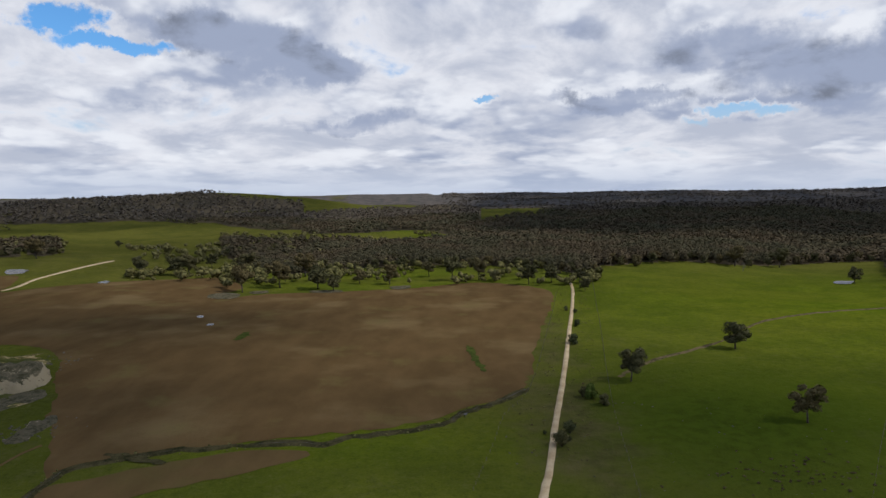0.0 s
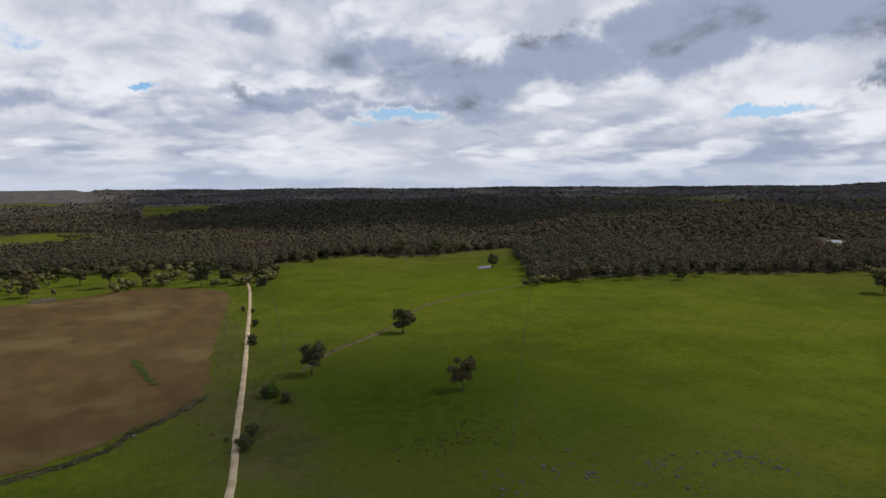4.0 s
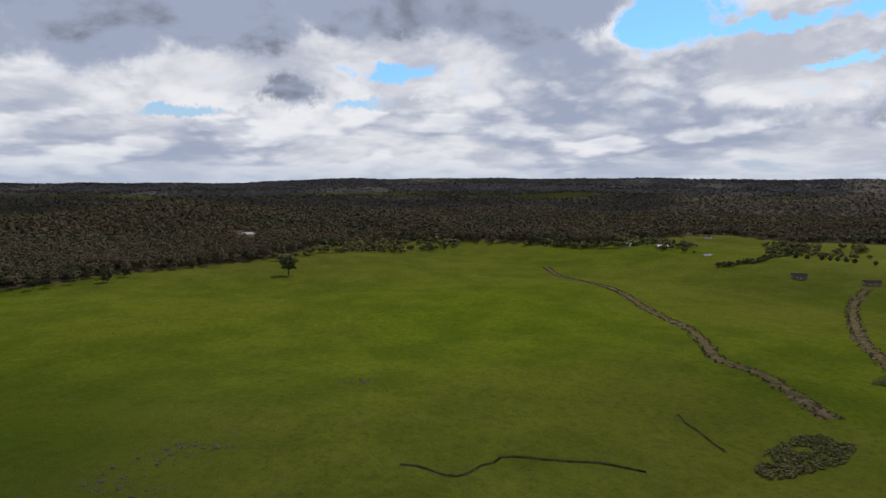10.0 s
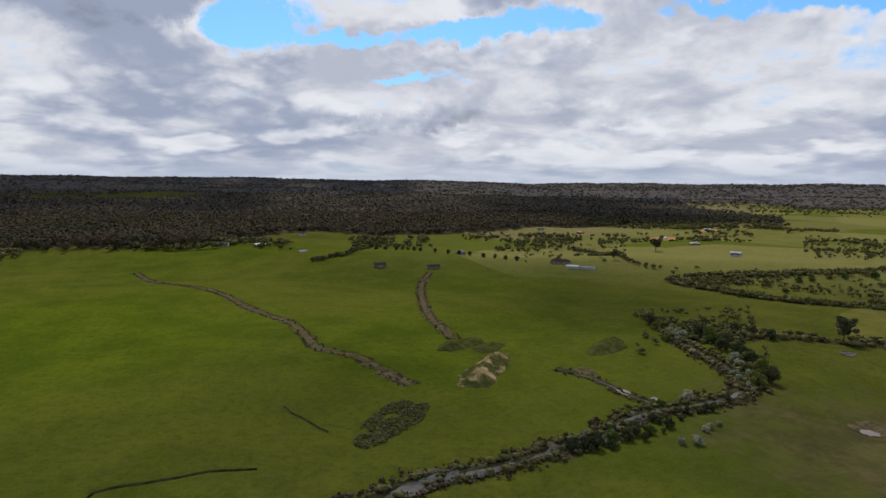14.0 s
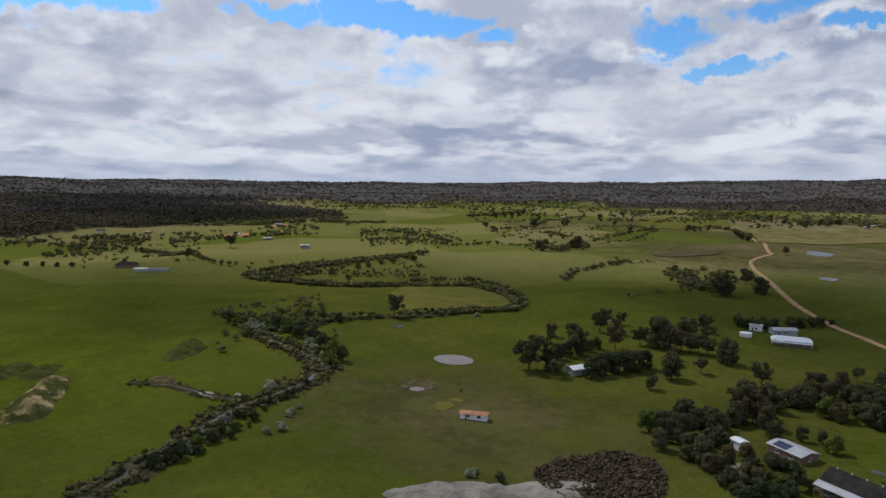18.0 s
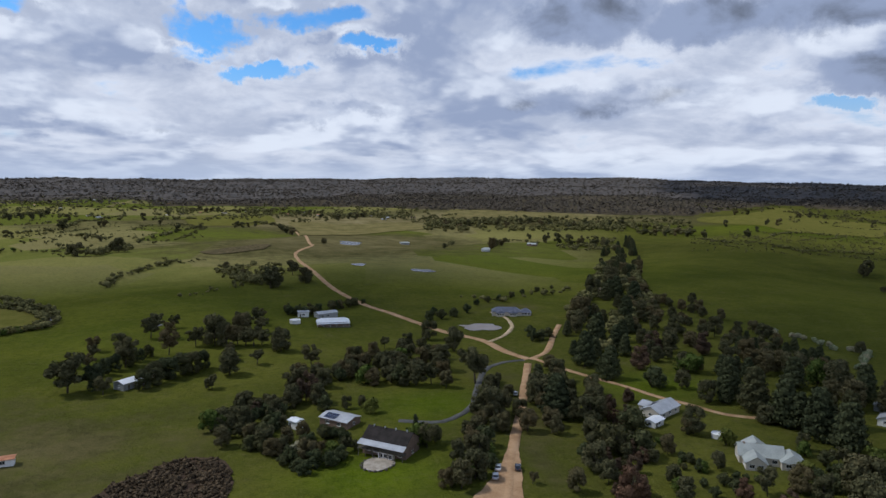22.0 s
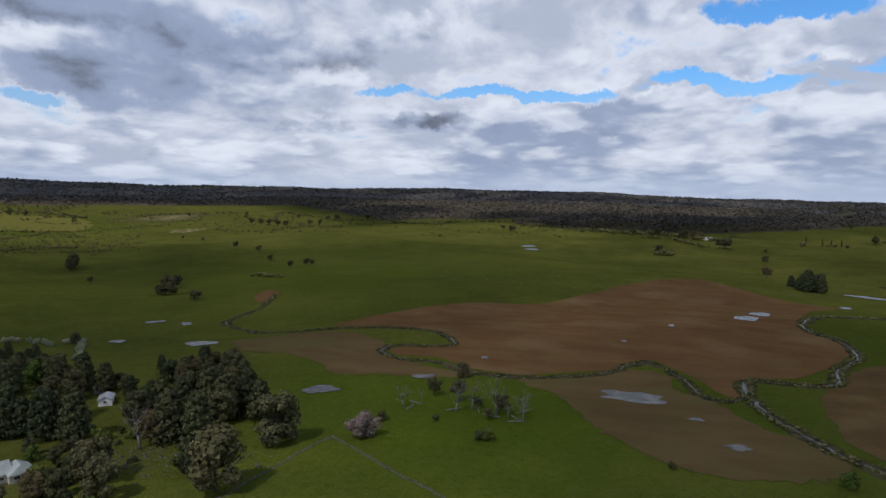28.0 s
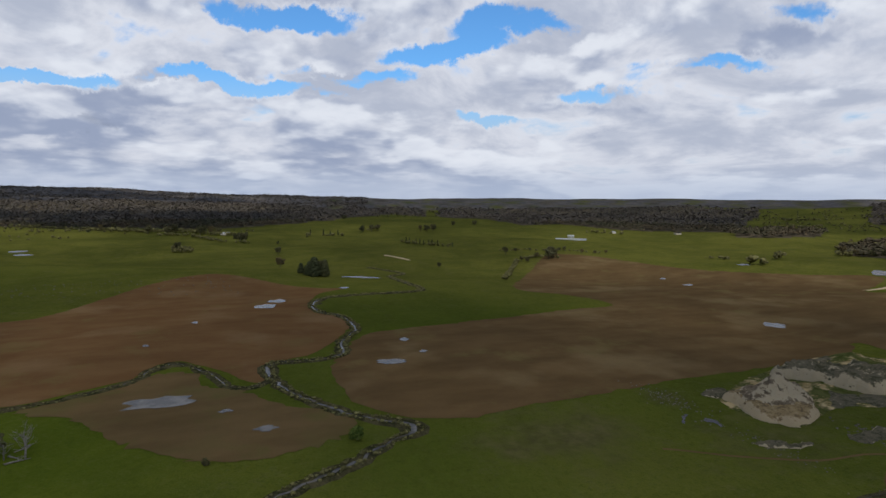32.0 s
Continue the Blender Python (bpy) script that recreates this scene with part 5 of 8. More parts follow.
LUSH = [
    (450, -700, 260, 200, 0.6), (250, -1100, 300, 150, 0.6), (700, -1100, 250, 200, 0.6), (180, -420, 160, 120, 0.4),
    (-2, -190, 26, 22, 0.9), (-27, -254, 26, 22, 0.7), (-131, -270, 26, 20, 0.7), (-230, -70, 110, 90, 0.55), (-983, -1397, 330, 220, 0.6), (516, -846, 260, 180, 0.7), (888, -709, 220, 160, 0.6),
    (-32, 210, 90, 30, 0.7), (-89, 690, 160, 60, 0.8), (18, 1264, 140, 90, 0.8), (-150, -700, 260, 200, 0.35), (-330, 330, 90, 130, 0.5), (-420, 520, 120, 90, 0.4),
    (260, 470, 210, 240, 0.9), (330, 260, 260, 220, 0.75), (430, 80, 280, 250, 0.85), (330, -120, 220, 160, 0.7), (520, -230, 250, 160, 0.5), (150, 240, 110, 110, 0.65),
    (-20, 180, 120, 40, 0.35), (-210, -40, 60, 60, 0.4), (-30, 600, 200, 60, 0.7), (330, -560, 260, 140, 0.35), (800, 0, 300, 300, 0.6),
]


def tract(x, y, spots):
    w = np.zeros_like(x)
    for cx, cy, rx, ry, k in spots:
        w = np.maximum(w, k * np.exp(-(((x - cx) / rx) ** 2 + ((y - cy) / ry) ** 2)))
    return w


def wooded(az, r):
    """Whether a place lies in the woods."""
    w = np.zeros(len(az), bool)
    for zone in WOODS:
        z = np.array(zone, float)
        a = np.where(az > 326, az - 360, az)
        if z[0, 0] > 300 and z[-1, 0] < 0:
            a, z[:, 0] = az, np.where(z[:, 0] < 0, z[:, 0] + 360, z[:, 0])
        near, far = np.interp(a, z[:, 0], z[:, 1]), np.interp(a, z[:, 0], z[:, 2])
        w |= (a >= z[0, 0]) & (a <= z[-1, 0]) & (r >= near) & (r <= far)
    return w


def build_ground():
    rings = np.concatenate([[0.001, 5.0], np.arange(15, 150, 15), 150 * np.exp(np.arange(0, 3.475, 0.0135))])
    rings = np.append(rings, [4950.0])
    spokes = 900
    a = np.arange(spokes) * math.tau / spokes
    r, t = np.meshgrid(rings, a, indexing="ij")
    x, y = (r * np.sin(t)).ravel(), (r * np.cos(t)).ravel()
    az, rr = np.degrees(np.arctan2(x, y)) % 360, np.hypot(x, y)
    # made-up lift of the ground inside the woods, keeps crown gaps light
    inner = wooded(az, rr - 45) & wooded(az, rr + 20) & wooded((az - 1) % 360, rr) & wooded((az + 1) % 360, rr)
    inner |= (rr > 2880) & (rr < 4330) & (az < 283)
    z = height(x, y) + np.where(inner, 6.0, 0.0)
    n = len(rings)
    i, j = np.meshgrid(np.arange(n - 1), np.arange(spokes), indexing="ij")
    i, j = i.ravel(), j.ravel()
    k = (j + 1) % spokes
    faces = np.column_stack([i * spokes + j, i * spokes + k, (i + 1) * spokes + k, (i + 1) * spokes + j])[:, ::-1]
    me = big_mesh("ground", np.column_stack([x, y, z]), faces, GROUND, True)
    wood = np.where(wooded(az, rr) | (rr > 2850), 1.0, 0.0)
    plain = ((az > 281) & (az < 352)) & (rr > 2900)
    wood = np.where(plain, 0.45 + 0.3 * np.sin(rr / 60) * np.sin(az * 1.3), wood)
    # range sets how much painted haze the far ground takes
    for key, values in (("wood", wood), ("dry", tract(x, y, DRY)), ("deep", tract(x, y, DEEP_AND_SHADED)), ("paddock", np.clip((az - 100) / 15, 0, 1) * np.clip((203 - az) / 10, 0, 1) * np.clip((rr - 560) / 200, 0, 1)), ("lush", tract(x, y, LUSH)), ("range", np.where(plain, np.clip((rr - 2700) / 300, 0, 1) * (0.62 + 0.3 * np.sin(rr / 47) * np.sin(az * 2.1 + rr / 200)), np.clip((rr - 2750) / 300, 0, 1)))):
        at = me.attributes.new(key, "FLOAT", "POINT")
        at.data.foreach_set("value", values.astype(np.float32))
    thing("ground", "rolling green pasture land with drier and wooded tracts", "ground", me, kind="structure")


build_ground()


def patch(name, label, category, *args, **kw):
    return thing(name, label, category, draped(name, *args, **kw), kind="structure")


patch("field_ploughed_north", "bare brown ploughed field with paler dry streaks", "field", PLOUGHED_NORTH, EARTH_DRY, wander=0.9)
patch("field_ploughed_west", "bare reddish-brown ploughed field beside the creek", "field", PLOUGHED_WEST, EARTH_RED)
patch("field_flat_upper", "wet brown creek flat with thin grass", "field", FLAT_BROWN_A, EARTH_WET, rise=0.16, step=3, wander=1.3)
patch("field_flat_lower", "wet brown creek flat with thin grass", "field", FLAT_BROWN_B, EARTH_WET, rise=0.16, step=3, wander=1.3)
patch("field_bare_strip", "bare brown strip of soil beside the drain", "field", BARE_PATCH_CREEK, EARTH_WET)
patch("field_yellow", "yellowish grass paddock in the creek bend", "field", YELLOW_PADDOCK, YELLOW_GRASS)

ROAD = [(-1.0, 0.0), (-0.92, 0.22), (0.0, 0.34), (0.92, 0.22), (1.0, 0.0)]


def road(name, label, line, material, half):
    line = ribbon(name, line, material, [(o * half, z) for o, z in ROAD], width_wander=0.08, wander=0.1)
    return thing(name, label, "road", line, kind="structure")


road("road_trail_north", "straight pale gravel trail between grass verges", TRAIL, GRAVEL, 1.2)
road("road_trail_south", "ochre gravel road running to the junction", TRAIL_SOUTH, GRAVEL_RED, 1.9)
patch("road_parking", "widened ochre gravel verge for parking", "road", PARKING, GRAVEL_RED, rise=0.26, step=2.5, wander=0.2, fill=4)
road("road_south", "winding ochre gravel road across the pasture", ROAD_SOUTH, GRAVEL_RED, 2.3)
road("road_lane_east", "ochre gravel lane leaving the junction", LANE_EAST, GRAVEL_RED, 1.7)
road("road_lane_far", "pale gravel lane inside the tree belt", LANE_EAST_FAR, GRAVEL, 2.4)
road("road_lane_west", "pale gravel lane past the gardens", LANE_WEST, GRAVEL_RED, 1.3)
road("road_driveway", "grey sealed driveway curving to the large house", DRIVEWAY, BITUMEN, 1.4)
road("road_driveway_blue", "pale gravel driveway to the slate-roofed house", DRIVEWAY_BLUE_HOUSE, GRAVEL, 1.3)
road("road_track_north", "pale farm track past the fields", TRACK_NORTH, GRAVEL, 2.2)
road("road_track_quarry", "worn pale track beside the diggings", QUARRY_TRACK, EARTH_WET, 0.5)
road("road_track_far", "worn farm track on the far pasture", FAR_TRACK, GRAVEL, 2.0)


def creek(name, label, line, half, bank):
    thing(name + "_bank", "rushy dark creek bank with pale clay edges", "bank", ribbon(name + "_bank", line, BANK, [(-half - bank, 0.0), (-half - bank * 0.6, 0.55), (-half, 0.5), (-half * 0.6, 0.14), (half * 0.6, 0.14), (half, 0.5), (half + bank * 0.6, 0.55), (half + bank, 0.0)], 3, 0.5, 0.4, 3), kind="structure")
    thing(name, label, "creek", ribbon(name, line, WATER, [(-half * 0.95, 0.26), (half * 0.95, 0.26)], 3, 0.5, 0.4, 3), kind="structure")


creek("water_creek_west", "winding creek with glints of open water", CREEK_WEST, 0.9, 2.6)
creek("water_creek_arm", "narrow winding side creek across the fields", CREEK_ARM, 0.5, 2.2)
creek("water_creek_east", "dark slow creek under scrubby banks", CREEK_EAST, 1.1, 4.0)
creek("water_creek_upper", "narrow scrub-lined creek between paddocks", CREEK_EAST_UP, 0.8, 3.4)
creek("water_drain_side", "small muddy drain joining the creek", CREEK_SIDE, 0.7, 1.8)
creek("water_drain_north", "small drain along the field edge", CREEK_NORTH, 0.35, 1.4)
for key, line, half in (("a", GULLY_A, 3.6), ("b", GULLY_B, 3.8), ("n", GULLY_N, 1.1), ("dark", GULLY_DARK, 0.4), ("dark_b", GULLY_DARK_B, 0.4)):
    thing("ground_gully_" + key, "eroded brown gully with rushes in the pasture", "gully", ribbon("gully", line, BANK if key.startswith("dark") else GULLY_EARTH, [(-half, 0.0), (-half * 0.7, 0.5), (-half * 0.3, 0.15), (half * 0.2, 0.12), (half * 0.6, 0.45), (half, 0.0)], 4, 0.5, 0.4, 5), kind="structure")

PONDS = [q for q in PONDS if q[2] > 0.8]
for k, (x, y, across, along, az) in enumerate(PONDS):
    rng = np.random.RandomState(k)
    a = radians(az)
    ring = []
    for s in range(14):
        q = s * math.tau / 14
        g = 0.62 + 0.45 * rng.rand() if k != 0 else 1.0
        u, v = across * 0.95 * math.cos(q) * g, along * 0.85 * math.sin(q) * g
        ring.append((x + u * math.cos(a) + v * math.sin(a), y - u * math.sin(a) + v * math.cos(a)))
    muddy = k in (0, 1, 4)
    patch("water_pond_%d" % (k + 1), "muddy brown farm dam" if muddy else "shallow pale pool lying in the grass", "pond", ring, MUDDY if muddy else WATER, rise=0.3, step=2.5, wander=0.15, fill=8)

# ---- plan of smaller forms ----
QUARRY_LEDGE = [(-201, 206), (-190, 202), (-176, 197), (-167, 200), (-163, 201), (-163, 209), (-168, 221), (-175, 227), (-182, 229), (-190, 226), (-197, 219)]
QUARRY_PEAK = [(-197, 209), (-183, 203), (-177, 208), (-172, 220), (-175, 227), (-181, 231), (-188, 227), (-195, 219)]
QUARRY_BANK = [(-215, 248), (-205, 251), (-195, 255), (-184, 258), (-173, 266), (-175, 280), (-187, 295), (-198, 292), (-211, 276), (-219, 266)]
QUARRY_APRON = [(-196, 240), (-191, 251), (-183, 256), (-172, 265), (-164, 259), (-163, 250), (-169, 244), (-171, 234), (-179, 235), (-187, 236)]
QUARRY_SLIP_A = [(-210, 207), (-210, 214), (-205, 214), (-204, 223), (-200, 221), (-199, 211), (-199, 204), (-203, 201), (-207, 200)]
QUARRY_SLIP_B = [(-158, 177), (-156, 184), (-152, 187), (-150, 195), (-148, 193), (-150, 184), (-153, 179)]
QUARRY_SLIP_C = [(-149, 210), (-149, 219), (-147, 227), (-145, 233), (-140, 226), (-141, 218), (-142, 211), (-145, 208)]
QUARRY_SLIP_D = [(-229, 289), (-234, 310), (-230, 311), (-222, 298), (-224, 288)]
QUARRY_SLIP_E = [(-220, 298), (-223, 312), (-223, 325), (-216, 317), (-214, 303), (-217, 297)]
STAIN_POOLS_A = [(-189, 175), (-190, 177), (-189, 177), (-186, 173), (-182, 169), (-183, 169)]
STAIN_POOLS_B = [(-183, 179), (-183, 182), (-179, 182), (-176, 181), (-174, 179), (-178, 179), (-181, 178)]
POOL_A = [(164, -48), (169, -54), (172, -62), (175, -70), (174, -74), (169, -72), (165, -65), (162, -55)]
POOL_B = [(171, -76), (171, -84), (172, -93), (169, -89), (167, -81), (167, -74)]
POOL_C = [(187, -145), (191, -150), (193, -158), (195, -168), (192, -164), (188, -155), (185, -148)]
POOL_D = [(221, -167), (222, -170), (220, -171), (215, -170), (214, -166)]
POOL_E = [(206, -172), (208, -175), (206, -176), (204, -174)]
BANK_TAN = [(168, -47), (176, -56), (179, -66), (177, -78), (178, -90), (183, -104), (187, -123), (191, -139), (197, -155), (198, -160), (194, -154), (185, -137), (180, -119), (176, -104), (172, -87), (173, -76), (174, -62), (170, -53), (165, -47)]
HUMMOCK_A = [(316, -121), (328, -133), (330, -144), (326, -154), (318, -149), (312, -136), (310, -124)]
HUMMOCK_B = [(309, -139), (319, -153), (316, -159), (309, -160), (302, -150), (300, -140)]
HUMMOCK_C = [(280, -191), (295, -209), (301, -223), (294, -225), (278, -216), (273, -203), (273, -192)]
RED_CUT = [(257, -169), (258, -175), (252, -176), (243, -173), (241, -168), (248, -167)]
WEED_STREAK = [(13, 347), (16, 337), (17, 324), (19, 309), (20, 297), (18, 299), (15, 311), (14, 326), (12, 337)]
WEED_PATCH = [(-119, 357), (-120, 371), (-118, 383), (-115, 377), (-114, 367), (-116, 355)]
SANDY_A = [(-202, 545), (-200, 559), (-190, 564), (-178, 556), (-174, 537), (-181, 530), (-194, 530)]
SANDY_B = [(-173, 572), (-161, 578), (-156, 565), (-167, 559)]
SANDY_C = [(-119, 574), (-94, 574), (-91, 559), (-114, 560)]
SANDY_D = [(-50, 596), (-32, 605), (-32, 580), (-43, 572)]
DARK_SEEP = [(-109, 199), (-103, 199), (-96, 196), (-87, 192), (-87, 190), (-95, 192), (-105, 195)]
RED_SCAR = [(-442, -319), (-471, -329), (-469, -317), (-455, -305), (-433, -299), (-423, -302)]
TAN_SCAR = [(-1122, -1029), (-1206, -1081), (-1270, -1078), (-1255, -1041), (-1168, -1008)]
GROVE_W_PINES = [(-680, 110, 11.4), (-661, 116, 16.1), (-652, 119, 20.7), (-664, 127, 16.2), (-654, 130, 18.4), (-665, 113, 10.6)]
POPLARS_W = [(-1439, 255, 13.4), (-1410, 278, 15.8), (-1409, 293, 11.9), (-1390, 306, 13.0), (-1036, 345, 10.0), (-1027, 348, 9.9), (-1014, 355, 9.8), (-1003, 358, 9.8), (-991, 360, 8.7), (-987, 367, 8.7), (-975, 369, 9.6), (-960, 373, 10.4), (-932, 387, 7.4), (-858, 442, 7.1)]
GUMS_W = [(-1428, 370, 17.5), (-1419, 390, 24.2), (-1431, 406, 16.3), (-1396, 500, 13.6), (-1382, 509, 17.5), (-1374, 522, 18.8), (-1610, 669, 14.4), (-1609, 733, 14.6), (-814, 420, 11.8), (-841, 450, 7.9), (-858, 484, 6.3), (-732, 441, 15.7), (-740, 452, 15.9), (-846, 528, 7.3), (-842, 535, 8.2), (-719, 402, 7.6), (-730, 400, 7.6), (-749, 433, 7.9), (-795, 535, 7.9), (-782, 549, 6.1), (-780, 566, 5.3), (-739, 289, 6.6), (-916, 117, 11.0), (-1158, 148, 5.3)]
GUMS_W28 = [(-1563, -393, 14.7), (-1534, -365, 18.7), (-1557, -362, 13.2), (-1531, -171, 14.1), (-1746, -166, 19.2), (-1385, -72, 20.3), (-1347, -36, 18.5), (-1357, -22, 21.1), (-1316, 23, 16.9), (-1333, 31, 17.1), (-1311, 41, 21.6), (-1322, 56, 14.5), (-1471, -187, 9.5), (-1195, 81, 17.6), (-1192, 96, 18.6), (-1190, 89, 15.3), (-1058, -15, 13.6), (-1043, -5, 9.6), (-773, 101, 12.2), (-1879, 432, 19.4)]
GUMS_WS = [(-517, -480, 7.8), (-481, -442, 11.4), (-489, -444, 14.6), (-507, -457, 10.7), (-431, -404, 8.7), (-426, -366, 6.7), (-427, -363, 6.2), (-810, -618, 11.2), (-775, -552, 10.5), (-987, -874, 7.2), (-991, -830, 7.1), (-714, -491, 9.5), (-652, -421, 8.6), (-694, -425, 9.0), (-706, -424, 7.6), (-1601, -1390, 15.5), (-1710, -1259, 29.1), (-1345, -977, 22.8), (-1313, -928, 39.7), (-1312, -905, 37.9), (-1285, -862, 25.5), (-1292, -845, 19.8), (-1759, -1102, 22.8), (-1614, -976, 20.7), (-1482, -866, 18.8), (-1726, -981, 18.1), (-1779, -977, 18.6), (-1843, -905, 28.2), (-574, -676, 13.0), (-492, -553, 8.2)]
TREES_S_EAST = [(703, -1629, 19), (513, -1347, 18.0), (523, -1353, 14.3), (337, -1216, 16.9), (577, -1984, 19), (497, -1527, 19), (290, -802, 19), (314, -749, 16.4), (807, -1722, 19), (791, -1645, 19), (819, -1600, 19), (812, -1637, 19), (881, -1921, 19), (263, -1373, 15.0), (255, -1391, 12.6), (248, -1416, 11.6), (246, -1495, 10.8), (176, -1390, 15.6), (159, -1345, 16.9), (145, -1326, 16.7), (60, -971, 7.0), (79, -550, 17.6), (73, -558, 12.7), (71, -647, 13.2), (54, -583, 13.2), (49, -585, 10.6), (66, -1637, 19), (38, -1675, 19), (24, -1705, 19), (5, -1753, 18.8), (156, -1873, 18.4), (118, -1792, 16.0), (190, -1888, 16.9), (469, -2146, 19), (496, -2109, 19), (487, -2144, 19), (547, -2226, 19), (441, -1463, 13.6), (591, -1144, 14.4), (577, -1133, 12.5), (436, -1072, 10.3), (416, -1070, 11.3), (322, -1319, 10.9), (137, -671, 9.2), (119, -651, 8.9), (147, -706, 9.1), (22, -462, 6.3), (17, -465, 7.2), (11, -474, 6.4), (53, -447, 7.4), (45, -446, 6.9), (38, -452, 6.6)]
TREES_S_WEST = [(-309, -1479, 19), (-325, -1458, 19), (-392, -1595, 19), (-425, -1637, 19), (-449, -1610, 19), (-470, -1605, 19), (-496, -1522, 19), (-523, -1560, 19), (-564, -1591, 19), (-576, -1542, 19), (-597, -1520, 19), (-633, -1535, 19), (-591, -1307, 19), (-619, -1313, 19), (-637, -1298, 19), (-663, -1303, 19), (-665, -1258, 19), (-660, -1187, 18.2), (-877, -1479, 19), (-703, -1112, 17.6), (-814, -1254, 13.3), (-966, -1449, 17.1), (-967, -1407, 19), (-1130, -1854, 19), (-1158, -1839, 19), (-587, -685, 19), (-199, -972, 14.2), (-212, -978, 13.4), (-286, -1100, 12.2), (-314, -1022, 19), (-297, -1028, 19), (-329, -1007, 18.9), (-346, -1000, 18.0), (-369, -996, 17.1), (-377, -982, 14.1), (-248, -1367, 18.6), (-224, -1379, 16.2), (-196, -1318, 15.5), (-171, -1353, 18.3), (-1243, -1720, 19), (-1278, -1720, 19), (-1299, -1687, 19), (-1291, -1499, 19)]
ROW_S_A = [(219, -573), (230, -631), (228, -670), (220, -707), (205, -747)]
ROW_S_B = [(356, -1063), (346, -1145), (340, -1227), (337, -1379)]
ROW_S_C = [(507, -1136), (475, -1146), (432, -1104), (410, -1092)]
ROW_S_D = [(487, -927), (465, -940), (435, -939), (409, -958)]
ROW_S_E = [(603, -1203), (572, -1238), (570, -1338), (659, -1689), (661, -1889)]
ROW_S_F = [(136, -503), (127, -517), (119, -539), (105, -549)]
ROW_S_G = [(-81, -506), (-106, -493), (-136, -519), (-180, -547)]
ROW_S_H = [(-601, -1089), (-549, -912), (-582, -856), (-680, -897), (-759, -878)]
ROW_S_I = [(-772, -1147), (-914, -1253), (-986, -1219)]
STRAW_S_A = [(-328, -2275), (-473, -2225), (-616, -2013), (-782, -1856), (-725, -1740), (-564, -1786), (-480, -1849), (-343, -1945), (-243, -1924), (-242, -1990)]
STRAW_S_B = [(-1012, -1843), (-1144, -1846), (-1340, -1970), (-1367, -1907), (-1305, -1732), (-1338, -1511), (-1085, -1224), (-1007, -1245), (-907, -1309), (-985, -1640), (-958, -1742)]
STRAW_S_C = [(186, -1636), (76, -1553), (-20, -1598), (-137, -1733), (-161, -1398), (-122, -1313), (-15, -1221), (89, -1070), (140, -1391)]
STRAW_S_D = [(515, -1920), (409, -2024), (321, -2003), (228, -1693), (253, -1577), (324, -1479), (390, -1498)]
STRAW_S_E = [(198, -810), (174, -839), (130, -903), (131, -858), (141, -833), (167, -805), (185, -797)]
HOUSES_S = [(1153, -2423), (1035, -2347), (776, -1932), (1044, -2655), (757, -2607), (581, -2132), (567, -2179), (403, -2126), (381, -2153), (355, -2221), (310, -2200), (-62, -1807), (-139, -1870), (690, -1779), (1168, -2268), (758, -2245)]
WILLOWS = [(295, -264, 5.0), (302, -291, 6.0), (298, -273, 5.0), (279, -244, 4.0), (389, -570, 8.0), (381, -406, 5.0), (402, -453, 6.0), (398, -487, 6.0), (397, -502, 5.0), (398, -524, 5.0), (394, -538, 6.0), (373, -443, 5.0), (238, -355, 4.0), (236, -360, 4.0), (232, -363, 4.0), (228, -368, 4.0), (224, -372, 4.0), (220, -377, 4.0), (215, -382, 4.0), (211, -387, 5.0), (206, -390, 4.0), (201, -397, 4.0), (368, -405, 5.0), (375, -397, 4.0), (279, -259, 5.0), (269, -273, 4.0), (558, -916, 5.0), (545, -938, 5.0), (520, -942, 5.0), (479, -945, 6.0), (430, -994, 5.0)]
HAWS = [(92, -166, 3.5), (172, -169, 3.5), (173, -172, 3.0), (218, -231, 4.0), (212, -227, 4.0), (203, -223, 4.0), (204, -226, 4.0), (288, -256, 5.0), (279, -251, 4.0), (527, -801, 4.0), (556, -895, 4.0), (601, -782, 4.0), (205, -376, 4.0), (213, -459, 4.0), (435, -476, 5.0), (417, -438, 5.0)]
MUD_RIM = [(160, -226), (161, -234), (157, -239), (150, -240), (148, -234), (151, -227), (155, -224)]
BARE_SPOTS_A = [(136, -213), (137, -219), (134, -222), (130, -220), (130, -213), (133, -211)]
BARE_SPOTS_B = [(136, -225), (134, -228), (129, -229), (130, -225)]

# ---- woods, joined: crowns of many small faces ----
def lump(level):
    bm = bmesh.new()
    bmesh.ops.create_icosphere(bm, subdivisions=level, radius=1.0)
    v = np.array([tuple(q.co) for q in bm.verts])
    f = np.array([[w.index for w in q.verts] for q in bm.faces])
    bm.free()
    return v, f


LUMPS = {1: lump(1), 2: lump(2)}
LUMPS[0] = (np.array([(1, 0, 0), (0, 1, 0), (-1, 0, 0), (0, -1, 0), (0, 0, 1), (0, 0, -1)], float), np.array([(0, 1, 4), (1, 2, 4), (2, 3, 4), (3, 0, 4), (1, 0, 5), (2, 1, 5), (3, 2, 5), (0, 3, 5)]))


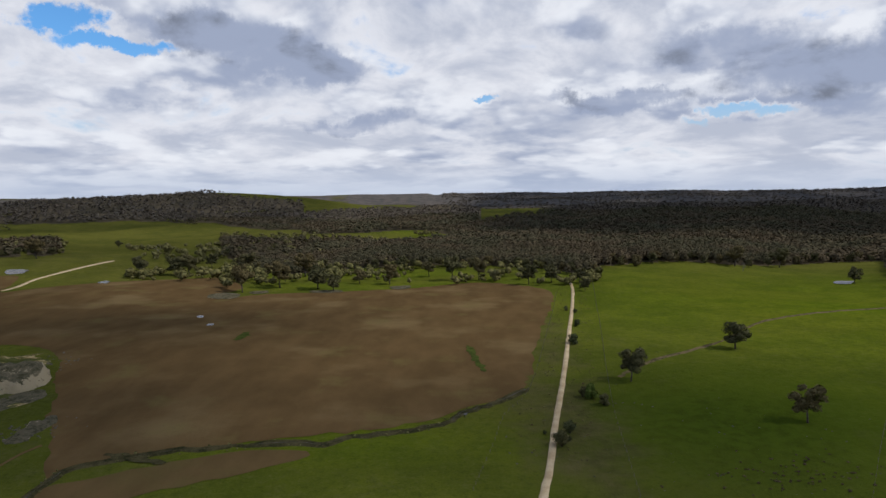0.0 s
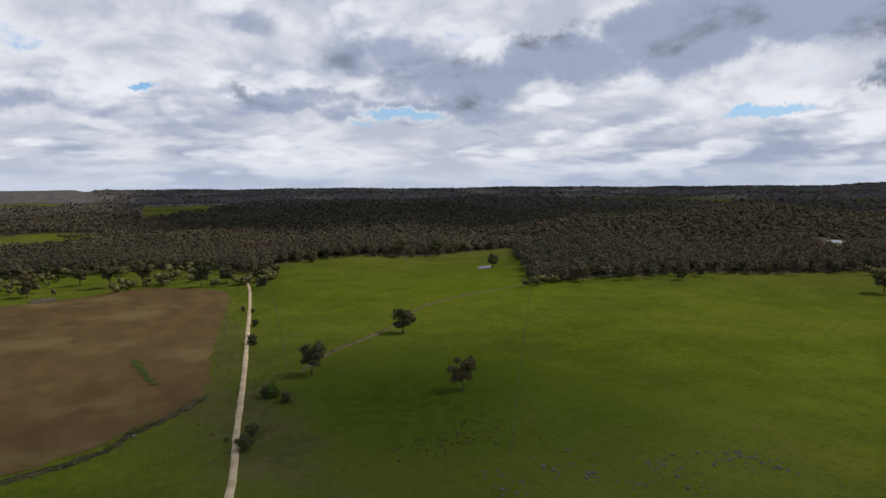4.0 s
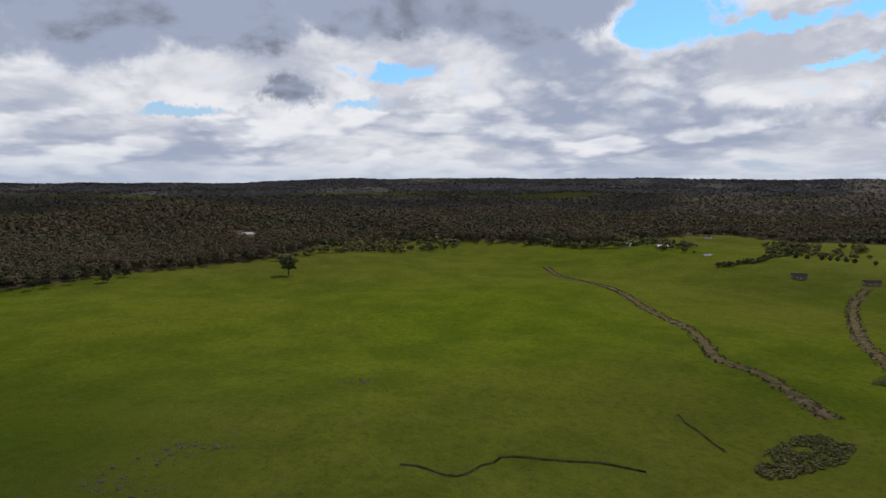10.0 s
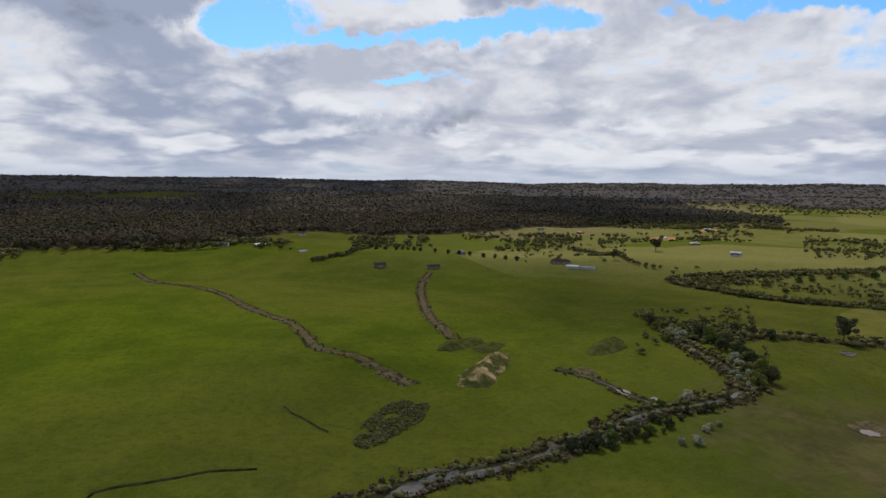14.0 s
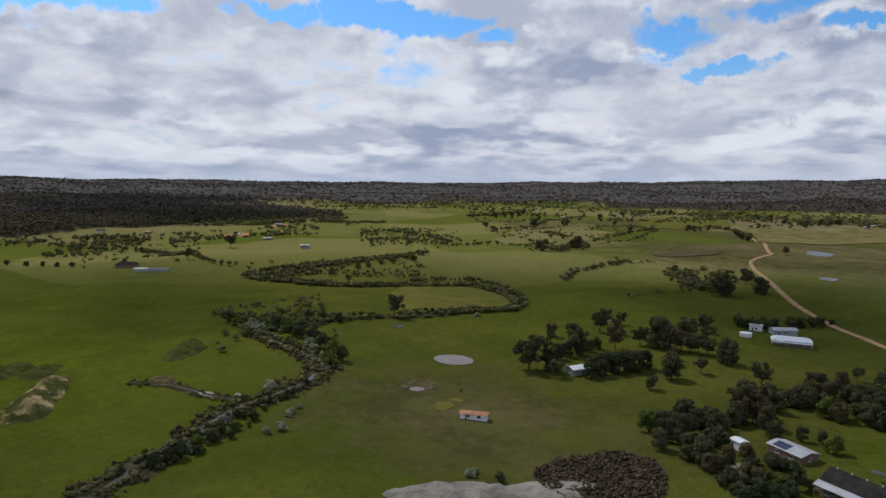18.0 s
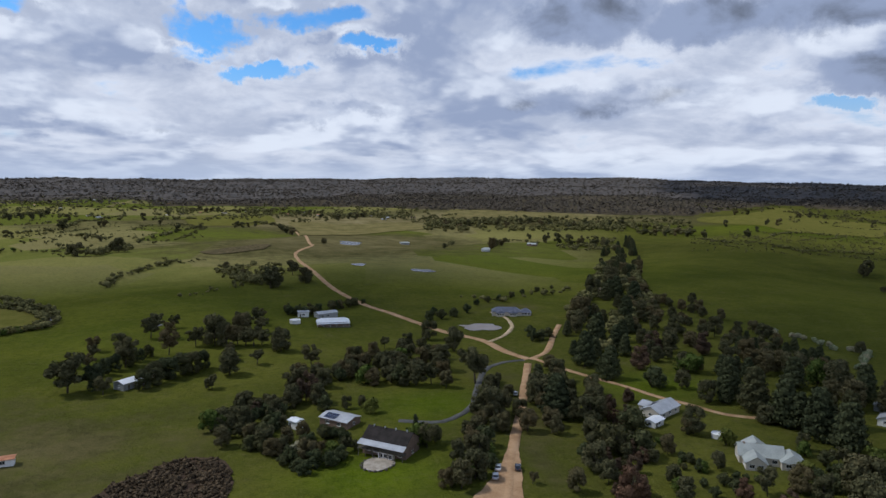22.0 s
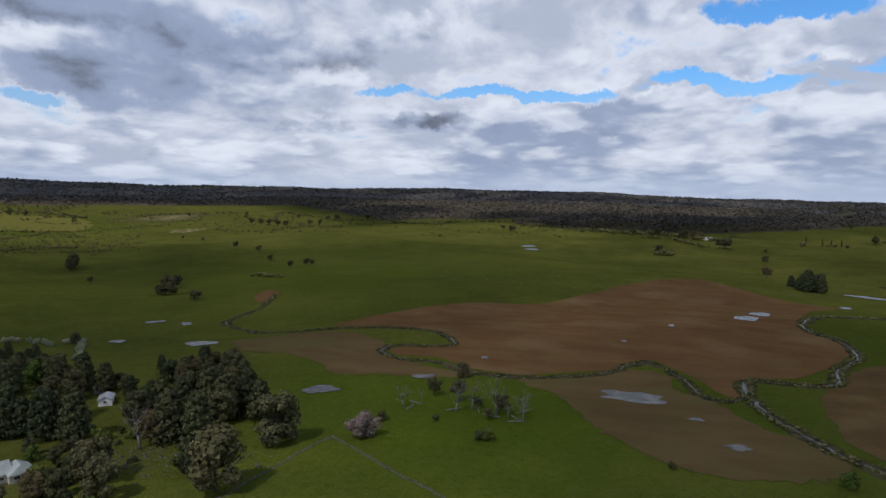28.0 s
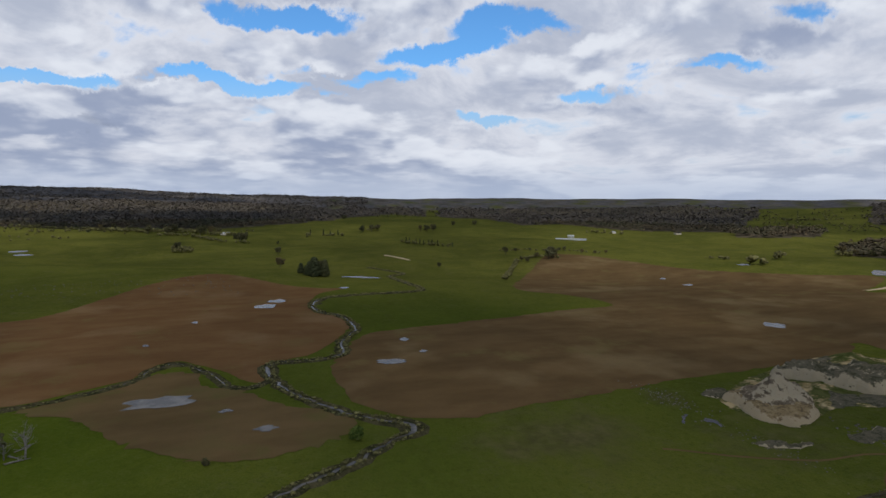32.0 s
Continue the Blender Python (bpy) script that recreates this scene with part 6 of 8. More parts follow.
def crowns(name, x, y, radius, tall, material, level, seed, tufts=1):
    """Joined tree crowns at x, y: each of one or more uneven tufts that stand on the land."""
    rng = np.random.RandomState(seed)
    v, f = LUMPS[level]
    x, y, radius, tall = [np.repeat(np.asarray(q, float), tufts) for q in (x, y, radius, tall)]
    n = len(x)
    shrink = 1.0 if tufts == 1 else 0.66
    jitter = 1 + rng.uniform(-0.32, 0.32, (n, len(v), 1))
    size = shrink * np.column_stack([radius * rng.uniform(0.8, 1.25, n), radius * rng.uniform(0.8, 1.25, n), tall * 0.42 * rng.uniform(0.75, 1.15, n)])
    turn = rng.uniform(0, math.tau, n)
    c, s = np.cos(turn)[:, None], np.sin(turn)[:, None]
    co = v[None] * jitter
    co = np.stack([co[..., 0] * c - co[..., 1] * s, co[..., 0] * s + co[..., 1] * c, co[..., 2]], -1) * size[:, None]
    drift = rng.normal(0, 0.42, (n, 2)) * radius[:, None] if tufts > 1 else np.zeros((n, 2))
    rise = rng.uniform(0.38, 0.74, n) if tufts > 1 else np.full(n, 0.56)
    co[..., 0] += (x + drift[:, 0])[:, None]
    co[..., 1] += (y + drift[:, 1])[:, None]
    co[..., 2] += (height(x, y) + tall * rise)[:, None]
    faces = (f[None] + (np.arange(n) * len(v))[:, None, None]).reshape(-1, 3)
    k = 9
    middle = co.mean(1, keepdims=True)
    d = rng.normal(0, 1, (n, k, 3))
    d /= np.linalg.norm(d, axis=2)[..., None]
    tip = middle + d * size[:, None] * rng.uniform(0.75, 1.2, (n, k, 1))
    u = np.cross(d, rng.normal(0, 1, d.shape))
    u /= np.maximum(np.linalg.norm(u, axis=2), 1e-6)[..., None]
    s = size.mean(1)[:, None, None] * rng.uniform(0.28, 0.55, (n, k, 1))
    w = np.cross(d, u) + d * rng.uniform(-0.6, 0.6, (n, k, 1))
    spray = np.stack([tip - u * s - w * s * 0.5, tip + u * s - w * s * 0.5, tip + w * s], 2).reshape(-1, 3)
    co = middle + (co - middle) * 0.86
    faces = np.concatenate([faces, n * len(v) + np.arange(len(spray)).reshape(-1, 3)])
    return big_mesh(name, np.concatenate([co.reshape(-1, 3), spray]), faces, material)


def canopy(name, x, y, radius, tall, material, count, seed, leaf=0.42):
    """Joined tree crowns of loose leaf sprays: small tilted faces over uneven domes."""
    rng = np.random.RandomState(seed)
    n = len(x)
    d = rng.normal(0, 1, (n, count, 3))
    d[..., 2] = np.abs(d[..., 2]) * 1.1 - 0.25
    d /= np.linalg.norm(d, axis=2)[..., None]
    lean = rng.normal(0, 0.22, (n, 1, 3))
    size = np.column_stack([radius * rng.uniform(0.8, 1.2, n), radius * rng.uniform(0.8, 1.2, n), tall * rng.uniform(0.36, 0.5, n)])[:, None]
    centre = (d * rng.uniform(0.55, 1.1, (n, count, 1)) + lean) * size
    d = d + np.array([0, 0, 0.75])
    d /= np.linalg.norm(d, axis=2)[..., None]
    u = np.cross(d, rng.normal(0, 1, d.shape))
    u /= np.maximum(np.linalg.norm(u, axis=2), 1e-6)[..., None]
    w = np.cross(d, u) + d * rng.uniform(-0.35, 0.35, (n, count, 1))
    s = leaf * radius[:, None, None] * rng.uniform(0.6, 1.3, (n, count, 1))
    tri = np.stack([centre - u * s - w * s * 0.5, centre + u * s - w * s * 0.5, centre + w * s], 2)
    tri += np.column_stack([x, y, height(x, y) + tall * 0.55])[:, None, None]
    co = tri.reshape(-1, 3)
    return big_mesh(name, co, np.arange(len(co)).reshape(-1, 3), material)


def build_woods():
    rng = np.random.RandomState(5)
    picks = []
    for zone in WOODS:
        z = np.array(zone, float)
        if z[0, 0] > 300 and z[-1, 0] < 0:
            z[:, 0] = np.where(z[:, 0] < 0, z[:, 0] + 360, z[:, 0])
        r = float(z[:, 1].min())
        while r < z[:, 2].max():
            gap = max(6.4, r * 0.0086)
            step = math.degrees(gap / r)
            az = np.arange(z[0, 0], z[-1, 0], step) + rng.uniform(-0.45, 0.45) * step
            az = az + rng.uniform(-0.4, 0.4, len(az)) * step
            rr = r + rng.uniform(-0.5, 0.5, len(az)) * gap
            near, far = np.interp(az, z[:, 0], z[:, 1]), np.interp(az, z[:, 0], z[:, 2])
            near = near + 14 * np.sin(az * 5.1) + 9 * np.sin(az * 13.7)
            clearing = (np.abs(az - 59.8) < 1.1) & (rr > 860) & (rr < 950)
            keep = (rr >= near) & (rr <= far) & (rng.rand(len(az)) > 0.08) & ~clearing
            picks.append(np.column_stack([az[keep], rr[keep], np.full(keep.sum(), gap)]))
            r += gap * 0.95
    p = np.concatenate(picks)
    x, y = p[:, 1] * np.sin(np.radians(p[:, 0])), p[:, 1] * np.cos(np.radians(p[:, 0]))
    tall = rng.uniform(9, 15, len(p)) * (1 + 0.15 * np.sin(x / 60) * np.sin(y / 80))
    wide = np.minimum(p[:, 2] * rng.uniform(0.52, 0.8, len(p)), rng.uniform(4.5, 6.8, len(p)))
    close = p[:, 1] < 930
    middle = ~close & (p[:, 1] < 1900)
    for name, keep, count, leaf, paint in (("woodland_near", close, 80, 0.23, LEAF_FOREST), ("woodland_middle", middle, 28, 0.38, LEAF_FOREST), ("woodland_far", ~close & ~middle, 12, 0.6, LEAF_FOREST_HAZED)):
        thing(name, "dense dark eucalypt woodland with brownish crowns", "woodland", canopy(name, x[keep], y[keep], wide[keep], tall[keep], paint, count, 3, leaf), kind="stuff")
    # the ranges behind, wooded to the skyline
    a, q = rng.uniform(0, 285, 60000), np.sqrt(rng.uniform(2750.0 ** 2, 4380.0 ** 2, 60000))
    rx, ry = q * np.sin(np.radians(a)), q * np.cos(np.radians(a))
    keep = np.sin(rx / 210 + 1) * np.sin(ry / 260) + 0.5 * np.sin(rx / 83 - ry / 97) > rng.uniform(-2.2, -0.5, len(a))
    thing("woodland_ranges", "dark wooded ranges on the skyline", "woodland", canopy("woodland_ranges", rx[keep], ry[keep], rng.uniform(4, 7.5, keep.sum()), rng.uniform(8, 13, keep.sum()), LEAF_FOREST_HAZED, 9, 8, 0.65), kind="stuff")


build_woods()


def build_rows():
    for k, (tall, line) in enumerate(ROWS):
        rng = np.random.RandomState(100 + k)
        far = np.hypot(*line[0])
        gap = max(2.6, tall * 0.55, far * 0.004)
        c = curve_through(line, False, gap, gap * 0.5, k)
        c = c[rng.rand(len(c)) > 0.22]
        if not len(c):
            continue
        c = np.concatenate([c, c[rng.rand(len(c)) > 0.5] + rng.normal(0, gap * 0.7, 2)])
        h = tall * rng.uniform(0.55, 1.1, len(c))
        w = np.clip(h * rng.uniform(0.32, 0.55, len(c)), 1.0, 9)
        name = "tree_row" if tall > 6 else "hedgerow"
        thing(name, "uneven row of dark trees between paddocks" if tall > 6 else "scrubby hedge line between paddocks", "tree row", crowns(name, c[:, 0], c[:, 1], w, h, LEAF_ROW, 1, k, 4 if far < 1200 else 3), kind="stuff")


build_rows()


# ---- single trees: a tapered trunk with limbs, and a crown of leaf sprays ----
def limbs(bm, rng, tall, trunk_r, count, spread, start=0.3, twigs=0):
    """A leaning trunk and forking limbs. Returns the limb ends."""
    top = Vector((rng.normal(0, 0.04) * tall, rng.normal(0, 0.04) * tall, tall * 0.62))
    tube(bm, (0, 0, -0.3), top * 0.5, trunk_r, trunk_r * 0.75, 7)
    tube(bm, top * 0.5, top, trunk_r * 0.75, trunk_r * 0.4, 6)
    ends = [top]
    for i in range(count):
        a = i * 2.4 + rng.uniform(-0.4, 0.4)
        base = top * rng.uniform(start / 0.62, 1.0)
        reach = spread * tall * rng.uniform(0.6, 1.0)
        mid = base + Vector((math.cos(a) * reach * 0.5, math.sin(a) * reach * 0.5, reach * 0.35))
        end = base + Vector((math.cos(a) * reach, math.sin(a) * reach, tall * rng.uniform(0.12, 0.34)))
        tube(bm, base, mid, trunk_r * 0.42, trunk_r * 0.28, 5)
        tube(bm, mid, end, trunk_r * 0.28, trunk_r * 0.10, 5)
        ends.append(end)
        for _ in range(twigs):
            tip = end + Vector((rng.normal(0, 1), rng.normal(0, 1), rng.uniform(0.1, 1.2))) * tall * 0.10
            tube(bm, mid.lerp(end, rng.uniform(0.3, 1)), tip, trunk_r * 0.13, trunk_r * 0.05, 3)
    return ends


def sprays(rng, lobes, per, leaf):
    """Small leaf faces over the surface of the lobes (centre, radii), with a few inside."""
    verts, faces = [], []
    for (cx, cy, cz), (rx, ry, rz) in lobes:
        d = rng.normal(0, 1, (per, 3))
        d /= np.linalg.norm(d, axis=1)[:, None]
        c = d * np.array([rx, ry, rz]) * rng.uniform(0.55, 1.08, (per, 1)) + np.array([cx, cy, cz])
        u = np.cross(d, rng.normal(0, 1, (per, 3)))
        u /= np.maximum(np.linalg.norm(u, axis=1), 1e-6)[:, None]
        w = np.cross(d, u) + d * rng.uniform(-0.7, 0.7, (per, 1))
        s = leaf * rng.uniform(0.6, 1.3, (per, 1))
        leaf_tri = np.stack([c - u * s - w * s * 0.4, c + u * s - w * s * 0.4, c + w * s * 0.9], 1)
        verts.append(leaf_tri.reshape(-1, 3))
    v = np.concatenate(verts)
    return v, np.arange(len(v)).reshape(-1, 3)


def tree_kind(name, label, category, leaf_material, bark, shape, seed, per=60, leaf=0.42, lobes=16, twigs=0):
    """A model tree one unit of ten metres tall, kept at the origin of its kind."""
    rng = np.random.RandomState(seed)
    tall = 10.0
    tree = thing(name, label, category)
    bm = bmesh.new()
    places = []
    if shape == "gum":
        ends = limbs(bm, rng, tall, 0.26, 8, 0.30, 0.22)
        for e in ends:
            for k in range(3):
                r = rng.uniform(0.9, 1.7)
                s = rng.uniform(0.55, 1.05)
                places.append(((e.x * s + rng.normal(0, 0.7), e.y * s + rng.normal(0, 0.7), min(max(e.z + rng.normal(0, 1.3), 3.2), tall - r * 0.7)), (r, r, r * 0.8)))
    elif shape == "round":
        limbs(bm, rng, tall, 0.24, 5, 0.22, 0.15)
        for i in range(lobes):
            z = rng.uniform(0.14, 0.86) * tall
            out = 3.1 * math.sqrt(max(0.05, 1 - ((z / tall - 0.42) / 0.55) ** 2))
            a, r = rng.uniform(0, math.tau), rng.uniform(1.2, 2.0)
            places.append(((math.cos(a) * out * 0.75, math.sin(a) * out * 0.75, z), (r, r, r * 0.85)))
    elif shape == "pine":
        tube(bm, (0, 0, -0.3), (0, 0, tall * 0.93), 0.30, 0.06, 7)
        for i in range(lobes):
            z = (0.12 + 0.82 * i / lobes) * tall
            out = 2.5 * (1 - z / tall) ** 0.6
            a = i * 2.4
            r = 0.75 + 1.15 * (1 - z / tall)
            places.append(((math.cos(a) * out * 0.8, math.sin(a) * out * 0.8, z), (r * 1.15, r * 1.15, r * 0.75)))
    elif shape == "column":
        tube(bm, (0, 0, -0.3), (0, 0, tall * 0.9), 0.2, 0.05, 6)
        for i in range(lobes):
            z = (0.08 + 0.86 * i / lobes) * tall
            r = 1.05 * (1 - (z / tall) ** 3) + 0.15
            places.append(((rng.normal(0, 0.2), rng.normal(0, 0.2), z), (r, r, r * 1.1)))
    elif shape == "shrub":
        for i in range(5):
            a = i * 1.26
            tube(bm, (0, 0, -0.2), (math.cos(a) * 2.2, math.sin(a) * 2.2, 5), 0.2, 0.06, 5)
        for i in range(lobes):
            a, out = rng.uniform(0, math.tau), rng.uniform(0, 4.0)
            r = rng.uniform(1.6, 2.6)
            places.append(((math.cos(a) * out, math.sin(a) * out, rng.uniform(1.6, 7.6 - out * 0.5)), (r, r, r * 0.9)))
    elif shape == "dead":
        limbs(bm, rng, tall, 0.30, 9, 0.30, 0.2, 5)
    part("trunk", baked("trunk", bm, bark, True), tree)
    if places:
        v, f = sprays(rng, places, per, leaf)
        part("crown", big_mesh("crown", v, f, leaf_material), tree)
    return tree


class Kind:
    """A kind of tree: the first spot takes the model itself, the others copies of it."""

    def __init__(self, *models):
        self.models, self.used, self.rng = models, [False] * len(models), np.random.RandomState(len(models))

    def plant(self, x, y, tall, label="", group=""):
        i = self.rng.randint(len(self.models))
        m = pose(x, y, ground_at(x, y), 0, 0, self.rng.uniform(0, 360)) @ Matrix.Diagonal((tall / 10 * self.rng.uniform(0.9, 1.15), tall / 10 * self.rng.uniform(0.9, 1.15), tall / 10, 1))
        if self.used[i]:
            ob = copy_thing(self.models[i], m @ Matrix.Diagonal([1 / s for s in self.models[i].scale] + [1]))
        else:
            ob, self.used[i] = self.models[i], True
            ob.matrix_basis = m
        return tagged(ob, label, group=group)


GUM = Kind(*[tree_kind("gum_tree", "dark grey-green gum tree with an open crown", "tree", LEAF_GUM, BARK_DARK, "gum", s, 125, 0.33) for s in (1, 2, 3)])
ROUND = Kind(*[tree_kind("broad_tree", "dense dark green rounded tree", "tree", LEAF_GUM, BARK_DARK, "round", s, 180, 0.32, 22) for s in (4, 5, 6)])
GROVE = Kind(*[tree_kind("evergreen_tree", "dark evergreen garden tree with a dense uneven crown", "tree", LEAF_GUM, BARK_DARK, "round", s, 180, 0.32, 22) for s in (24, 25, 26)])
HEDGE = Kind(tree_kind("hedge_tree", "dense trimmed dark hedge tree", "tree", LEAF_DARK, BARK_DARK, "round", 27, 200, 0.3, 22))
PINE = Kind(*[tree_kind("cypress_tree", "tall dark cypress pine with layered boughs", "tree", LEAF_DARK, BARK_DARK, "pine", s, 150, 0.33, 26) for s in (7, 8)])
COLUMN = Kind(tree_kind("column_cypress", "slim dark columnar cypress", "tree", LEAF_DARK, BARK_DARK, "column", 9, 120, 0.24, 18))
SHRUB = Kind(*[tree_kind("shrub", "dense dark green shrub", "shrub", LEAF_SHRUB, BARK_DARK, "shrub", s, 130, 0.48, 14) for s in (10, 11)])
FRESH = Kind(*[tree_kind("leafy_shrub", "fresh green leafy shrub", "shrub", LEAF_GREEN, BARK_DARK, "shrub", s, 130, 0.48, 14) for s in (12, 13)])
BROWN = Kind(tree_kind("bronze_tree", "small tree with bronze-brown leaves", "tree", LEAF_BROWN, BARK_DARK, "round", 14, 170, 0.32, 20))
BLOSSOM_KIND = Kind(*[tree_kind("hawthorn", "hawthorn shrub covered in whitish blossom", "shrub", LEAF_BLOSSOM, BARK_DARK, "shrub", s, 130, 0.48, 14) for s in (15, 16)])
DEAD_KIND = Kind(*[tree_kind("dead_tree", "bleached dead tree with bare limbs", "tree", None, BARK_PALE, "dead", s) for s in (17, 18)])
TWIGGY = Kind(tree_kind("bare_shrub", "leafless rounded shrub of pinkish-grey twigs", "shrub", TWIG_PINK, BARK_PALE, "shrub", 19, 220, 0.34, 16))

for x, y, h in GUMS:
    GUM.plant(x, y, min(h, 25), group="paddock gums")
for x, y, h in GUMS_MID + GUMS_SOUTH:
    (GUM if (x + y) % 3 else ROUND).plant(x, y, min(h, 22), group="paddock gums")
for x, y, h in PINES_SOUTH + PINES_WEST:
    (PINE if (x * 7 + y) % 5 else ROUND).plant(x, y, min(h * 0.8, 19), group="cypress belt")
for x, y, h in [q for q in BIG_WEST if q[0] > -640]:
    ROUND.plant(x, y, min(h, 22))
for x, y, h in ((-247, -80, 9.5), (-237, -60, 8.5), (-251, -92, 8.0), (-242, -70, 5.0), (-231, -63, 4.5)):
    GUM.plant(x, y, h, "wind-bent dark pine among the dead trees", "pines among the dead trees")
for x, y, h in DEAD + DEAD_FAR:
    DEAD_KIND.plant(x, y, min(h, 16), group="dead trees")
for x, y, h in BLOSSOM:
    BLOSSOM_KIND.plant(x, y, min(h, 7), group="hawthorns along the creek")
for x, y, h in BUSHES_EAST + DARK_NORTH:
    (SHRUB if (x + y) % 4 else FRESH).plant(x, y, min(h, 9), group="creek shrubs")
for x, y, h in BARE:
    TWIGGY.plant(x, y, h)
for x, y, h in SHRUBS_WEST:
    (SHRUB if (x + y) % 3 else FRESH).plant(x, y, min(h, 7))
for x, y, h in GARDEN_SOUTH:
    pick = (x * 5 + y * 3) % 11
    (ROUND if pick < 5 else GUM if pick < 6 else FRESH if pick < 7 else BROWN if pick < 8 else SHRUB).plant(x, y, min(max(h, 3), 13), group="garden trees")
for x, y, h in HEDGE_BLOCK:
    HEDGE.plant(x, y, min(h * 0.9, 12), "dense trimmed dark hedge tree", "hedge round the sheds")
for x, y, h in HEDGE_WHITE:
    SHRUB.plant(x, y, min(max(h, 3), 8), group="roadside hedge")


KINDS = {"GUM": GUM, "ROUND": GROVE, "PINE": PINE, "SHRUB": SHRUB, "FRESH": FRESH, "BROWN": BROWN}


def pick_in(outline, count, seed):
    r = np.random.RandomState(seed)
    o = np.asarray(outline, float)
    q = r.uniform(o.min(0), o.max(0), (count * 12, 2))
    return q[inside(q[:, 0], q[:, 1], o)][:count]


ROADS = [curve_through(line, False, 3.0) for line in (TRAIL_SOUTH, ROAD_SOUTH, LANE_EAST, LANE_WEST, DRIVEWAY)]
KEEP_OFF = np.concatenate(ROADS)
BUILT = [(-8.5, -208, 15), (9.3, -236, 10), (25, -236, 5), (-126, -186, 15), (-115, -234, 12), (-107, -221, 6), (-195, -213, 9), (104, -296, 9), (-100, -438, 18), (20, -410, 14), (-5, -196, 10), (41, -415, 8)]
for k, (kind, count, low, high, outline) in enumerate(GROVES):
    r = np.random.RandomState(300 + k)
    for x, y in pick_in(outline, count, 400 + k):
        if np.hypot(KEEP_OFF[:, 0] - x, KEEP_OFF[:, 1] - y).min() < 5.0 or any(math.hypot(x - a, y - b) < c for a, b, c in BUILT):
            continue
        KINDS[kind].plant(x, y, r.uniform(low, high), group="groves about the gardens")

for k, (tall, count, corners) in enumerate(SCRUB):
    r = np.random.RandomState(500 + k)
    count = int(count * (1.7 if math.hypot(*corners[0]) > 700 else 1.0))
    q = pick_in(corners, count * 2, 600 + k)
    keep = np.sin(q[:, 0] / 31 + k) * np.sin(q[:, 1] / 27 - k) + 0.5 * np.sin(q[:, 0] / 11) > r.uniform(-0.9, 0.7, len(q))
    q = q[keep][:count]
    h = tall * r.uniform(0.45, 1.2, len(q)) * min(1.0, 0.8 + len(q) / 900)
    thing("far_trees" if tall > 6 else "scrub", "scattered dark trees over the far paddocks" if tall > 6 else "scattered dark shrubs over the rough pasture", "trees" if tall > 6 else "scrub", crowns("scrub", q[:, 0], q[:, 1], np.clip(h * r.uniform(0.35, 0.6, len(q)), 0.8, 7), h, LEAF_ROW, 1, k, 4 if math.hypot(*corners[0]) < 1200 else 3), kind="stuff")

# gum trees standing along the near edge of the woods
re_ = np.random.RandomState(77)
for zone in WOODS:
    z = np.array(zone, float)
    if z[0, 0] > 300 and z[-1, 0] < 0:
        z[:, 0] = np.where(z[:, 0] < 0, z[:, 0] + 360, z[:, 0])
    az = z[0, 0]
    while az < z[-1, 0]:
        near = float(np.interp(az, z[:, 0], z[:, 1]))
        if near < 1050:
            d = near + 14 * math.sin(az * 5.1) + 9 * math.sin(az * 13.7) + re_.uniform(-16, 6)
            (GUM if re_.rand() < 0.7 else ROUND).plant(d * math.sin(radians(az)), d * math.cos(radians(az)), re_.uniform(8, 14), group="gums at the edge of the woods")
        az += math.degrees(re_.uniform(8, 22) / near)

# ---- trees standing singly about the western pasture ----
for x, y, h in GROVE_W_PINES:
    PINE.plant(x, y, min(h, 22), "big dark windbreak pine on the far pasture", "windbreak round the far house")
for x, y, h in POPLARS_W:
    COLUMN.plant(x, y, min(max(h, 7), 14), group="row of far cypresses")
for x, y, h in GUMS_W + GUMS_W28 + GUMS_WS:
    GUM.plant(x, y, min(max(h, 6), 18), group="far paddock gums")

PADDOCK = Kind(*[tree_kind("paddock_tree", "dark round-headed tree on the southern paddocks", "tree", LEAF_GUM, BARK_DARK, "round", s, 150, 0.33, 20) for s in (34, 35)])
for x, y, h in TREES_S_EAST + TREES_S_WEST:
    PADDOCK.plant(x, y, h, group="southern paddock trees")
for k, (line, tall) in enumerate(((ROW_S_A, 5), (ROW_S_B, 6), (ROW_S_C, 6), (ROW_S_D, 5), (ROW_S_E, 6), (ROW_S_F, 3), (ROW_S_G, 5), (ROW_S_H, 4), (ROW_S_I, 5))):
    r = np.random.RandomState(800 + k)
    c = curve_through(line, False, 4.5, 0.4, k)
    c = c[r.rand(len(c)) < 0.75]
    c = c + r.normal(0, 2.2, c.shape)
    h = tall * r.uniform(0.4, 1.25, len(c))
    thing("hedgerow", "ragged dark hedgerow between southern paddocks", "hedgerow", crowns("hedgerow", c[:, 0], c[:, 1], h * r.uniform(0.45, 0.75, len(c)), h, LEAF_ROW, 1, 90 + k), kind="stuff")
r = np.random.RandomState(850)
for k, (x, y) in enumerate(HOUSES_S):
    q = np.column_stack([r.normal(x, 45, 16), r.normal(y, 40, 16)])
    h = r.uniform(5, 13, 16)
    thing("village_trees", "dark trees about the far village houses", "trees", crowns("village_trees", q[:, 0], q[:, 1], h * r.uniform(0.35, 0.5, 16), h, LEAF_ROW, 1, 70 + k), kind="stuff")

for x, y, h in WILLOWS:
    FRESH.plant(x, y, h * 1.15, "fresh green willow scrub along the creek", "creek willows")
for x, y, h in HAWS:
    BLOSSOM_KIND.plant(x, y, h, group="hawthorns along the creek")

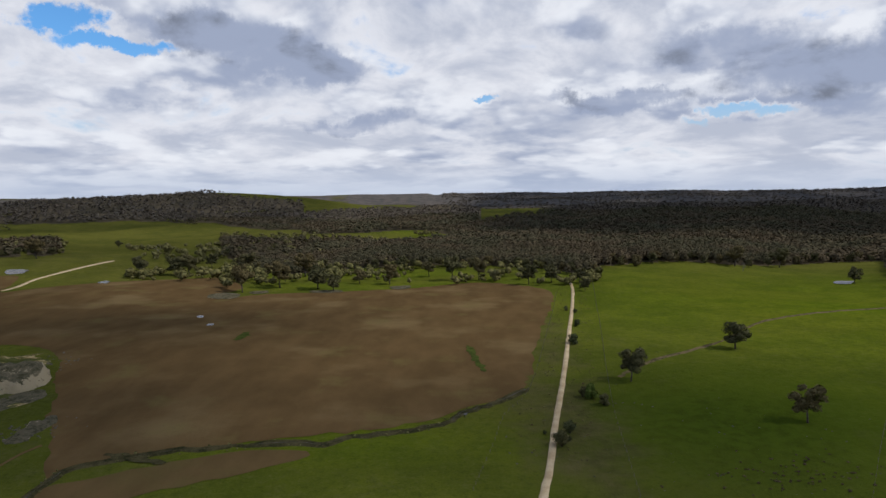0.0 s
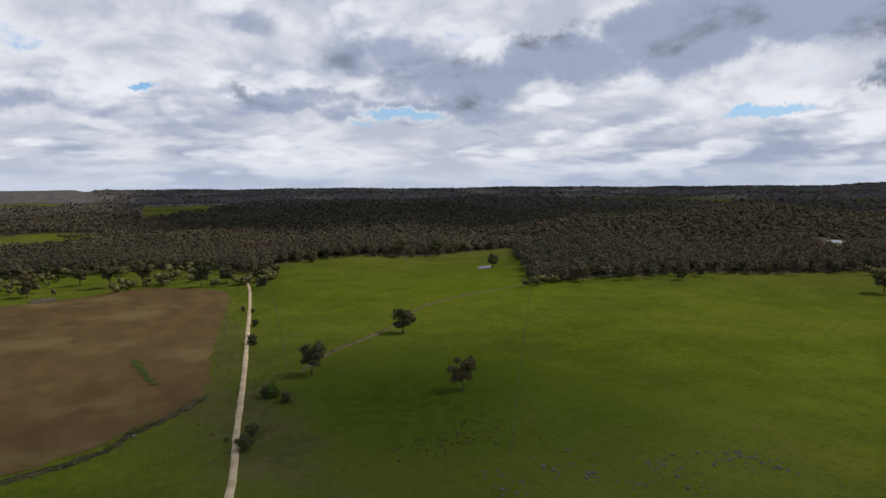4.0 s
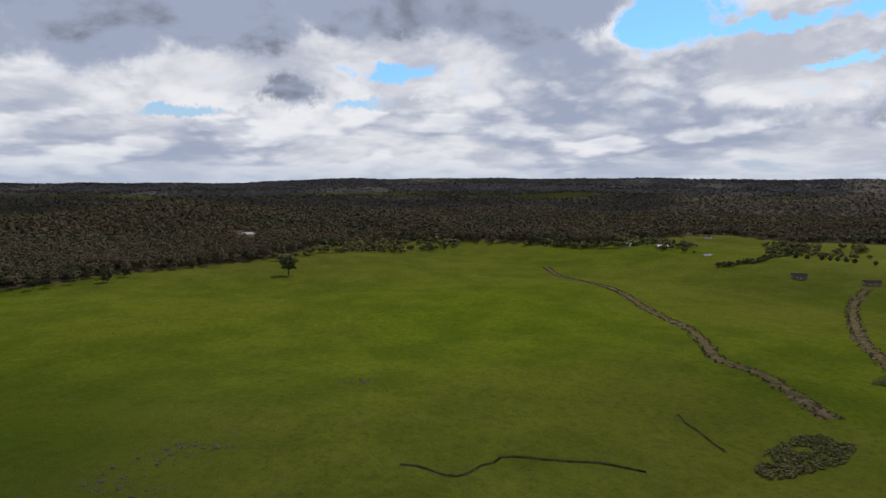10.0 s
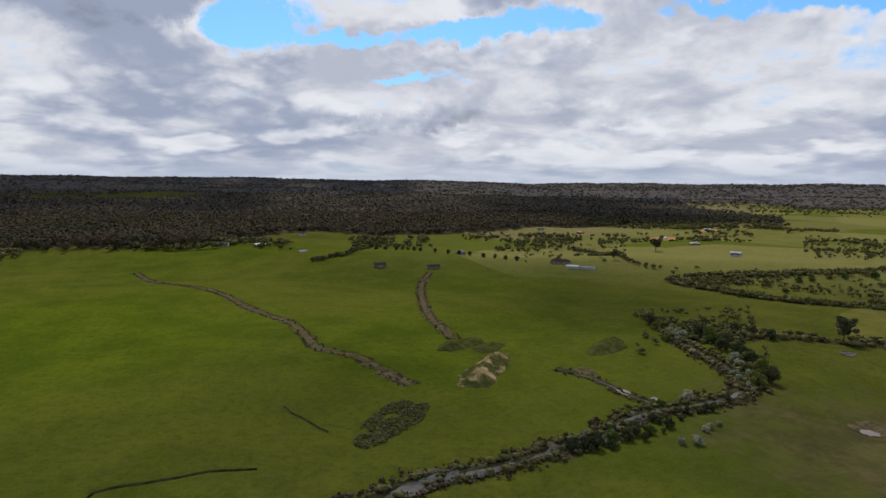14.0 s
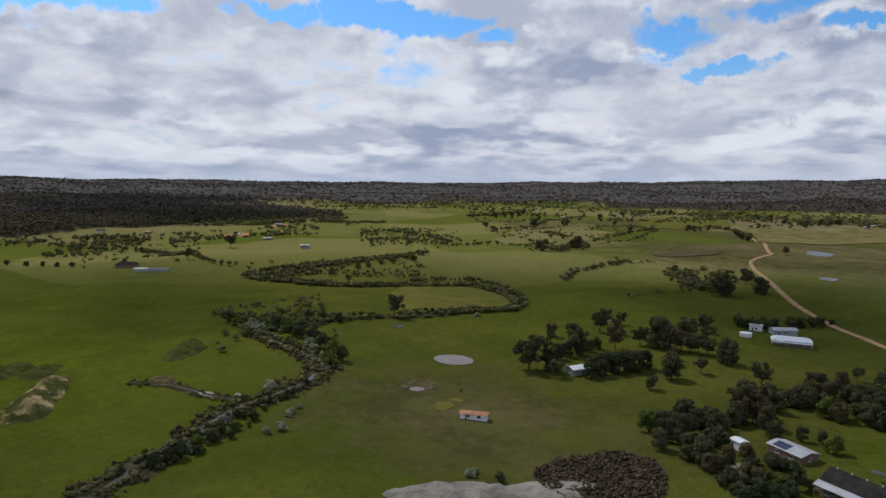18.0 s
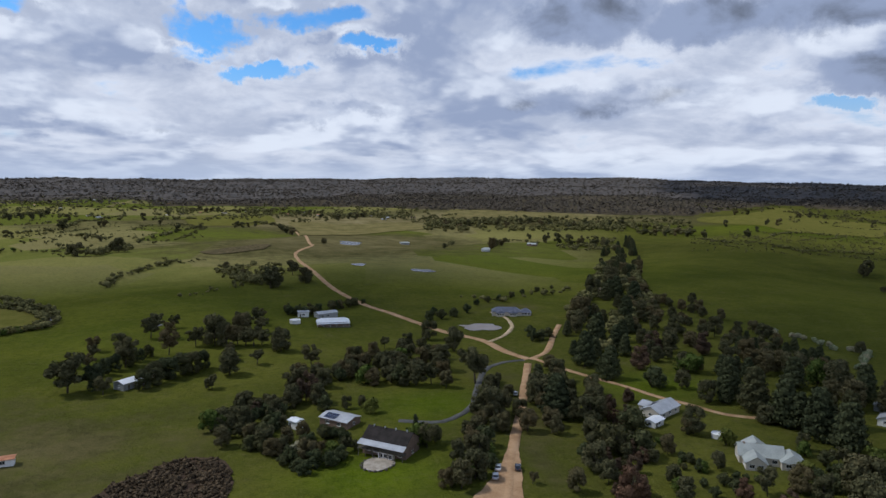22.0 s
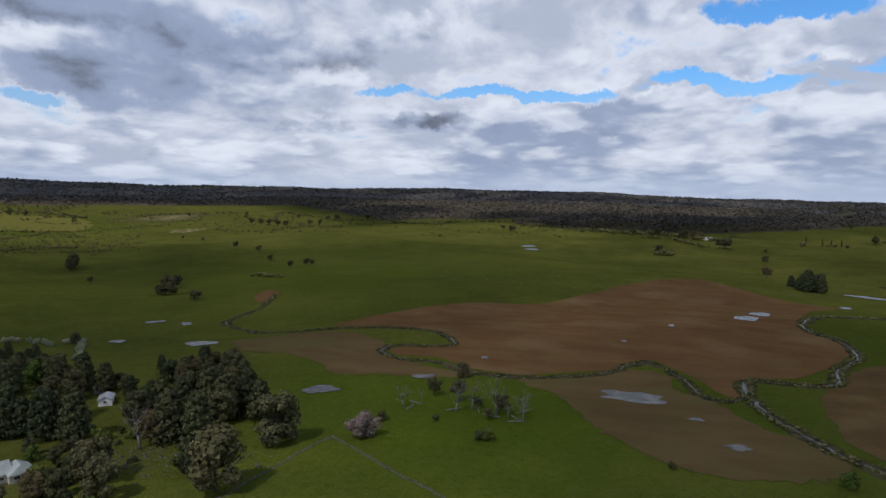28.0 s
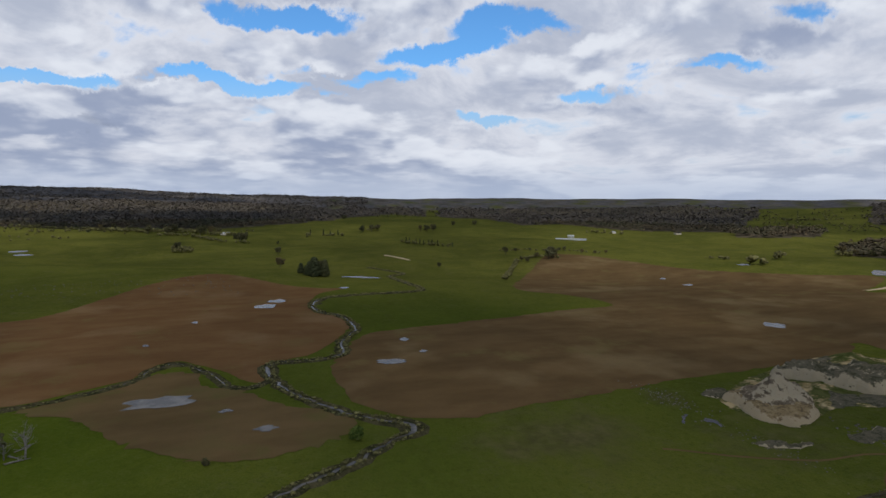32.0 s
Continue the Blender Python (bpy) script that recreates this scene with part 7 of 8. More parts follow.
# ---- earthworks, stones, scrub ----
def heap(name, outline, material, tall, seed=1, width=12.0, rough=0.35, fill=2.2, rise=0.05):
    """A heap of earth inside an outline, steep at the rim and lumpy on top."""
    me = draped(name, outline, material, rise, 2.5, 0.5, fill, seed)
    edge = curve_through(outline, True, 2.5, 0.5, seed)
    for v in me.vertices:
        d = np.hypot(edge[:, 0] - v.co.x, edge[:, 1] - v.co.y).min()
        s = min(1.0, d / width)
        n = noise.fractal(Vector((v.co.x / 9 + seed, v.co.y / 9, 0)), 1.0, 2.0, 4)
        v.co.z += tall * s * (1 + rough * n) + 0.35 * n * min(1, d / 1.5)
    return me


def cone_outline(x, y, r, n=10):
    return [(x + r * (0.85 + 0.3 * ((i * 7) % 5) / 5) * math.cos(i * math.tau / n), y + r * (0.85 + 0.3 * ((i * 3) % 5) / 5) * math.sin(i * math.tau / n)) for i in range(n)]


def clumps(name, label, category, x, y, r, h, material, level=1, seed=1):
    return thing(name, label, category, crowns(name, np.asarray(x, float), np.asarray(y, float), np.asarray(r, float), np.asarray(h, float), material, level, seed), kind="stuff")


def scatter(outline, count, seed):
    rng = np.random.RandomState(seed)
    o = np.asarray(outline, float)
    lo, hi = o.min(0), o.max(0)
    p = rng.uniform(lo, hi, (count * 4, 2))
    return p[inside(p[:, 0], p[:, 1], o)][:count]


thing("earth_mound", "steep tan clay mound with a grassy crown", "mound", heap("earth_mound", MOUND, CLAY_GRASSY, 5.5, 2, 9))
thing("quarry_floor", "pale clay diggings of an old quarry", "quarry", heap("quarry_floor", QUARRY, CLAY_GRASSY, 1.3, 3, 14, 0.8))
for k, (x, y, r, tall, m) in enumerate(((-206, 290, 13, 4.0, CLAY_GRASSY), (-222, 312, 10, 3.0, CLAY_GRASSY))):
    thing("spoil_cone", "grey conical spoil heap of the diggings" if m is CLAY_GREY else "cream clay spoil bank of the diggings", "spoil heap", heap("spoil_cone", cone_outline(x, y, r), m, tall, k + 5, r * 0.8, 0.4, rise=1.2), group="spoil heaps")
thing("spoil_slope", "grey eroded clay slope beside the heath", "spoil slope", heap("spoil_slope", SCREE, CLAY_GREY, 1.6, 9, 8, 0.9))
patch("ground_heath", "brown twiggy heath floor", "heath", HEATH, SCRUB_FLOOR, rise=0.2, step=4)
s = scatter(HEATH, 1500, 1)
clumps("heath", "low brown twiggy heath shrubs", "heath", s[:, 0], s[:, 1], np.random.RandomState(2).uniform(0.4, 1.0, len(s)), np.random.RandomState(3).uniform(0.5, 1.7, len(s)), LEAF_HEATH)
s = scatter(BUSH_PATCH, 800, 4)
s = s[np.sin(s[:, 0] / 4) * np.sin(s[:, 1] / 5) > -0.75]
clumps("rush_bed", "dark brown bed of rushes in the pasture", "rushes", s[:, 0], s[:, 1], np.random.RandomState(5).uniform(0.4, 0.9, len(s)), np.random.RandomState(6).uniform(0.4, 1.1, len(s)), LEAF_ROW)


def bank_scrub(name, label, line, spread, gap, tall, material, seed, keep=0.7):
    rng = np.random.RandomState(seed)
    c = curve_through(line, False, gap, 0.0, seed)
    d = np.gradient(c, axis=0)
    d /= np.maximum(np.hypot(d[:, 0], d[:, 1]), 1e-6)[:, None]
    side = np.column_stack([d[:, 1], -d[:, 0]])
    pts = np.concatenate([c + side * s * (spread * rng.uniform(0.8, 1.5, (len(c), 1))) + rng.normal(0, gap * 0.3, c.shape) for s in (-1, 1)])
    pts = pts[rng.rand(len(pts)) < keep]
    h = tall * rng.uniform(0.4, 1.2, len(pts))
    clumps(name, label, "scrub", pts[:, 0], pts[:, 1], h * rng.uniform(0.5, 0.9, len(pts)), h, material, 1, seed)


bank_scrub("creek_scrub", "dark scrub and rushes along the creek banks", CREEK_WEST, 1.7, 1.3, 1.3, LEAF_ROW, 1, 0.8)
bank_scrub("creek_scrub", "low dark rushes along the side creek", CREEK_ARM, 1.0, 1.4, 0.9, LEAF_ROW, 2, 0.8)
bank_scrub("creek_scrub", "thick brown and green scrub along the creek", CREEK_EAST, 2.8, 1.3, 2.2, LEAF_ROW, 3, 0.75)
bank_scrub("creek_scrub", "scattered rushes and scrub on the outer creek bank", CREEK_EAST, 6.0, 1.8, 1.8, LEAF_HEATH, 7, 0.6)
bank_scrub("creek_scrub", "thick scrub along the upper creek", CREEK_EAST_UP, 3.6, 2.2, 3.6, LEAF_ROW, 4, 0.8)
bank_scrub("creek_scrub", "rushes along the muddy drain", CREEK_SIDE, 2.2, 1.6, 1.3, LEAF_ROW, 5, 0.6)
bank_scrub("creek_scrub", "rushes along the drain at the field edge", CREEK_NORTH, 1.4, 2.2, 0.7, LEAF_ROW, 6, 0.45)
for k, line in enumerate((GULLY_A, GULLY_B)):
    bank_scrub("gully_scrub", "brown rushes in the eroded gully", line, 2.2, 1.3, 0.9, LEAF_HEATH, 20 + k, 0.6)


for k, line in enumerate((GULLY_A, GULLY_B)):
    bank_scrub("gully_scrub", "low tan and brown rushes on the gully edge", line, 3.4, 1.1, 0.7, LEAF_HEATH, 30 + k, 0.55)
bank_scrub("creek_scrub", "tan reeds on the outer creek bank", CREEK_EAST, 4.6, 1.1, 0.9, LEAF_HEATH, 33, 0.7)
bank_scrub("verge_scrub", "low brown tussocks on the trail verge", TRAIL[2:], 9.0, 1.6, 0.45, LEAF_HEATH, 40, 0.5)
bank_scrub("verge_scrub", "low tussocks on the trail verge", TRAIL[2:], 5.0, 2.5, 0.6, LEAF_ROW, 41, 0.4)
rt = np.random.RandomState(44)
tx, ty = rt.normal(105, 14, 90), rt.normal(183, 6, 90)
clumps("tussocks", "dark rush tussocks in the pasture", "tussocks", tx, ty, rt.uniform(0.25, 0.6, 90), rt.uniform(0.25, 0.6, 90), LEAF_HEATH)


def stone_mesh(seed, squash=0.7):
    rng = np.random.RandomState(seed)
    v, f = LUMPS[1] if seed % 2 else LUMPS[2]
    v = v * (1 + rng.uniform(-0.25, 0.25, (len(v), 1))) * np.array([1, rng.uniform(0.7, 1), squash * rng.uniform(0.7, 1)])
    return mesh_of("stone", v, f.tolist(), GRANITE)


STONES = [stone_mesh(s) for s in range(6)]
rng = np.random.RandomState(11)
for k, (x, y) in enumerate(ROCKS):
    crop = thing("rock_outcrop", "scattered grey granite outcrop in the pasture", "rocks", at=pose(x, y, ground_at(x, y)), group="granite outcrops")
    for i in range(16):
        dx, dy = rng.normal(0, 3.4, 2)
        s = rng.uniform(0.2, 0.75) * (1.3 if i < 4 else 0.7)
        part("stone", STONES[rng.randint(6)], crop, m=pose(dx, dy, ground_at(x + dx, y + dy) - ground_at(x, y) + s * 0.15, 0, 0, rng.uniform(0, 360)) @ Matrix.Scale(s, 4))


def loose_stones(name, label, x, y, size, seed):
    """Joined loose stones, half sunk in the ground."""
    r = np.random.RandomState(seed)
    v, f = LUMPS[1]
    n = len(x)
    co = v[None] * (1 + r.uniform(-0.3, 0.3, (n, len(v), 1))) * (size[:, None] * np.column_stack([np.ones(n), r.uniform(0.6, 1, n), r.uniform(0.4, 0.8, n)]))[:, None]
    co = co + np.column_stack([x, y, height(x, y) + size * 0.15])[:, None]
    return big_mesh(name, co.reshape(-1, 3), (f[None] + (np.arange(n) * len(v))[:, None, None]).reshape(-1, 3), GRANITE)


r11 = np.random.RandomState(12)
sx, sy = r11.uniform(20, 330, 700), r11.uniform(20, 330, 700)
near = (np.abs(np.hypot(sx, sy) - 235) < 50) & (r11.rand(700) < 0.7)
thing("loose_stones", "small grey stones strewn in the grass", "stones", loose_stones("loose_stones", "", sx[near], sy[near], r11.uniform(0.12, 0.45, near.sum()), 3), kind="stuff")
for line in (STONEWALL_A, STONEWALL_B):
    c = curve_through(line, False, 0.42, 0.12, 3)
    c = np.concatenate([c, c + r11.normal(0, 0.3, c.shape), c + r11.normal(0, 0.55, c.shape)])
    wall = thing("dry_stone_wall", "low tumbled dry stone wall in the pasture", "stone wall", at=pose(0, 0, 0))
    tagged(part("stones", loose_stones("stones", "", c[:, 0], c[:, 1], r11.uniform(0.14, 0.38, len(c)), 4), wall), kind="stuff")
RIDGE_STONES = np.column_stack([r11.uniform(-640, -560, 260), r11.uniform(-230, 40, 260)])
thing("loose_stones", "pale stones along the grassy ridge", "stones", loose_stones("loose_stones", "", RIDGE_STONES[:, 0], RIDGE_STONES[:, 1], r11.uniform(0.3, 0.9, 260), 5), kind="stuff")

for k, (cx, cy, sx, sy, n, big_s) in enumerate(((-156, -156, 9, 7, 110, 0.7), (-161, -126, 8, 6, 90, 0.7), (-159, -172, 8, 5, 60, 0.6), (-207, 183, 12, 4, 140, 0.5), (-154, 180, 12, 3, 90, 0.4), (-146, 219, 6, 4, 80, 0.6), (-198, 300, 10, 12, 160, 0.8))):
    rx = np.random.RandomState(70 + k)
    qx, qy = rx.normal(cx, sx, n), rx.normal(cy, sy, n)
    thing("loose_stones", "pale tumbled stones on the slope", "stones", loose_stones("loose_stones", "", qx, qy, rx.uniform(0.2, big_s, n), 80 + k), kind="stuff")

POST = solid("post", TIMBER, (-0.07, 0.07, -0.07, 0.07, -0.2, 1.25), bevel=0.01)


def fence(line, gap, label):
    c = curve_through(line, False, gap)
    f = thing("wire_fence", label, "fence", at=pose(c[0][0], c[0][1], ground_at(*c[0])))
    base = Vector((c[0][0], c[0][1], ground_at(*c[0])))
    bm = bmesh.new()
    last = None
    for q in c:
        p = Vector((q[0], q[1], ground_at(*q))) - base
        part("post", POST, f, m=Matrix.Translation(p))
        if last is not None:
            for z in (0.45, 0.8, 1.15):
                tube(bm, last + Vector((0, 0, z)), p + Vector((0, 0, z)), 0.006, 0.006, 3)
        last = p
    part("wires", baked("wires", bm, TIMBER), f, "thin grey fence wires")


fence(FENCE_N, 5, "post and wire fence along the gravel trail")
fence(FENCE_N_WEST, 5, "post and wire fence beside the ploughed field")
fence(FENCE_MID, 5, "straight post and wire fence across the pasture")

LOG = bmesh.new()
tube(LOG, (-3.5, 0, 0.3), (0.4, 0.2, 0.34), 0.30, 0.24, 7)
tube(LOG, (0.4, 0.2, 0.34), (3.6, -0.3, 0.5), 0.24, 0.10, 6)
tube(LOG, (0.2, 0.2, 0.34), (2.0, 1.6, 0.9), 0.14, 0.05, 5)
tube(LOG, (1.6, 0.0, 0.4), (2.6, -1.2, 1.1), 0.10, 0.04, 5)
LOG = baked("fallen_log", LOG, BARK_PALE, True)
for k, (x, y, *_) in enumerate(DEAD[:8]):
    thing("fallen_log", "bleached fallen log lying in the grass", "log", LOG, pose(x + 3 * math.sin(k * 2.1), y + 3 * math.cos(k * 2.1), ground_at(x, y), 0, 0, 67 * k), group="fallen logs")

# hawthorns in flower beyond the gardens, a row of young trees on the far paddock
for q in curve_through(HAWTHORN_STRIP, False, 5.0, 2.0, 5):
    BLOSSOM_KIND.plant(q[0], q[1], 4.5, group="hawthorns in flower")
for q in curve_through(TREE_ROW_FAR, False, 16.0, 1.0, 6):
    SHRUB.plant(q[0], q[1], 6.0, "small rounded dark tree in a planted row", "planted row")
for q in curve_through(HEDGE_FAR, False, 7.0, 1.0, 6):
    SHRUB.plant(q[0], q[1], 6.0, "dense dark tree in a far shelter belt", "shelter belt")


for q in COLUMNS[:4]:
    COLUMN.plant(q[0], q[1], 8.5, group="column cypresses by the house")


# ---- buildings ----
def roof_mesh(material, x0, x1, y0, y1, z, rise, over=0.45, thick=0.14, hip=0.0, flip=False):
    """A pitched roof over a rectangle; hip: how far the ridge ends draw in; flip: ridge across."""
    if flip:
        x0, x1, y0, y1 = y0, y1, x0, x1
    mid, half = (y0 + y1) / 2, (y1 - y0) / 2
    drop = over * rise / max(half, 0.1)
    a, b = x0 - over, x1 + over
    ring = [(a, y0 - over, z - drop), (b, y0 - over, z - drop), (b, y1 + over, z - drop), (a, y1 + over, z - drop)]
    ridge = [(a + hip, mid, z + rise), (b - hip, mid, z + rise)]
    top = ring + ridge
    v = [(x, y, w + thick) for x, y, w in top] + top
    f = [(0, 1, 5, 4), (2, 3, 4, 5), (3, 0, 4), (1, 2, 5)]
    if not hip:
        f = [(0, 1, 5, 4), (2, 3, 4, 5)]
    g = [tuple(i + 6 for i in q[::-1]) for q in f]
    sides = [(0, 6, 7, 1), (2, 8, 9, 3)]
    sides += [(1, 7, 8, 2), (3, 9, 6, 0)] if hip else [(1, 7, 11, 5), (5, 11, 8, 2), (3, 9, 10, 4), (4, 10, 6, 0)]
    if flip:
        v = [(y, x, w) for x, y, w in v]
        f, g, sides = [[q[::-1] for q in k] for k in (f, g, sides)]
    return mesh_of("roof", v, f + g + sides, material)


def wall_mesh(material, x0, x1, y0, y1, z0, z1, rise, flip=False, hip=0.0):
    """Outer walls with gable ends."""
    bm = bmesh.new()
    box(bm, x0, x1, y0, y1, z0, z1)
    if not hip:
        if flip:
            xm = (x0 + x1) / 2
            tri = [(x0, y0 + 0.02, z1), (x1, y0 + 0.02, z1), (xm, y0 + 0.02, z1 + rise), (x0, y1 - 0.02, z1), (x1, y1 - 0.02, z1), (xm, y1 - 0.02, z1 + rise)]
        else:
            ym = (y0 + y1) / 2
            tri = [(x0 + 0.02, y0, z1), (x0 + 0.02, y1, z1), (x0 + 0.02, ym, z1 + rise), (x1 - 0.02, y0, z1), (x1 - 0.02, y1, z1), (x1 - 0.02, ym, z1 + rise)]
        w = [bm.verts.new(c) for c in tri]
        for q in ((0, 1, 2), (5, 4, 3), (0, 3, 4, 1), (1, 4, 5, 2), (2, 5, 3, 0)):
            bm.faces.new([w[i] for i in q])
    bmesh.ops.recalc_face_normals(bm, faces=bm.faces[:])
    return baked("wall", bm, material)


def window(parent, x, y, z, w, h, side, frame_material=WHITE_PAINT):
    """A framed window on the -y, +y, -x or +x face at x, y (side 0, 180, 90 or 270 degrees)."""
    fr = part("window", solid("window", frame_material, (-w / 2, w / 2, -0.07, 0.02, -h / 2, -h / 2 + 0.08), (-w / 2, w / 2, -0.07, 0.02, h / 2 - 0.08, h / 2), (-w / 2, -w / 2 + 0.08, -0.07, 0.02, -h / 2 + 0.08, h / 2 - 0.08), (w / 2 - 0.08, w / 2, -0.07, 0.02, -h / 2 + 0.08, h / 2 - 0.08), (-0.03, 0.03, -0.06, 0.02, -h / 2 + 0.08, h / 2 - 0.08)), parent, m=pose(x, y, z, 0, 0, side))
    part("pane", solid("pane", GLASS_DARK, (-w / 2 + 0.08, w / 2 - 0.08, -0.035, 0.01, -h / 2 + 0.08, h / 2 - 0.08)), fr)
    part("sill", solid("sill", frame_material, (-w / 2 - 0.06, w / 2 + 0.06, -0.16, 0.0, -h / 2 - 0.06, -h / 2)), fr)


def house(name, label, category, x, y, turn, wings, walls, roofing, windows=2, door=True, chimney=False, verandah=0.0, group="", sink=0.6, porch_roof=None):
    """Wings: x0, x1, y0, y1, wall height, roof rise, ridge across or not, hip. The front is the first wing's -y face."""
    base = ground_at(x, y)
    h = thing(name, label, category, at=pose(x, y, base, 0, 0, turn), group=group)
    for k, (x0, x1, y0, y1, tall, rise, flip, hip) in enumerate(wings):
        part("wall", wall_mesh(walls, x0, x1, y0, y1, -sink, tall, rise, flip, hip), h)
        part("roof", roof_mesh(roofing, x0, x1, y0, y1, tall, rise, 0.45, 0.14, hip, flip), h)
        n = windows if k == 0 else max(0, windows - 1)
        for i in range(n):
            wx = x0 + (x1 - x0) * (i + 0.7) / (n + 0.4)
            window(h, wx, y0 - 0.01, min(1.55, tall * 0.6), min(1.6, (x1 - x0) / (n + 1.5)), 1.2, 0)
            window(h, wx, y1 + 0.01, min(1.55, tall * 0.6), min(1.6, (x1 - x0) / (n + 1.5)), 1.2, 180)
        if n:
            window(h, x0 - 0.01, (y0 + y1) / 2, min(1.55, tall * 0.6), 1.3, 1.1, 270)
            window(h, x1 + 0.01, (y0 + y1) / 2, min(1.55, tall * 0.6), 1.3, 1.1, 90)
    x0, x1, y0, y1, tall, *_ = wings[0]
    if door:
        d = part("door", solid("door", TIMBER, (-0.45, 0.45, -0.05, 0.03, 0.0, 2.05), bevel=0.01), h, m=pose(x0 + (x1 - x0) * 0.22, y0 - 0.02, 0.02))
        part("handle", solid("handle", WALL_TIN, (0.32, 0.38, -0.11, -0.05, 0.98, 1.08)), d)
    if chimney:
        part("chimney", solid("chimney", WALL_BRICK, (x0 + 1.4, x0 + 2.1, (y0 + y1) / 2 - 0.4, (y0 + y1) / 2 + 0.4, tall, tall + 2.9), bevel=0.03), h)
    if verandah:
        bm = bmesh.new()
        for q in ((x0 - 0.3, y0 - verandah, tall - 0.75), (x1 + 0.3, y0 - verandah, tall - 0.75), (x1 + 0.3, y0 - 0.5, tall - 0.35), (x0 - 0.3, y0 - 0.5, tall - 0.35)):
            bm.verts.new(q)
        bm.verts.ensure_lookup_table()
        bm.faces.new(bm.verts[:])
        bmesh.ops.solidify(bm, geom=bm.faces[:], thickness=0.08)
        part("verandah_roof", baked("verandah_roof", bm, porch_roof or roofing), h)
        part("verandah_floor", solid("verandah_floor", TIMBER, (x0 - 0.2, x1 + 0.2, y0 - verandah, y0 - 0.05, -0.4, 0.12)), h)
        for i in range(6):
            px = x0 + (x1 - x0) * i / 5
            part("verandah_post", solid("verandah_post", WHITE_PAINT, (px - 0.06, px + 0.06, y0 - verandah + 0.1, y0 - verandah + 0.22, 0.1, tall - 0.72)), h)
    return h


# the large dark-roofed house above its terrace
big = house("large_house", "two-storey brick house with dark roof and pale verandah roof", "house", -8.5, -207.5, 148, [(-9.0, 9.0, -4.6, 6.0, 5.2, 3.3, False, 0.0)], WALL_BRICK, ROOF_DARK, 5, True, False)
big.matrix_basis = big.matrix_basis @ Matrix.Scale(0.9, 4)
part("verandah_roof", mesh_of("verandah_roof", [(-9.6, -7.6, 4.3), (9.6, -7.6, 4.3), (9.6, -4.9, 5.3), (-9.6, -4.9, 5.3), (-9.6, -7.6, 4.2), (9.6, -7.6, 4.2), (9.6, -4.9, 5.2), (-9.6, -4.9, 5.2)], [(0, 1, 2, 3), (7, 6, 5, 4), (0, 4, 5, 1), (1, 5, 6, 2), (2, 6, 7, 3), (3, 7, 4, 0)], ROOF_IRON), big, "pale iron verandah roof")
part("balcony", solid("balcony", TIMBER, (-9.4, 9.4, -7.3, -4.7, 2.45, 2.65), (-9.4, 9.4, -7.35, -7.25, 3.45, 3.55)), big)
for i in range(7):
    bx = -9.2 + 18.4 * i / 6
    part("verandah_post", solid("verandah_post", TIMBER, (bx - 0.09, bx + 0.09, -7.3, -7.12, -0.6, 4.25)), big)
for i in range(30):
    bx = -9.1 + 18.2 * i / 29
    part("baluster", solid("baluster", TIMBER, (bx - 0.03, bx + 0.03, -7.33, -7.27, 2.6, 3.5)), big)
for i in range(5):
    window(big, -7.2 + 3.6 * i, -4.62, 3.9, 1.8, 1.7, 0, TIMBER)
part("sunroom", solid("sunroom", WHITE_PAINT, (-1.2, 4.8, -6.6, -4.65, -0.4, 2.35), bevel=0.03), big, "white-framed lower sunroom")
for i in range(3):
    window(big, 0.0 + 1.9 * i, -6.62, 1.2, 1.5, 1.5, 0)
for i in range(4):
    part("roof_vent", solid("roof_vent", ROOF_IRON, (-7 + 4.6 * i, -6.6 + 4.6 * i, 0.0, 0.4, 8.6, 9.3)), big)
ta = radians(148)
tc = (-8.5 + 1.5 * math.cos(ta) + -10.5 * -math.sin(ta), -207.5 + 1.5 * math.sin(ta) + -10.5 * math.cos(ta))
terrace = thing("terrace", "round pale paved terrace before the large house", "terrace", draped("terrace", cone_outline(tc[0], tc[1], 5.2, 14), PAVING, 0.35, 1.5, 0.05, 3))
for i in range(18):
    q = math.tau * i / 18
    part("kerb_stone", STONES[i % 6], terrace, m=pose(tc[0] + 5.2 * math.cos(q), tc[1] + 5.2 * math.sin(q), ground_at(tc[0] + 5.2 * math.cos(q), tc[1] + 5.2 * math.sin(q)) + 0.3, 0, 0, 40 * i) @ Matrix.Scale(0.55, 4))

workshop = house("workshop", "long shed with pale iron roof and solar panels", "shed", 9.3, -236.5, 144, [(-6.3, 6.3, -3.6, 4.6, 2.8, 0.9, False, 0.0)], WALL_BRICK, ROOF_IRON, 2)
for i in range(5):
    for j in range(2):
        part("solar_panel", solid("solar_panel", SOLAR, (-4.8 + 1.06 * i, -3.82 + 1.06 * i, -0.82, 0.82, 0, 0.05), bevel=0.01), workshop, m=pose(0, -2.6 + 1.75 * j, 3.26 + 0.39 * j, 12.4, 0, 0))
house("garden_shed", "small white cubic garden shed", "shed", 25.2, -236.2, 138, [(-2.0, 2.0, -1.7, 1.7, 3.0, 0.4, False, 0.0)], WHITE_PAINT, ROOF_WHITE, 0)
house("gabled_house", "rambling house with pale grey-green gabled roofs", "house", -126, -186, 158, [(-6.5, 6.5, -3.4, 4.0, 2.9, 2.6, False, 0.0), (-5.5, 0.5, -9.0, -3.2, 2.7, 2.0, True, 0.0), (5.4, 12.0, -5.6, 1.8, 2.7, 2.0, True, 1.4), (-3.5, 3.0, 3.8, 9.5, 2.7, 2.1, True, 0.0)], WALL_CREAM, ROOF_GREEN, 3, True, True)
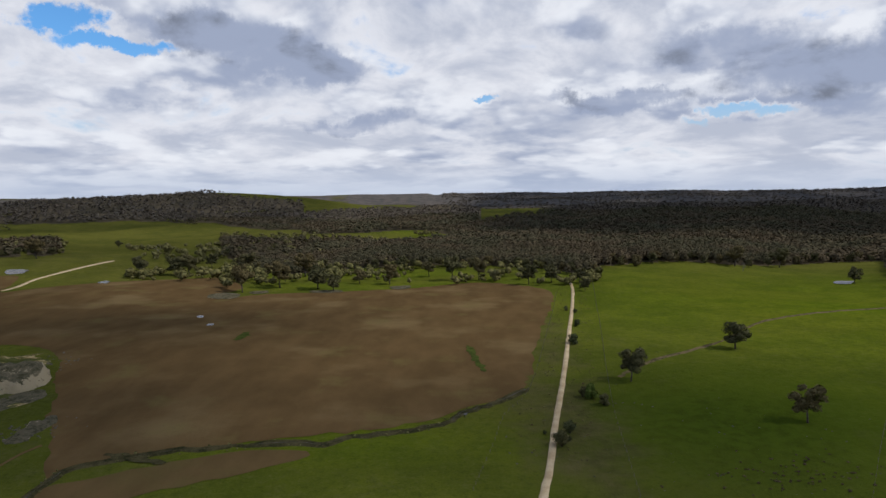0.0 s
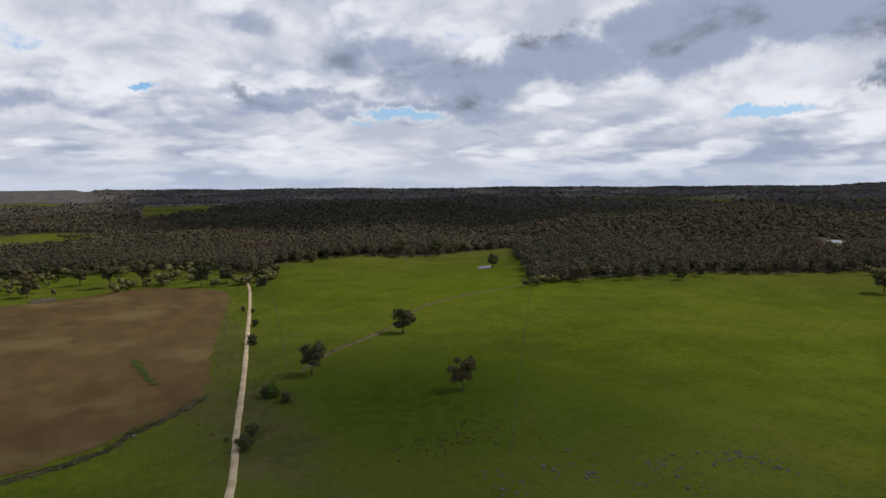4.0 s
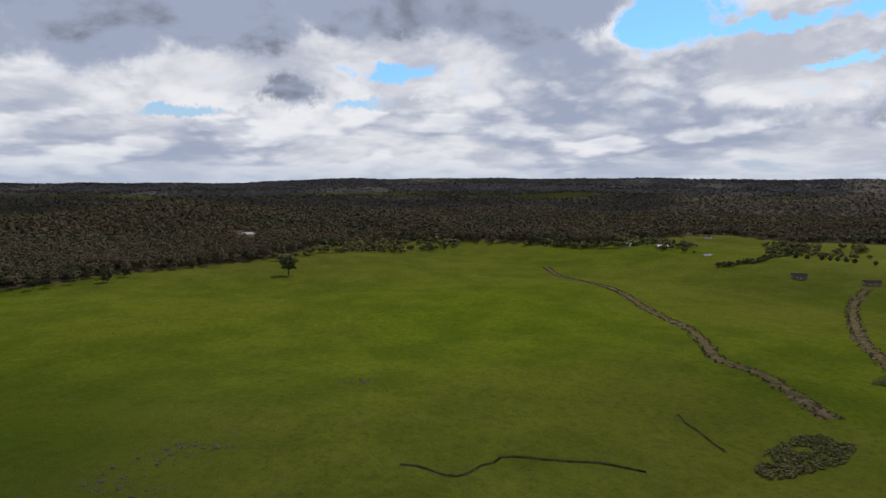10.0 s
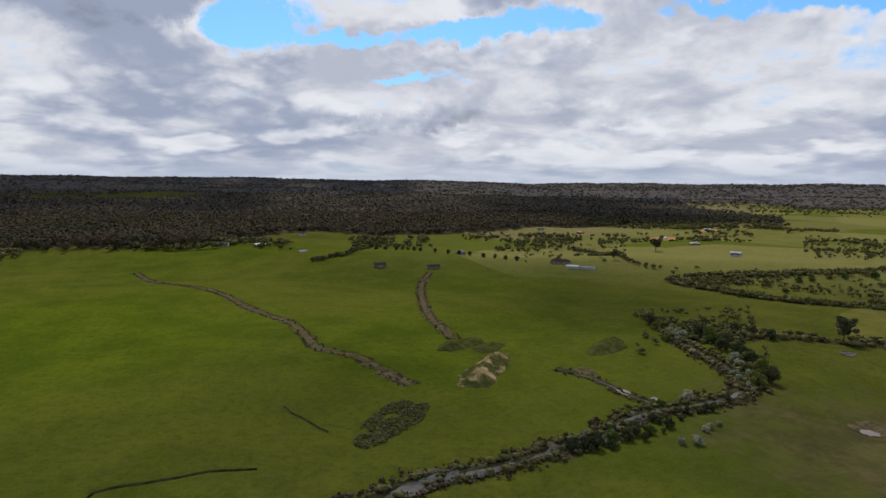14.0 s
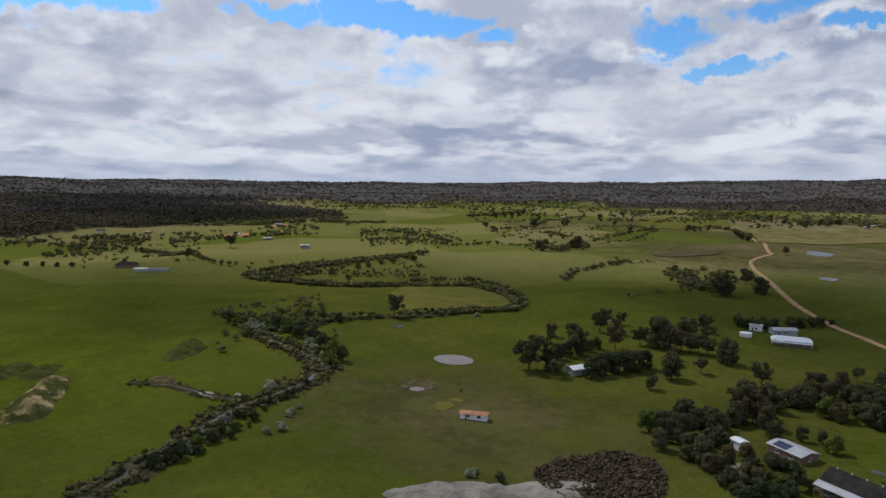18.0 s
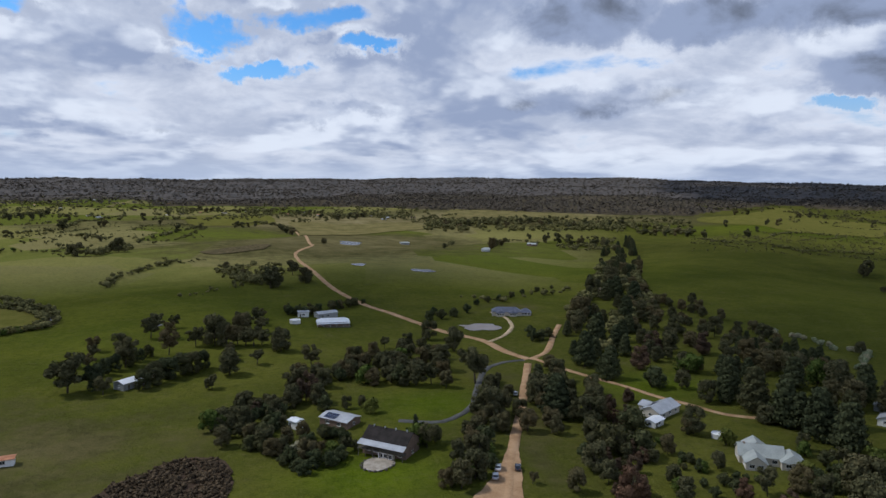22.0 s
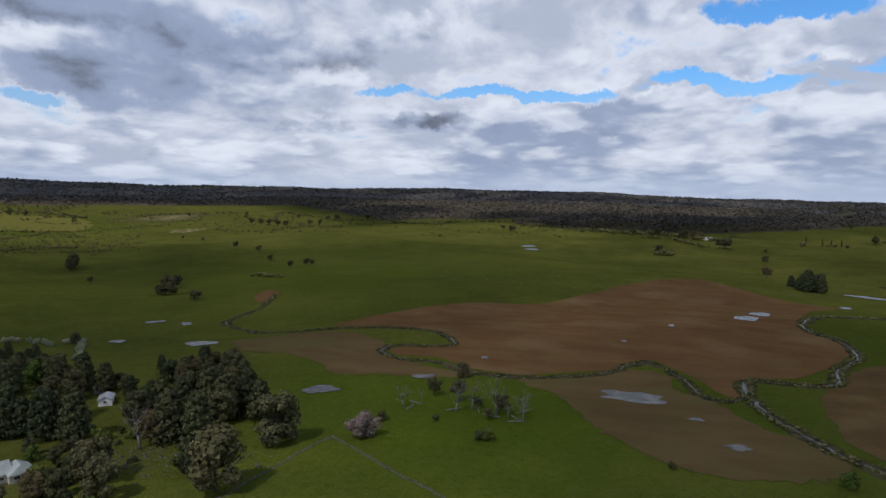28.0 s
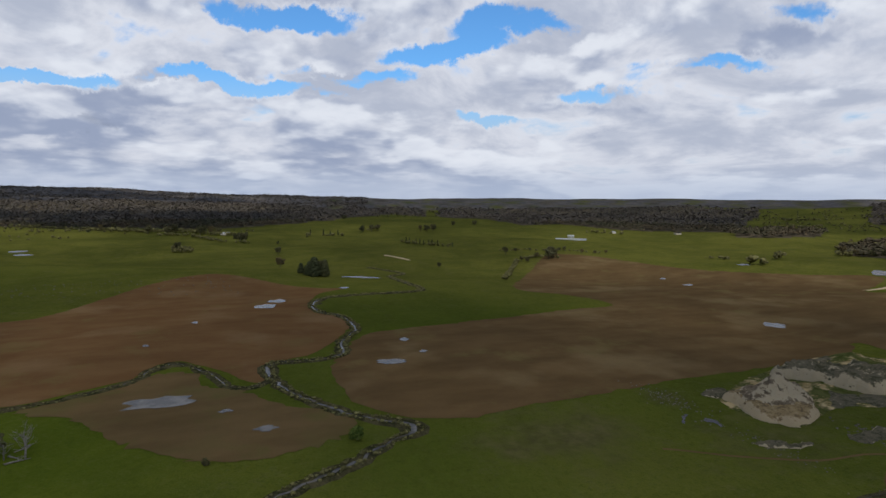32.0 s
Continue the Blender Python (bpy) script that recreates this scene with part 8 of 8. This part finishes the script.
cottage = house("cottage", "low house with grey iron roof and roof panels", "house", -115.5, -234, -143, [(-8.0, 8.0, -4.0, 4.0, 2.7, 1.9, False, 0.0), (-3.0, 3.5, 3.8, 7.5, 2.5, 1.2, True, 0.0)], WALL_CREAM, ROOF_IRON, 3)
for i in range(6):
    part("solar_panel", solid("solar_panel", SOLAR, (-5.0 + 1.06 * i, -4.02 + 1.06 * i, -0.82, 0.82, 0, 0.05), bevel=0.01), cottage, m=pose(0, 2.2, 3.83, -25, 0, 0))
house("lean_to", "small white lean-to beside the cottage", "shed", -107, -221, -143, [(-3.4, 3.4, -2.0, 2.0, 2.3, 0.5, False, 0.0)], WHITE_PAINT, ROOF_WHITE, 1)
house("forest_house", "small white house among tall cypresses", "house", -195, -213, 220, [(-3.6, 3.6, -2.5, 2.5, 2.5, 1.2, False, 0.0), (3.4, 6.4, -1.7, 2.0, 2.1, 0.6, False, 0.0)], WHITE_PAINT, ROOF_IRON, 2)
house("tin_shed", "grey tin shed among the trees", "shed", -205, -227, 220, [(-3.0, 3.0, -2.2, 2.2, 2.5, 0.7, False, 0.0)], WALL_TIN, ROOF_IRON, 1)
house("slate_house", "long low house with slate-blue hipped roofs", "house", -100, -438, 170, [(-11.0, 9.0, -4.5, 4.5, 2.8, 2.6, False, 4.0), (-8.0, -2.5, -7.5, -4.3, 2.6, 1.7, True, 1.6), (1.0, 6.0, -7.0, -4.3, 2.6, 1.6, True, 1.6), (9.0, 16.0, -3.5, 4.0, 2.6, 2.2, False, 3.2)], WALL_CREAM, ROOF_BLUE, 4)
house("white_roofed_house", "long house with bright white roof and verandah", "house", 20, -410, -173, [(-10.0, 10.0, -4.5, 4.5, 2.9, 1.8, False, 3.0)], WALL_BRICK, ROOF_WHITE, 4, True, False, 2.4)
house("farm_shed", "grey iron farm shed behind the house", "shed", 26, -436, -150, [(-7.0, 7.0, -3.5, 3.5, 3.2, 1.0, False, 0.0)], WALL_TIN, ROOF_IRON, 1)
house("small_shed", "small white shed beside the water tank", "shed", 41, -436, -170, [(-3.5, 3.5, -2.5, 2.5, 3.4, 0.6, False, 0.0)], WHITE_PAINT, ROOF_IRON, 1)
house("hedged_shed", "pale iron shed inside the dark hedge", "shed", 104, -296, -122, [(-6.0, 6.0, -3.2, 3.2, 3.0, 1.0, False, 0.0)], WALL_TIN, ROOF_WHITE, 1)
house("hedged_cottage", "small cream-roofed cottage inside the hedge", "house", 97, -309, -122, [(-4.0, 4.0, -2.6, 2.6, 2.6, 1.2, False, 0.0)], WALL_CREAM, ROOF_IRON, 2)
house("rusty_hut", "low white hut with a rusty iron roof", "shed", 116.5, -213, -162, [(-5.2, 5.2, -1.7, 1.7, 2.3, 0.35, False, 0.0)], WHITE_PAINT, ROOF_RUST, 2)


def tank(x, y, r, tall, label, material):
    bm = bmesh.new()
    bmesh.ops.create_cone(bm, cap_ends=True, segments=28, radius1=r, radius2=r, depth=tall, matrix=Matrix.Translation((0, 0, tall / 2)))
    t = thing("water_tank", label, "water tank", at=pose(x, y, ground_at(x, y) - 0.1))
    part("shell", baked("shell", bm, material, False, 0.04), t)
    bm = bmesh.new()
    bmesh.ops.create_cone(bm, cap_ends=True, segments=28, radius1=r + 0.08, radius2=0.3, depth=0.5, matrix=Matrix.Translation((0, 0, tall + 0.25)))
    part("lid", baked("lid", bm, material), t)
    part("hatch", solid("hatch", WALL_TIN, (-0.3, 0.3, -0.3, 0.3, tall + 0.35, tall + 0.6), bevel=0.03), t)


tank(44, -413, 3.4, 2.4, "round white concrete water tank", WHITE_PAINT)
tank(-124, -207, 2.2, 1.8, "round pale water tank in the garden", WHITE_PAINT)
tank(-165, -868, 6, 3.5, "wide pale steel tank on the far paddock", ROOF_IRON)
tank(-98.5, -229, 1.4, 2.2, "round dark water tank by the lane", ROOF_BLUE)

# homes and sheds scattered over the country
def homestead(spots, seed):
    r = np.random.RandomState(seed)
    for x, y, *_ in spots:
        far = math.hypot(x, y)
        long, deep = r.uniform(9, 15), r.uniform(6, 8.5)
        roofing = [ROOF_IRON, ROOF_GREEN, ROOF_DARK, ROOF_DARK, ROOF_BLUE, ROOF_GREEN, ROOF_RUST, ROOF_WHITE, ROOF_DARK][r.randint(9)]
        walls = [WALL_CREAM, WALL_BRICK, WALL_BRICK, WALL_TIN][r.randint(4)]
        tone = {ROOF_WHITE: "white", ROOF_IRON: "pale iron", ROOF_BLUE: "slate-blue", ROOF_RUST: "rusty", ROOF_DARK: "dark tiled", ROOF_GREEN: "grey-green"}[roofing]
        hip = 3.0 if r.rand() < 0.4 else 0.0
        wings = [(-long / 2, long / 2, -deep / 2, deep / 2, 2.8, deep * 0.22, False, hip)]
        if r.rand() < 0.6:
            wings.append((-long * 0.2, long * 0.2, -deep / 2 - 4, -deep / 2 + 0.1, 2.6, 1.3, True, 0.0))
        house("farmhouse" if walls is not WALL_TIN else "farm_shed", "far %s with %s roof among trees" % ("farmhouse" if walls is not WALL_TIN else "tin shed", tone), "house" if walls is not WALL_TIN else "shed", x, y, math.degrees(math.atan2(y, x)) - 90 + r.uniform(-35, 35), wings, walls, roofing, 2 if far < 900 else 1, far < 900, r.rand() < 0.3, group="scattered homesteads")


homestead(HOUSES[12:15], 1)
homestead([q for q in HOUSES_N if q[:2] not in ((560, -352), (527, -348), (554, -310))], 2)
house("slate_farmhouse", "dark slate-roofed farmhouse on the pasture rise", "house", 572, -357, 40, [(-9, 9, -5, 5, 2.8, 2.2, False, 3.0), (3, 9, -9, -4.8, 2.6, 1.5, True, 1.2)], WALL_BRICK, ROOF_DARK, 3, group="scattered homesteads")
house("machinery_shed", "long low grey iron machinery shed", "shed", 541, -352, 38, [(-6, 6, -3, 3, 2.6, 0.8, False, 0.0)], WALL_TIN, ROOF_GREEN, 1, group="farm sheds")
house("machinery_shed", "long low dark open-fronted farm shed", "shed", 531, -361, 38, [(-9, 9, -2.5, 2.5, 2.2, 0.5, False, 0.0)], WALL_TIN, ROOF_BLUE, 1, group="farm sheds")
house("hill_house", "tall cream house in a clearing on the wooded hill", "house", 795, 463, -60, [(-8, 8, -5, 5, 6.5, 2.2, False, 2.0)], WALL_CREAM, ROOF_IRON, 4, group="scattered homesteads")
homestead(HOUSES_W, 3)
for k, (x, y) in enumerate(((-1090, 707),)):
    house("glasshouse", "long low pale glasshouse on the far pasture", "glasshouse", x, y, math.degrees(math.atan2(y, x)) + 90, [(-30, 30, -4, 4, 2.0, 0.8, False, 0.0)], WALL_TIN, ROOF_IRON, 0, False, group="glasshouses")
for x, y, *_ in (HOUSES_N[-1], HOUSES_N[10]):
    patch("ground_orange_earth", "bare orange earth pad on the slope", "earth", cone_outline(x, y, 26), ORANGE_EARTH, rise=0.3, fill=8)


# ---- cars on the gravel ----
def car(x, y, turn, paint, label):
    c = thing("parked_car", label, "car", at=pose(x, y, ground_at(x, y) + 0.34, 0, 0, turn), group="cars on the road")
    side = [(-2.2, 0.35), (-2.25, 0.75), (-2.0, 0.95), (-1.0, 1.02), (1.05, 1.02), (1.95, 0.88), (2.2, 0.7), (2.2, 0.35)]
    top = [(-1.9, 0.98), (-1.5, 1.45), (0.3, 1.48), (1.05, 1.0)]
    for name, line, w, mat_ in (("body", side, 0.88, paint), ("cabin", top, 0.74, GLASS_DARK)):
        v = [(px, s * w, pz) for s in (-1, 1) for px, pz in line]
        n = len(line)
        bm = bmesh.new()
        vs = [bm.verts.new(q) for q in v]
        bm.faces.new(vs[:n])
        bm.faces.new(vs[n:][::-1])
        for i in range(n):
            bm.faces.new((vs[i], vs[n + i], vs[n + (i + 1) % n], vs[(i + 1) % n]))
        bmesh.ops.recalc_face_normals(bm, faces=bm.faces[:])
        part(name, baked(name, bm, mat_, False, 0.06), c)
    part("roof_panel", solid("roof_panel", paint, (-1.5, 0.32, -0.68, 0.68, 1.44, 1.53), bevel=0.03), c)
    for s in (-0.6, 0.6):
        part("headlight", solid("headlight", WHITE_PAINT, (2.12, 2.24, s - 0.2, s + 0.2, 0.62, 0.78), bevel=0.02), c)
        part("tail_light", solid("tail_light", ROOF_RUST, (-2.28, -2.16, s - 0.18, s + 0.18, 0.68, 0.85), bevel=0.02), c)
    for wx in (-1.35, 1.35):
        for s in (-0.82, 0.82):
            bm = bmesh.new()
            bmesh.ops.create_cone(bm, cap_ends=True, segments=16, radius1=0.34, radius2=0.34, depth=0.22, matrix=pose(wx, s, 0.3, 90))
            w = part("wheel", baked("wheel", bm, RUBBER, False, 0.03), c)
            bm = bmesh.new()
            bmesh.ops.create_cone(bm, cap_ends=True, segments=12, radius1=0.2, radius2=0.2, depth=0.26, matrix=pose(wx, s, 0.3, 90))
            part("rim", baked("rim", bm, WALL_TIN), w)


road_turn = math.degrees(math.atan2(-72, -17))
for (x, y, _), paint, label in zip(CARS, (CAR_WHITE, CAR_SILVER, CAR_DARK, CAR_SILVER), ("white car parked on the gravel road", "silver car parked on the gravel road", "dark blue car parked on the gravel road", "silver car parked beside the gravel road")):
    car(x, y, road_turn, paint, label)

# ---- unseen cloud lumps added overhead, out of view, to shade the land ----
SHADE_CLOUD_PAINT = two_tone("shade_cloud_white", (0.78, 0.79, 0.80), (0.82, 0.82, 0.82), 200, 1.0, bump=0.0)
SHADE_CLOUD_HEIGHT = 3000.0
# shaded tracts of land: azimuth from and to, distance from and to, closeness of the cloud
SHADES = [
    (15, 36, 140, 320, 0.95), (-36, -12, 180, 520, 0.74), (43, 50, 280, 370, 0.9), (35, 54, 150, 215, 0.45), (21, 28, 510, 680, 0.4),
    (83, 97, 255, 305, 0.7), (97, 114, 205, 360, 0.65), (116, 129, 450, 600, 0.8), (100, 125, 610, 720, 0.5), (54, 80, 140, 240, 0.6), (105, 130, 175, 250, 0.5),
    (146, 174, 430, 640, 0.6), (175, 184, 360, 800, 0.85), (168, 183, 330, 430, 0.3), (178, 196, 160, 330, 0.3), (116, 132, 1700, 3200, 1.0),
    (176, 201, 440, 900, 0.3), (203, 232, 260, 1150, 0.7), (208, 236, 2600, 4400, 1.0), 
    (232, 300, 110, 560, 0.62), (232, 300, 560, 1080, 0.5), (264, 300, 1080, 1650, 0.45), (238, 249, 1650, 4400, 0.85), (249, 276, 1500, 2300, 0.85), (249, 276, 3050, 4400, 0.8), (276, 325, 1650, 4400, 0.7),
    (300, 330, 130, 700, 0.55), (325, 347, 820, 1300, 0.35), (325, 350, 1700, 3200, 0.6),
    (3, 14, 1350, 4400, 0.9), (12, 40, 1290, 4400, 1.0), (40, 66, 1750, 4400, 1.0), (66, 96, 2050, 4400, 1.0), (96, 108, 2700, 4400, 0.9),
]
rc = np.random.RandomState(31)
slide = SHADE_CLOUD_HEIGHT / math.tan(radians(SUN_HEIGHT))
for a0, a1, r0, r1, full in SHADES:
    area = 0.5 * radians(a1 - a0) * (r1 * r1 - r0 * r0)
    size = min(max(0.14 * math.sqrt(area), 14.0), 17.0 if full < 0.72 else 110.0)
    n = max(4, int(area * -math.log(max(1 - full, 0.06)) / (math.pi * size * size)))
    a, q = np.radians(rc.uniform(a0, a1, n)), np.sqrt(rc.uniform(r0 * r0, r1 * r1, n))
    px, py = q * np.sin(a) + slide * math.sin(radians(SUN_AZIMUTH)), q * np.cos(a) + slide * math.cos(radians(SUN_AZIMUTH))
    v, f = LUMPS[1]
    r = size * rc.uniform(0.75, 1.25, n)
    co = v[None] * (1 + rc.uniform(-0.2, 0.2, (n, len(v), 1))) * (r[:, None] * np.array([1, 1, 0.5]))[:, None]
    co = co + np.column_stack([px, py, SHADE_CLOUD_HEIGHT + rc.uniform(0, 60, n)])[:, None]
    thing("cloud", "unseen cloud lumps added overhead to shade the land", "cloud", big_mesh("cloud", co.reshape(-1, 3), (f[None] + (np.arange(n) * len(v))[:, None, None]).reshape(-1, 3), SHADE_CLOUD_PAINT, True), kind="stuff")

for kind in (GUM, ROUND, GROVE, HEDGE, PADDOCK, PINE, COLUMN, SHRUB, FRESH, BROWN, BLOSSOM_KIND, DEAD_KIND, TWIGGY):
    for model, used in zip(kind.models, kind.used):
        if not used:
            for o in [*model.children_recursive, model]:
                bpy.data.objects.remove(o)


# ---- diggings, seeps and small scars ----
def broken_clay_paint(name, dark, mid_, cream, share):
    """Tipped clay: dark crust and rills over a cream cut, barest where the face is steep."""
    p = Paint(name, 1.0, spec=0.0, world_space=True)
    lumps = p.math("ADD", p.math("MULTIPLY", p.noise(4.5, 5, 0.65, (1, 1, 2.5)), 0.6), p.math("MULTIPLY", p.noise(0.9, 4, 0.7), 0.4))
    c = p.mix(p.step(lumps, 0.38, 0.56), dark, mid_)
    rise = p.node("ShaderNodeSeparateXYZ", {0: p.node("ShaderNodeNewGeometry").outputs["Normal"]}).outputs[2]
    steep = p.step(rise, 0.93, 0.66, 0.0, 0.22)
    c = p.mix(p.step(p.math("ADD", lumps, steep), share, share + 0.07), c, cream)
    return p.done(c, lumps, 1.0, 1.4)


CUT_BROWN = broken_clay_paint("tipped_brown_clay", (0.080, 0.062, 0.040), (0.165, 0.130, 0.086), (0.33, 0.275, 0.185), 0.60)
CUT_CREAM = broken_clay_paint("cut_cream_clay", (0.105, 0.075, 0.040), (0.25, 0.185, 0.095), (0.33, 0.265, 0.165), 0.56)
CUT_MIXED = broken_clay_paint("weathered_clay", (0.045, 0.045, 0.024), (0.115, 0.100, 0.066), (0.30, 0.25, 0.165), 0.58)
WEEDS = two_tone("green_weeds", (0.034, 0.046, 0.012), (0.062, 0.078, 0.018), 3, 0.95, bump=0.6, fine=0.5, world_space=True, spec=0.0)
ROUGH_GRASS = two_tone("rough_tussock_grass", (0.036, 0.042, 0.013), (0.085, 0.090, 0.024), 4, 0.95, bump=0.8, fine=0.7, world_space=True, spec=0.0)
BLUE_CLAY = two_tone("wet_slate_clay", (0.040, 0.038, 0.045), (0.085, 0.080, 0.092), 2, 0.6, bump=0.4, fine=0.4, world_space=True, spec=0.2)
thing("quarry_ledge", "ochre and cream clay ledge cut round the diggings", "quarry", heap("quarry_ledge", QUARRY_LEDGE, CUT_CREAM, 3.4, 21, 3.0, 0.35, 1.1))
thing("spoil_cone", "steep brown-grey spoil heap with rain-cut rills", "spoil heap", heap("spoil_cone", QUARRY_PEAK, CUT_BROWN, 8.5, 22, 9.0, 0.75, 1.0, rise=2.6), group="spoil heaps")
thing("quarry_bank", "long cream and brown cut bank of the diggings", "quarry", heap("quarry_bank", QUARRY_BANK, CUT_MIXED, 6.0, 23, 3.2, 0.45, 1.2))
thing("quarry_apron", "pale trampled clay before the cut bank", "quarry", heap("quarry_apron", QUARRY_APRON, CUT_MIXED, 0.6, 24, 5.0, 0.9, 1.6))
for k, line in enumerate((QUARRY_SLIP_A, QUARRY_SLIP_B, QUARRY_SLIP_C, QUARRY_SLIP_D, QUARRY_SLIP_E)):
    thing("clay_bank", "low broken bank of pale clay in the grass", "bank", heap("clay_bank", line, CUT_MIXED, 1.1, 30 + k, 2.5, 0.9, 1.2), group="low clay banks")
for k, line in enumerate((STAIN_POOLS_A, STAIN_POOLS_B)):
    patch("ground_slate_stain_%d" % (k + 1), "wet blue-grey clay stain in the grass", "earth", line, BLUE_CLAY, rise=0.22, step=1.5, wander=0.5, fill=3)
for k, line in enumerate((POOL_A, POOL_B, POOL_C, POOL_D, POOL_E)):
    patch("water_pool_%d" % (k + 1), "dark still pool of the creek", "creek", line, WATER if k < 3 else MUDDY, rise=0.62 if k < 3 else 0.4, step=2, wander=0.3, fill=5)
thing("creek_terrace", "trampled tan earth bank along the creek", "bank", heap("creek_terrace", BANK_TAN, CUT_MIXED, 0.7, 41, 3.0, 0.8, 1.4))
for k, (line, tall) in enumerate(((HUMMOCK_A, 4.0), (HUMMOCK_B, 2.6), (HUMMOCK_C, 4.5))):
    thing("grassy_hummock", "rough grassy hummock in the pasture", "hummock", heap("grassy_hummock", line, ROUGH_GRASS, tall, 50 + k, 9.0, 0.5, 1.8), group="hummocks by the mound")
patch("ground_red_cut", "small red-brown erosion cut above the drain", "earth", RED_CUT, GULLY_EARTH, rise=0.3, step=2, wander=0.5, fill=3)
patch("ground_weed_streak", "green weedy streak in the ploughed soil", "weeds", WEED_STREAK, WEEDS, rise=0.34, step=2, wander=0.8, fill=3)
patch("ground_weed_patch", "small green weedy spot in the ploughed soil", "weeds", WEED_PATCH, WEEDS, rise=0.34, step=2, wander=0.8, fill=3)
for k, line in enumerate((SANDY_A, SANDY_B, SANDY_C, SANDY_D)):
    patch("ground_sandy_%d" % (k + 1), "bare pale sandy spot at the field edge", "earth", line, CUT_MIXED, rise=0.4, step=3, wander=0.6, fill=5)
patch("ground_dark_seep", "dark wet seep at the edge of the field", "earth", DARK_SEEP, BANK, rise=0.3, step=2, wander=0.7, fill=3)
patch("ground_red_scar", "bare reddish scar on the pasture slope", "earth", RED_SCAR, EARTH_RED, rise=0.3, step=3, wander=0.7, fill=5)
patch("ground_tan_scar", "bare tan scar on the far pasture", "earth", TAN_SCAR, CLAY_GRASSY, rise=0.4, step=5, wander=0.7, fill=9)
STRAW = two_tone("straw_pasture", (0.125, 0.108, 0.040), (0.205, 0.172, 0.072), 30, 0.95, bump=0.3, fine=4, world_space=True, spec=0.0)
for k, (line, m, label) in enumerate(((STRAW_S_A, STRAW, "pale straw-coloured field before the forest"), (STRAW_S_B, YELLOW_GRASS, "sunlit yellow-green field on the far slope"), (STRAW_S_C, STRAW, "dry tan paddock beside the gravel road"), (STRAW_S_D, YELLOW_GRASS, "yellowed paddock beyond the gravel road"), (STRAW_S_E, GULLY_EARTH, "bare earth about the far dam"))):
    patch("field_south_%d" % (k + 1), label, "field", line, m, rise=0.9, step=14, wander=1.5, fill=22)
homestead([(x, y, 14) for x, y in HOUSES_S], 9)
patch("ground_mud_rim", "trampled brown mud about the small dam", "earth", MUD_RIM, GULLY_EARTH, rise=0.18, step=2, wander=0.6, fill=3)
for k, line in enumerate((BARE_SPOTS_A, BARE_SPOTS_B)):
    patch("ground_bare_spot_%d" % (k + 1), "worn pale earth beside the rusty hut", "earth", line, YELLOW_GRASS, rise=0.2, step=2, wander=0.8, fill=3)
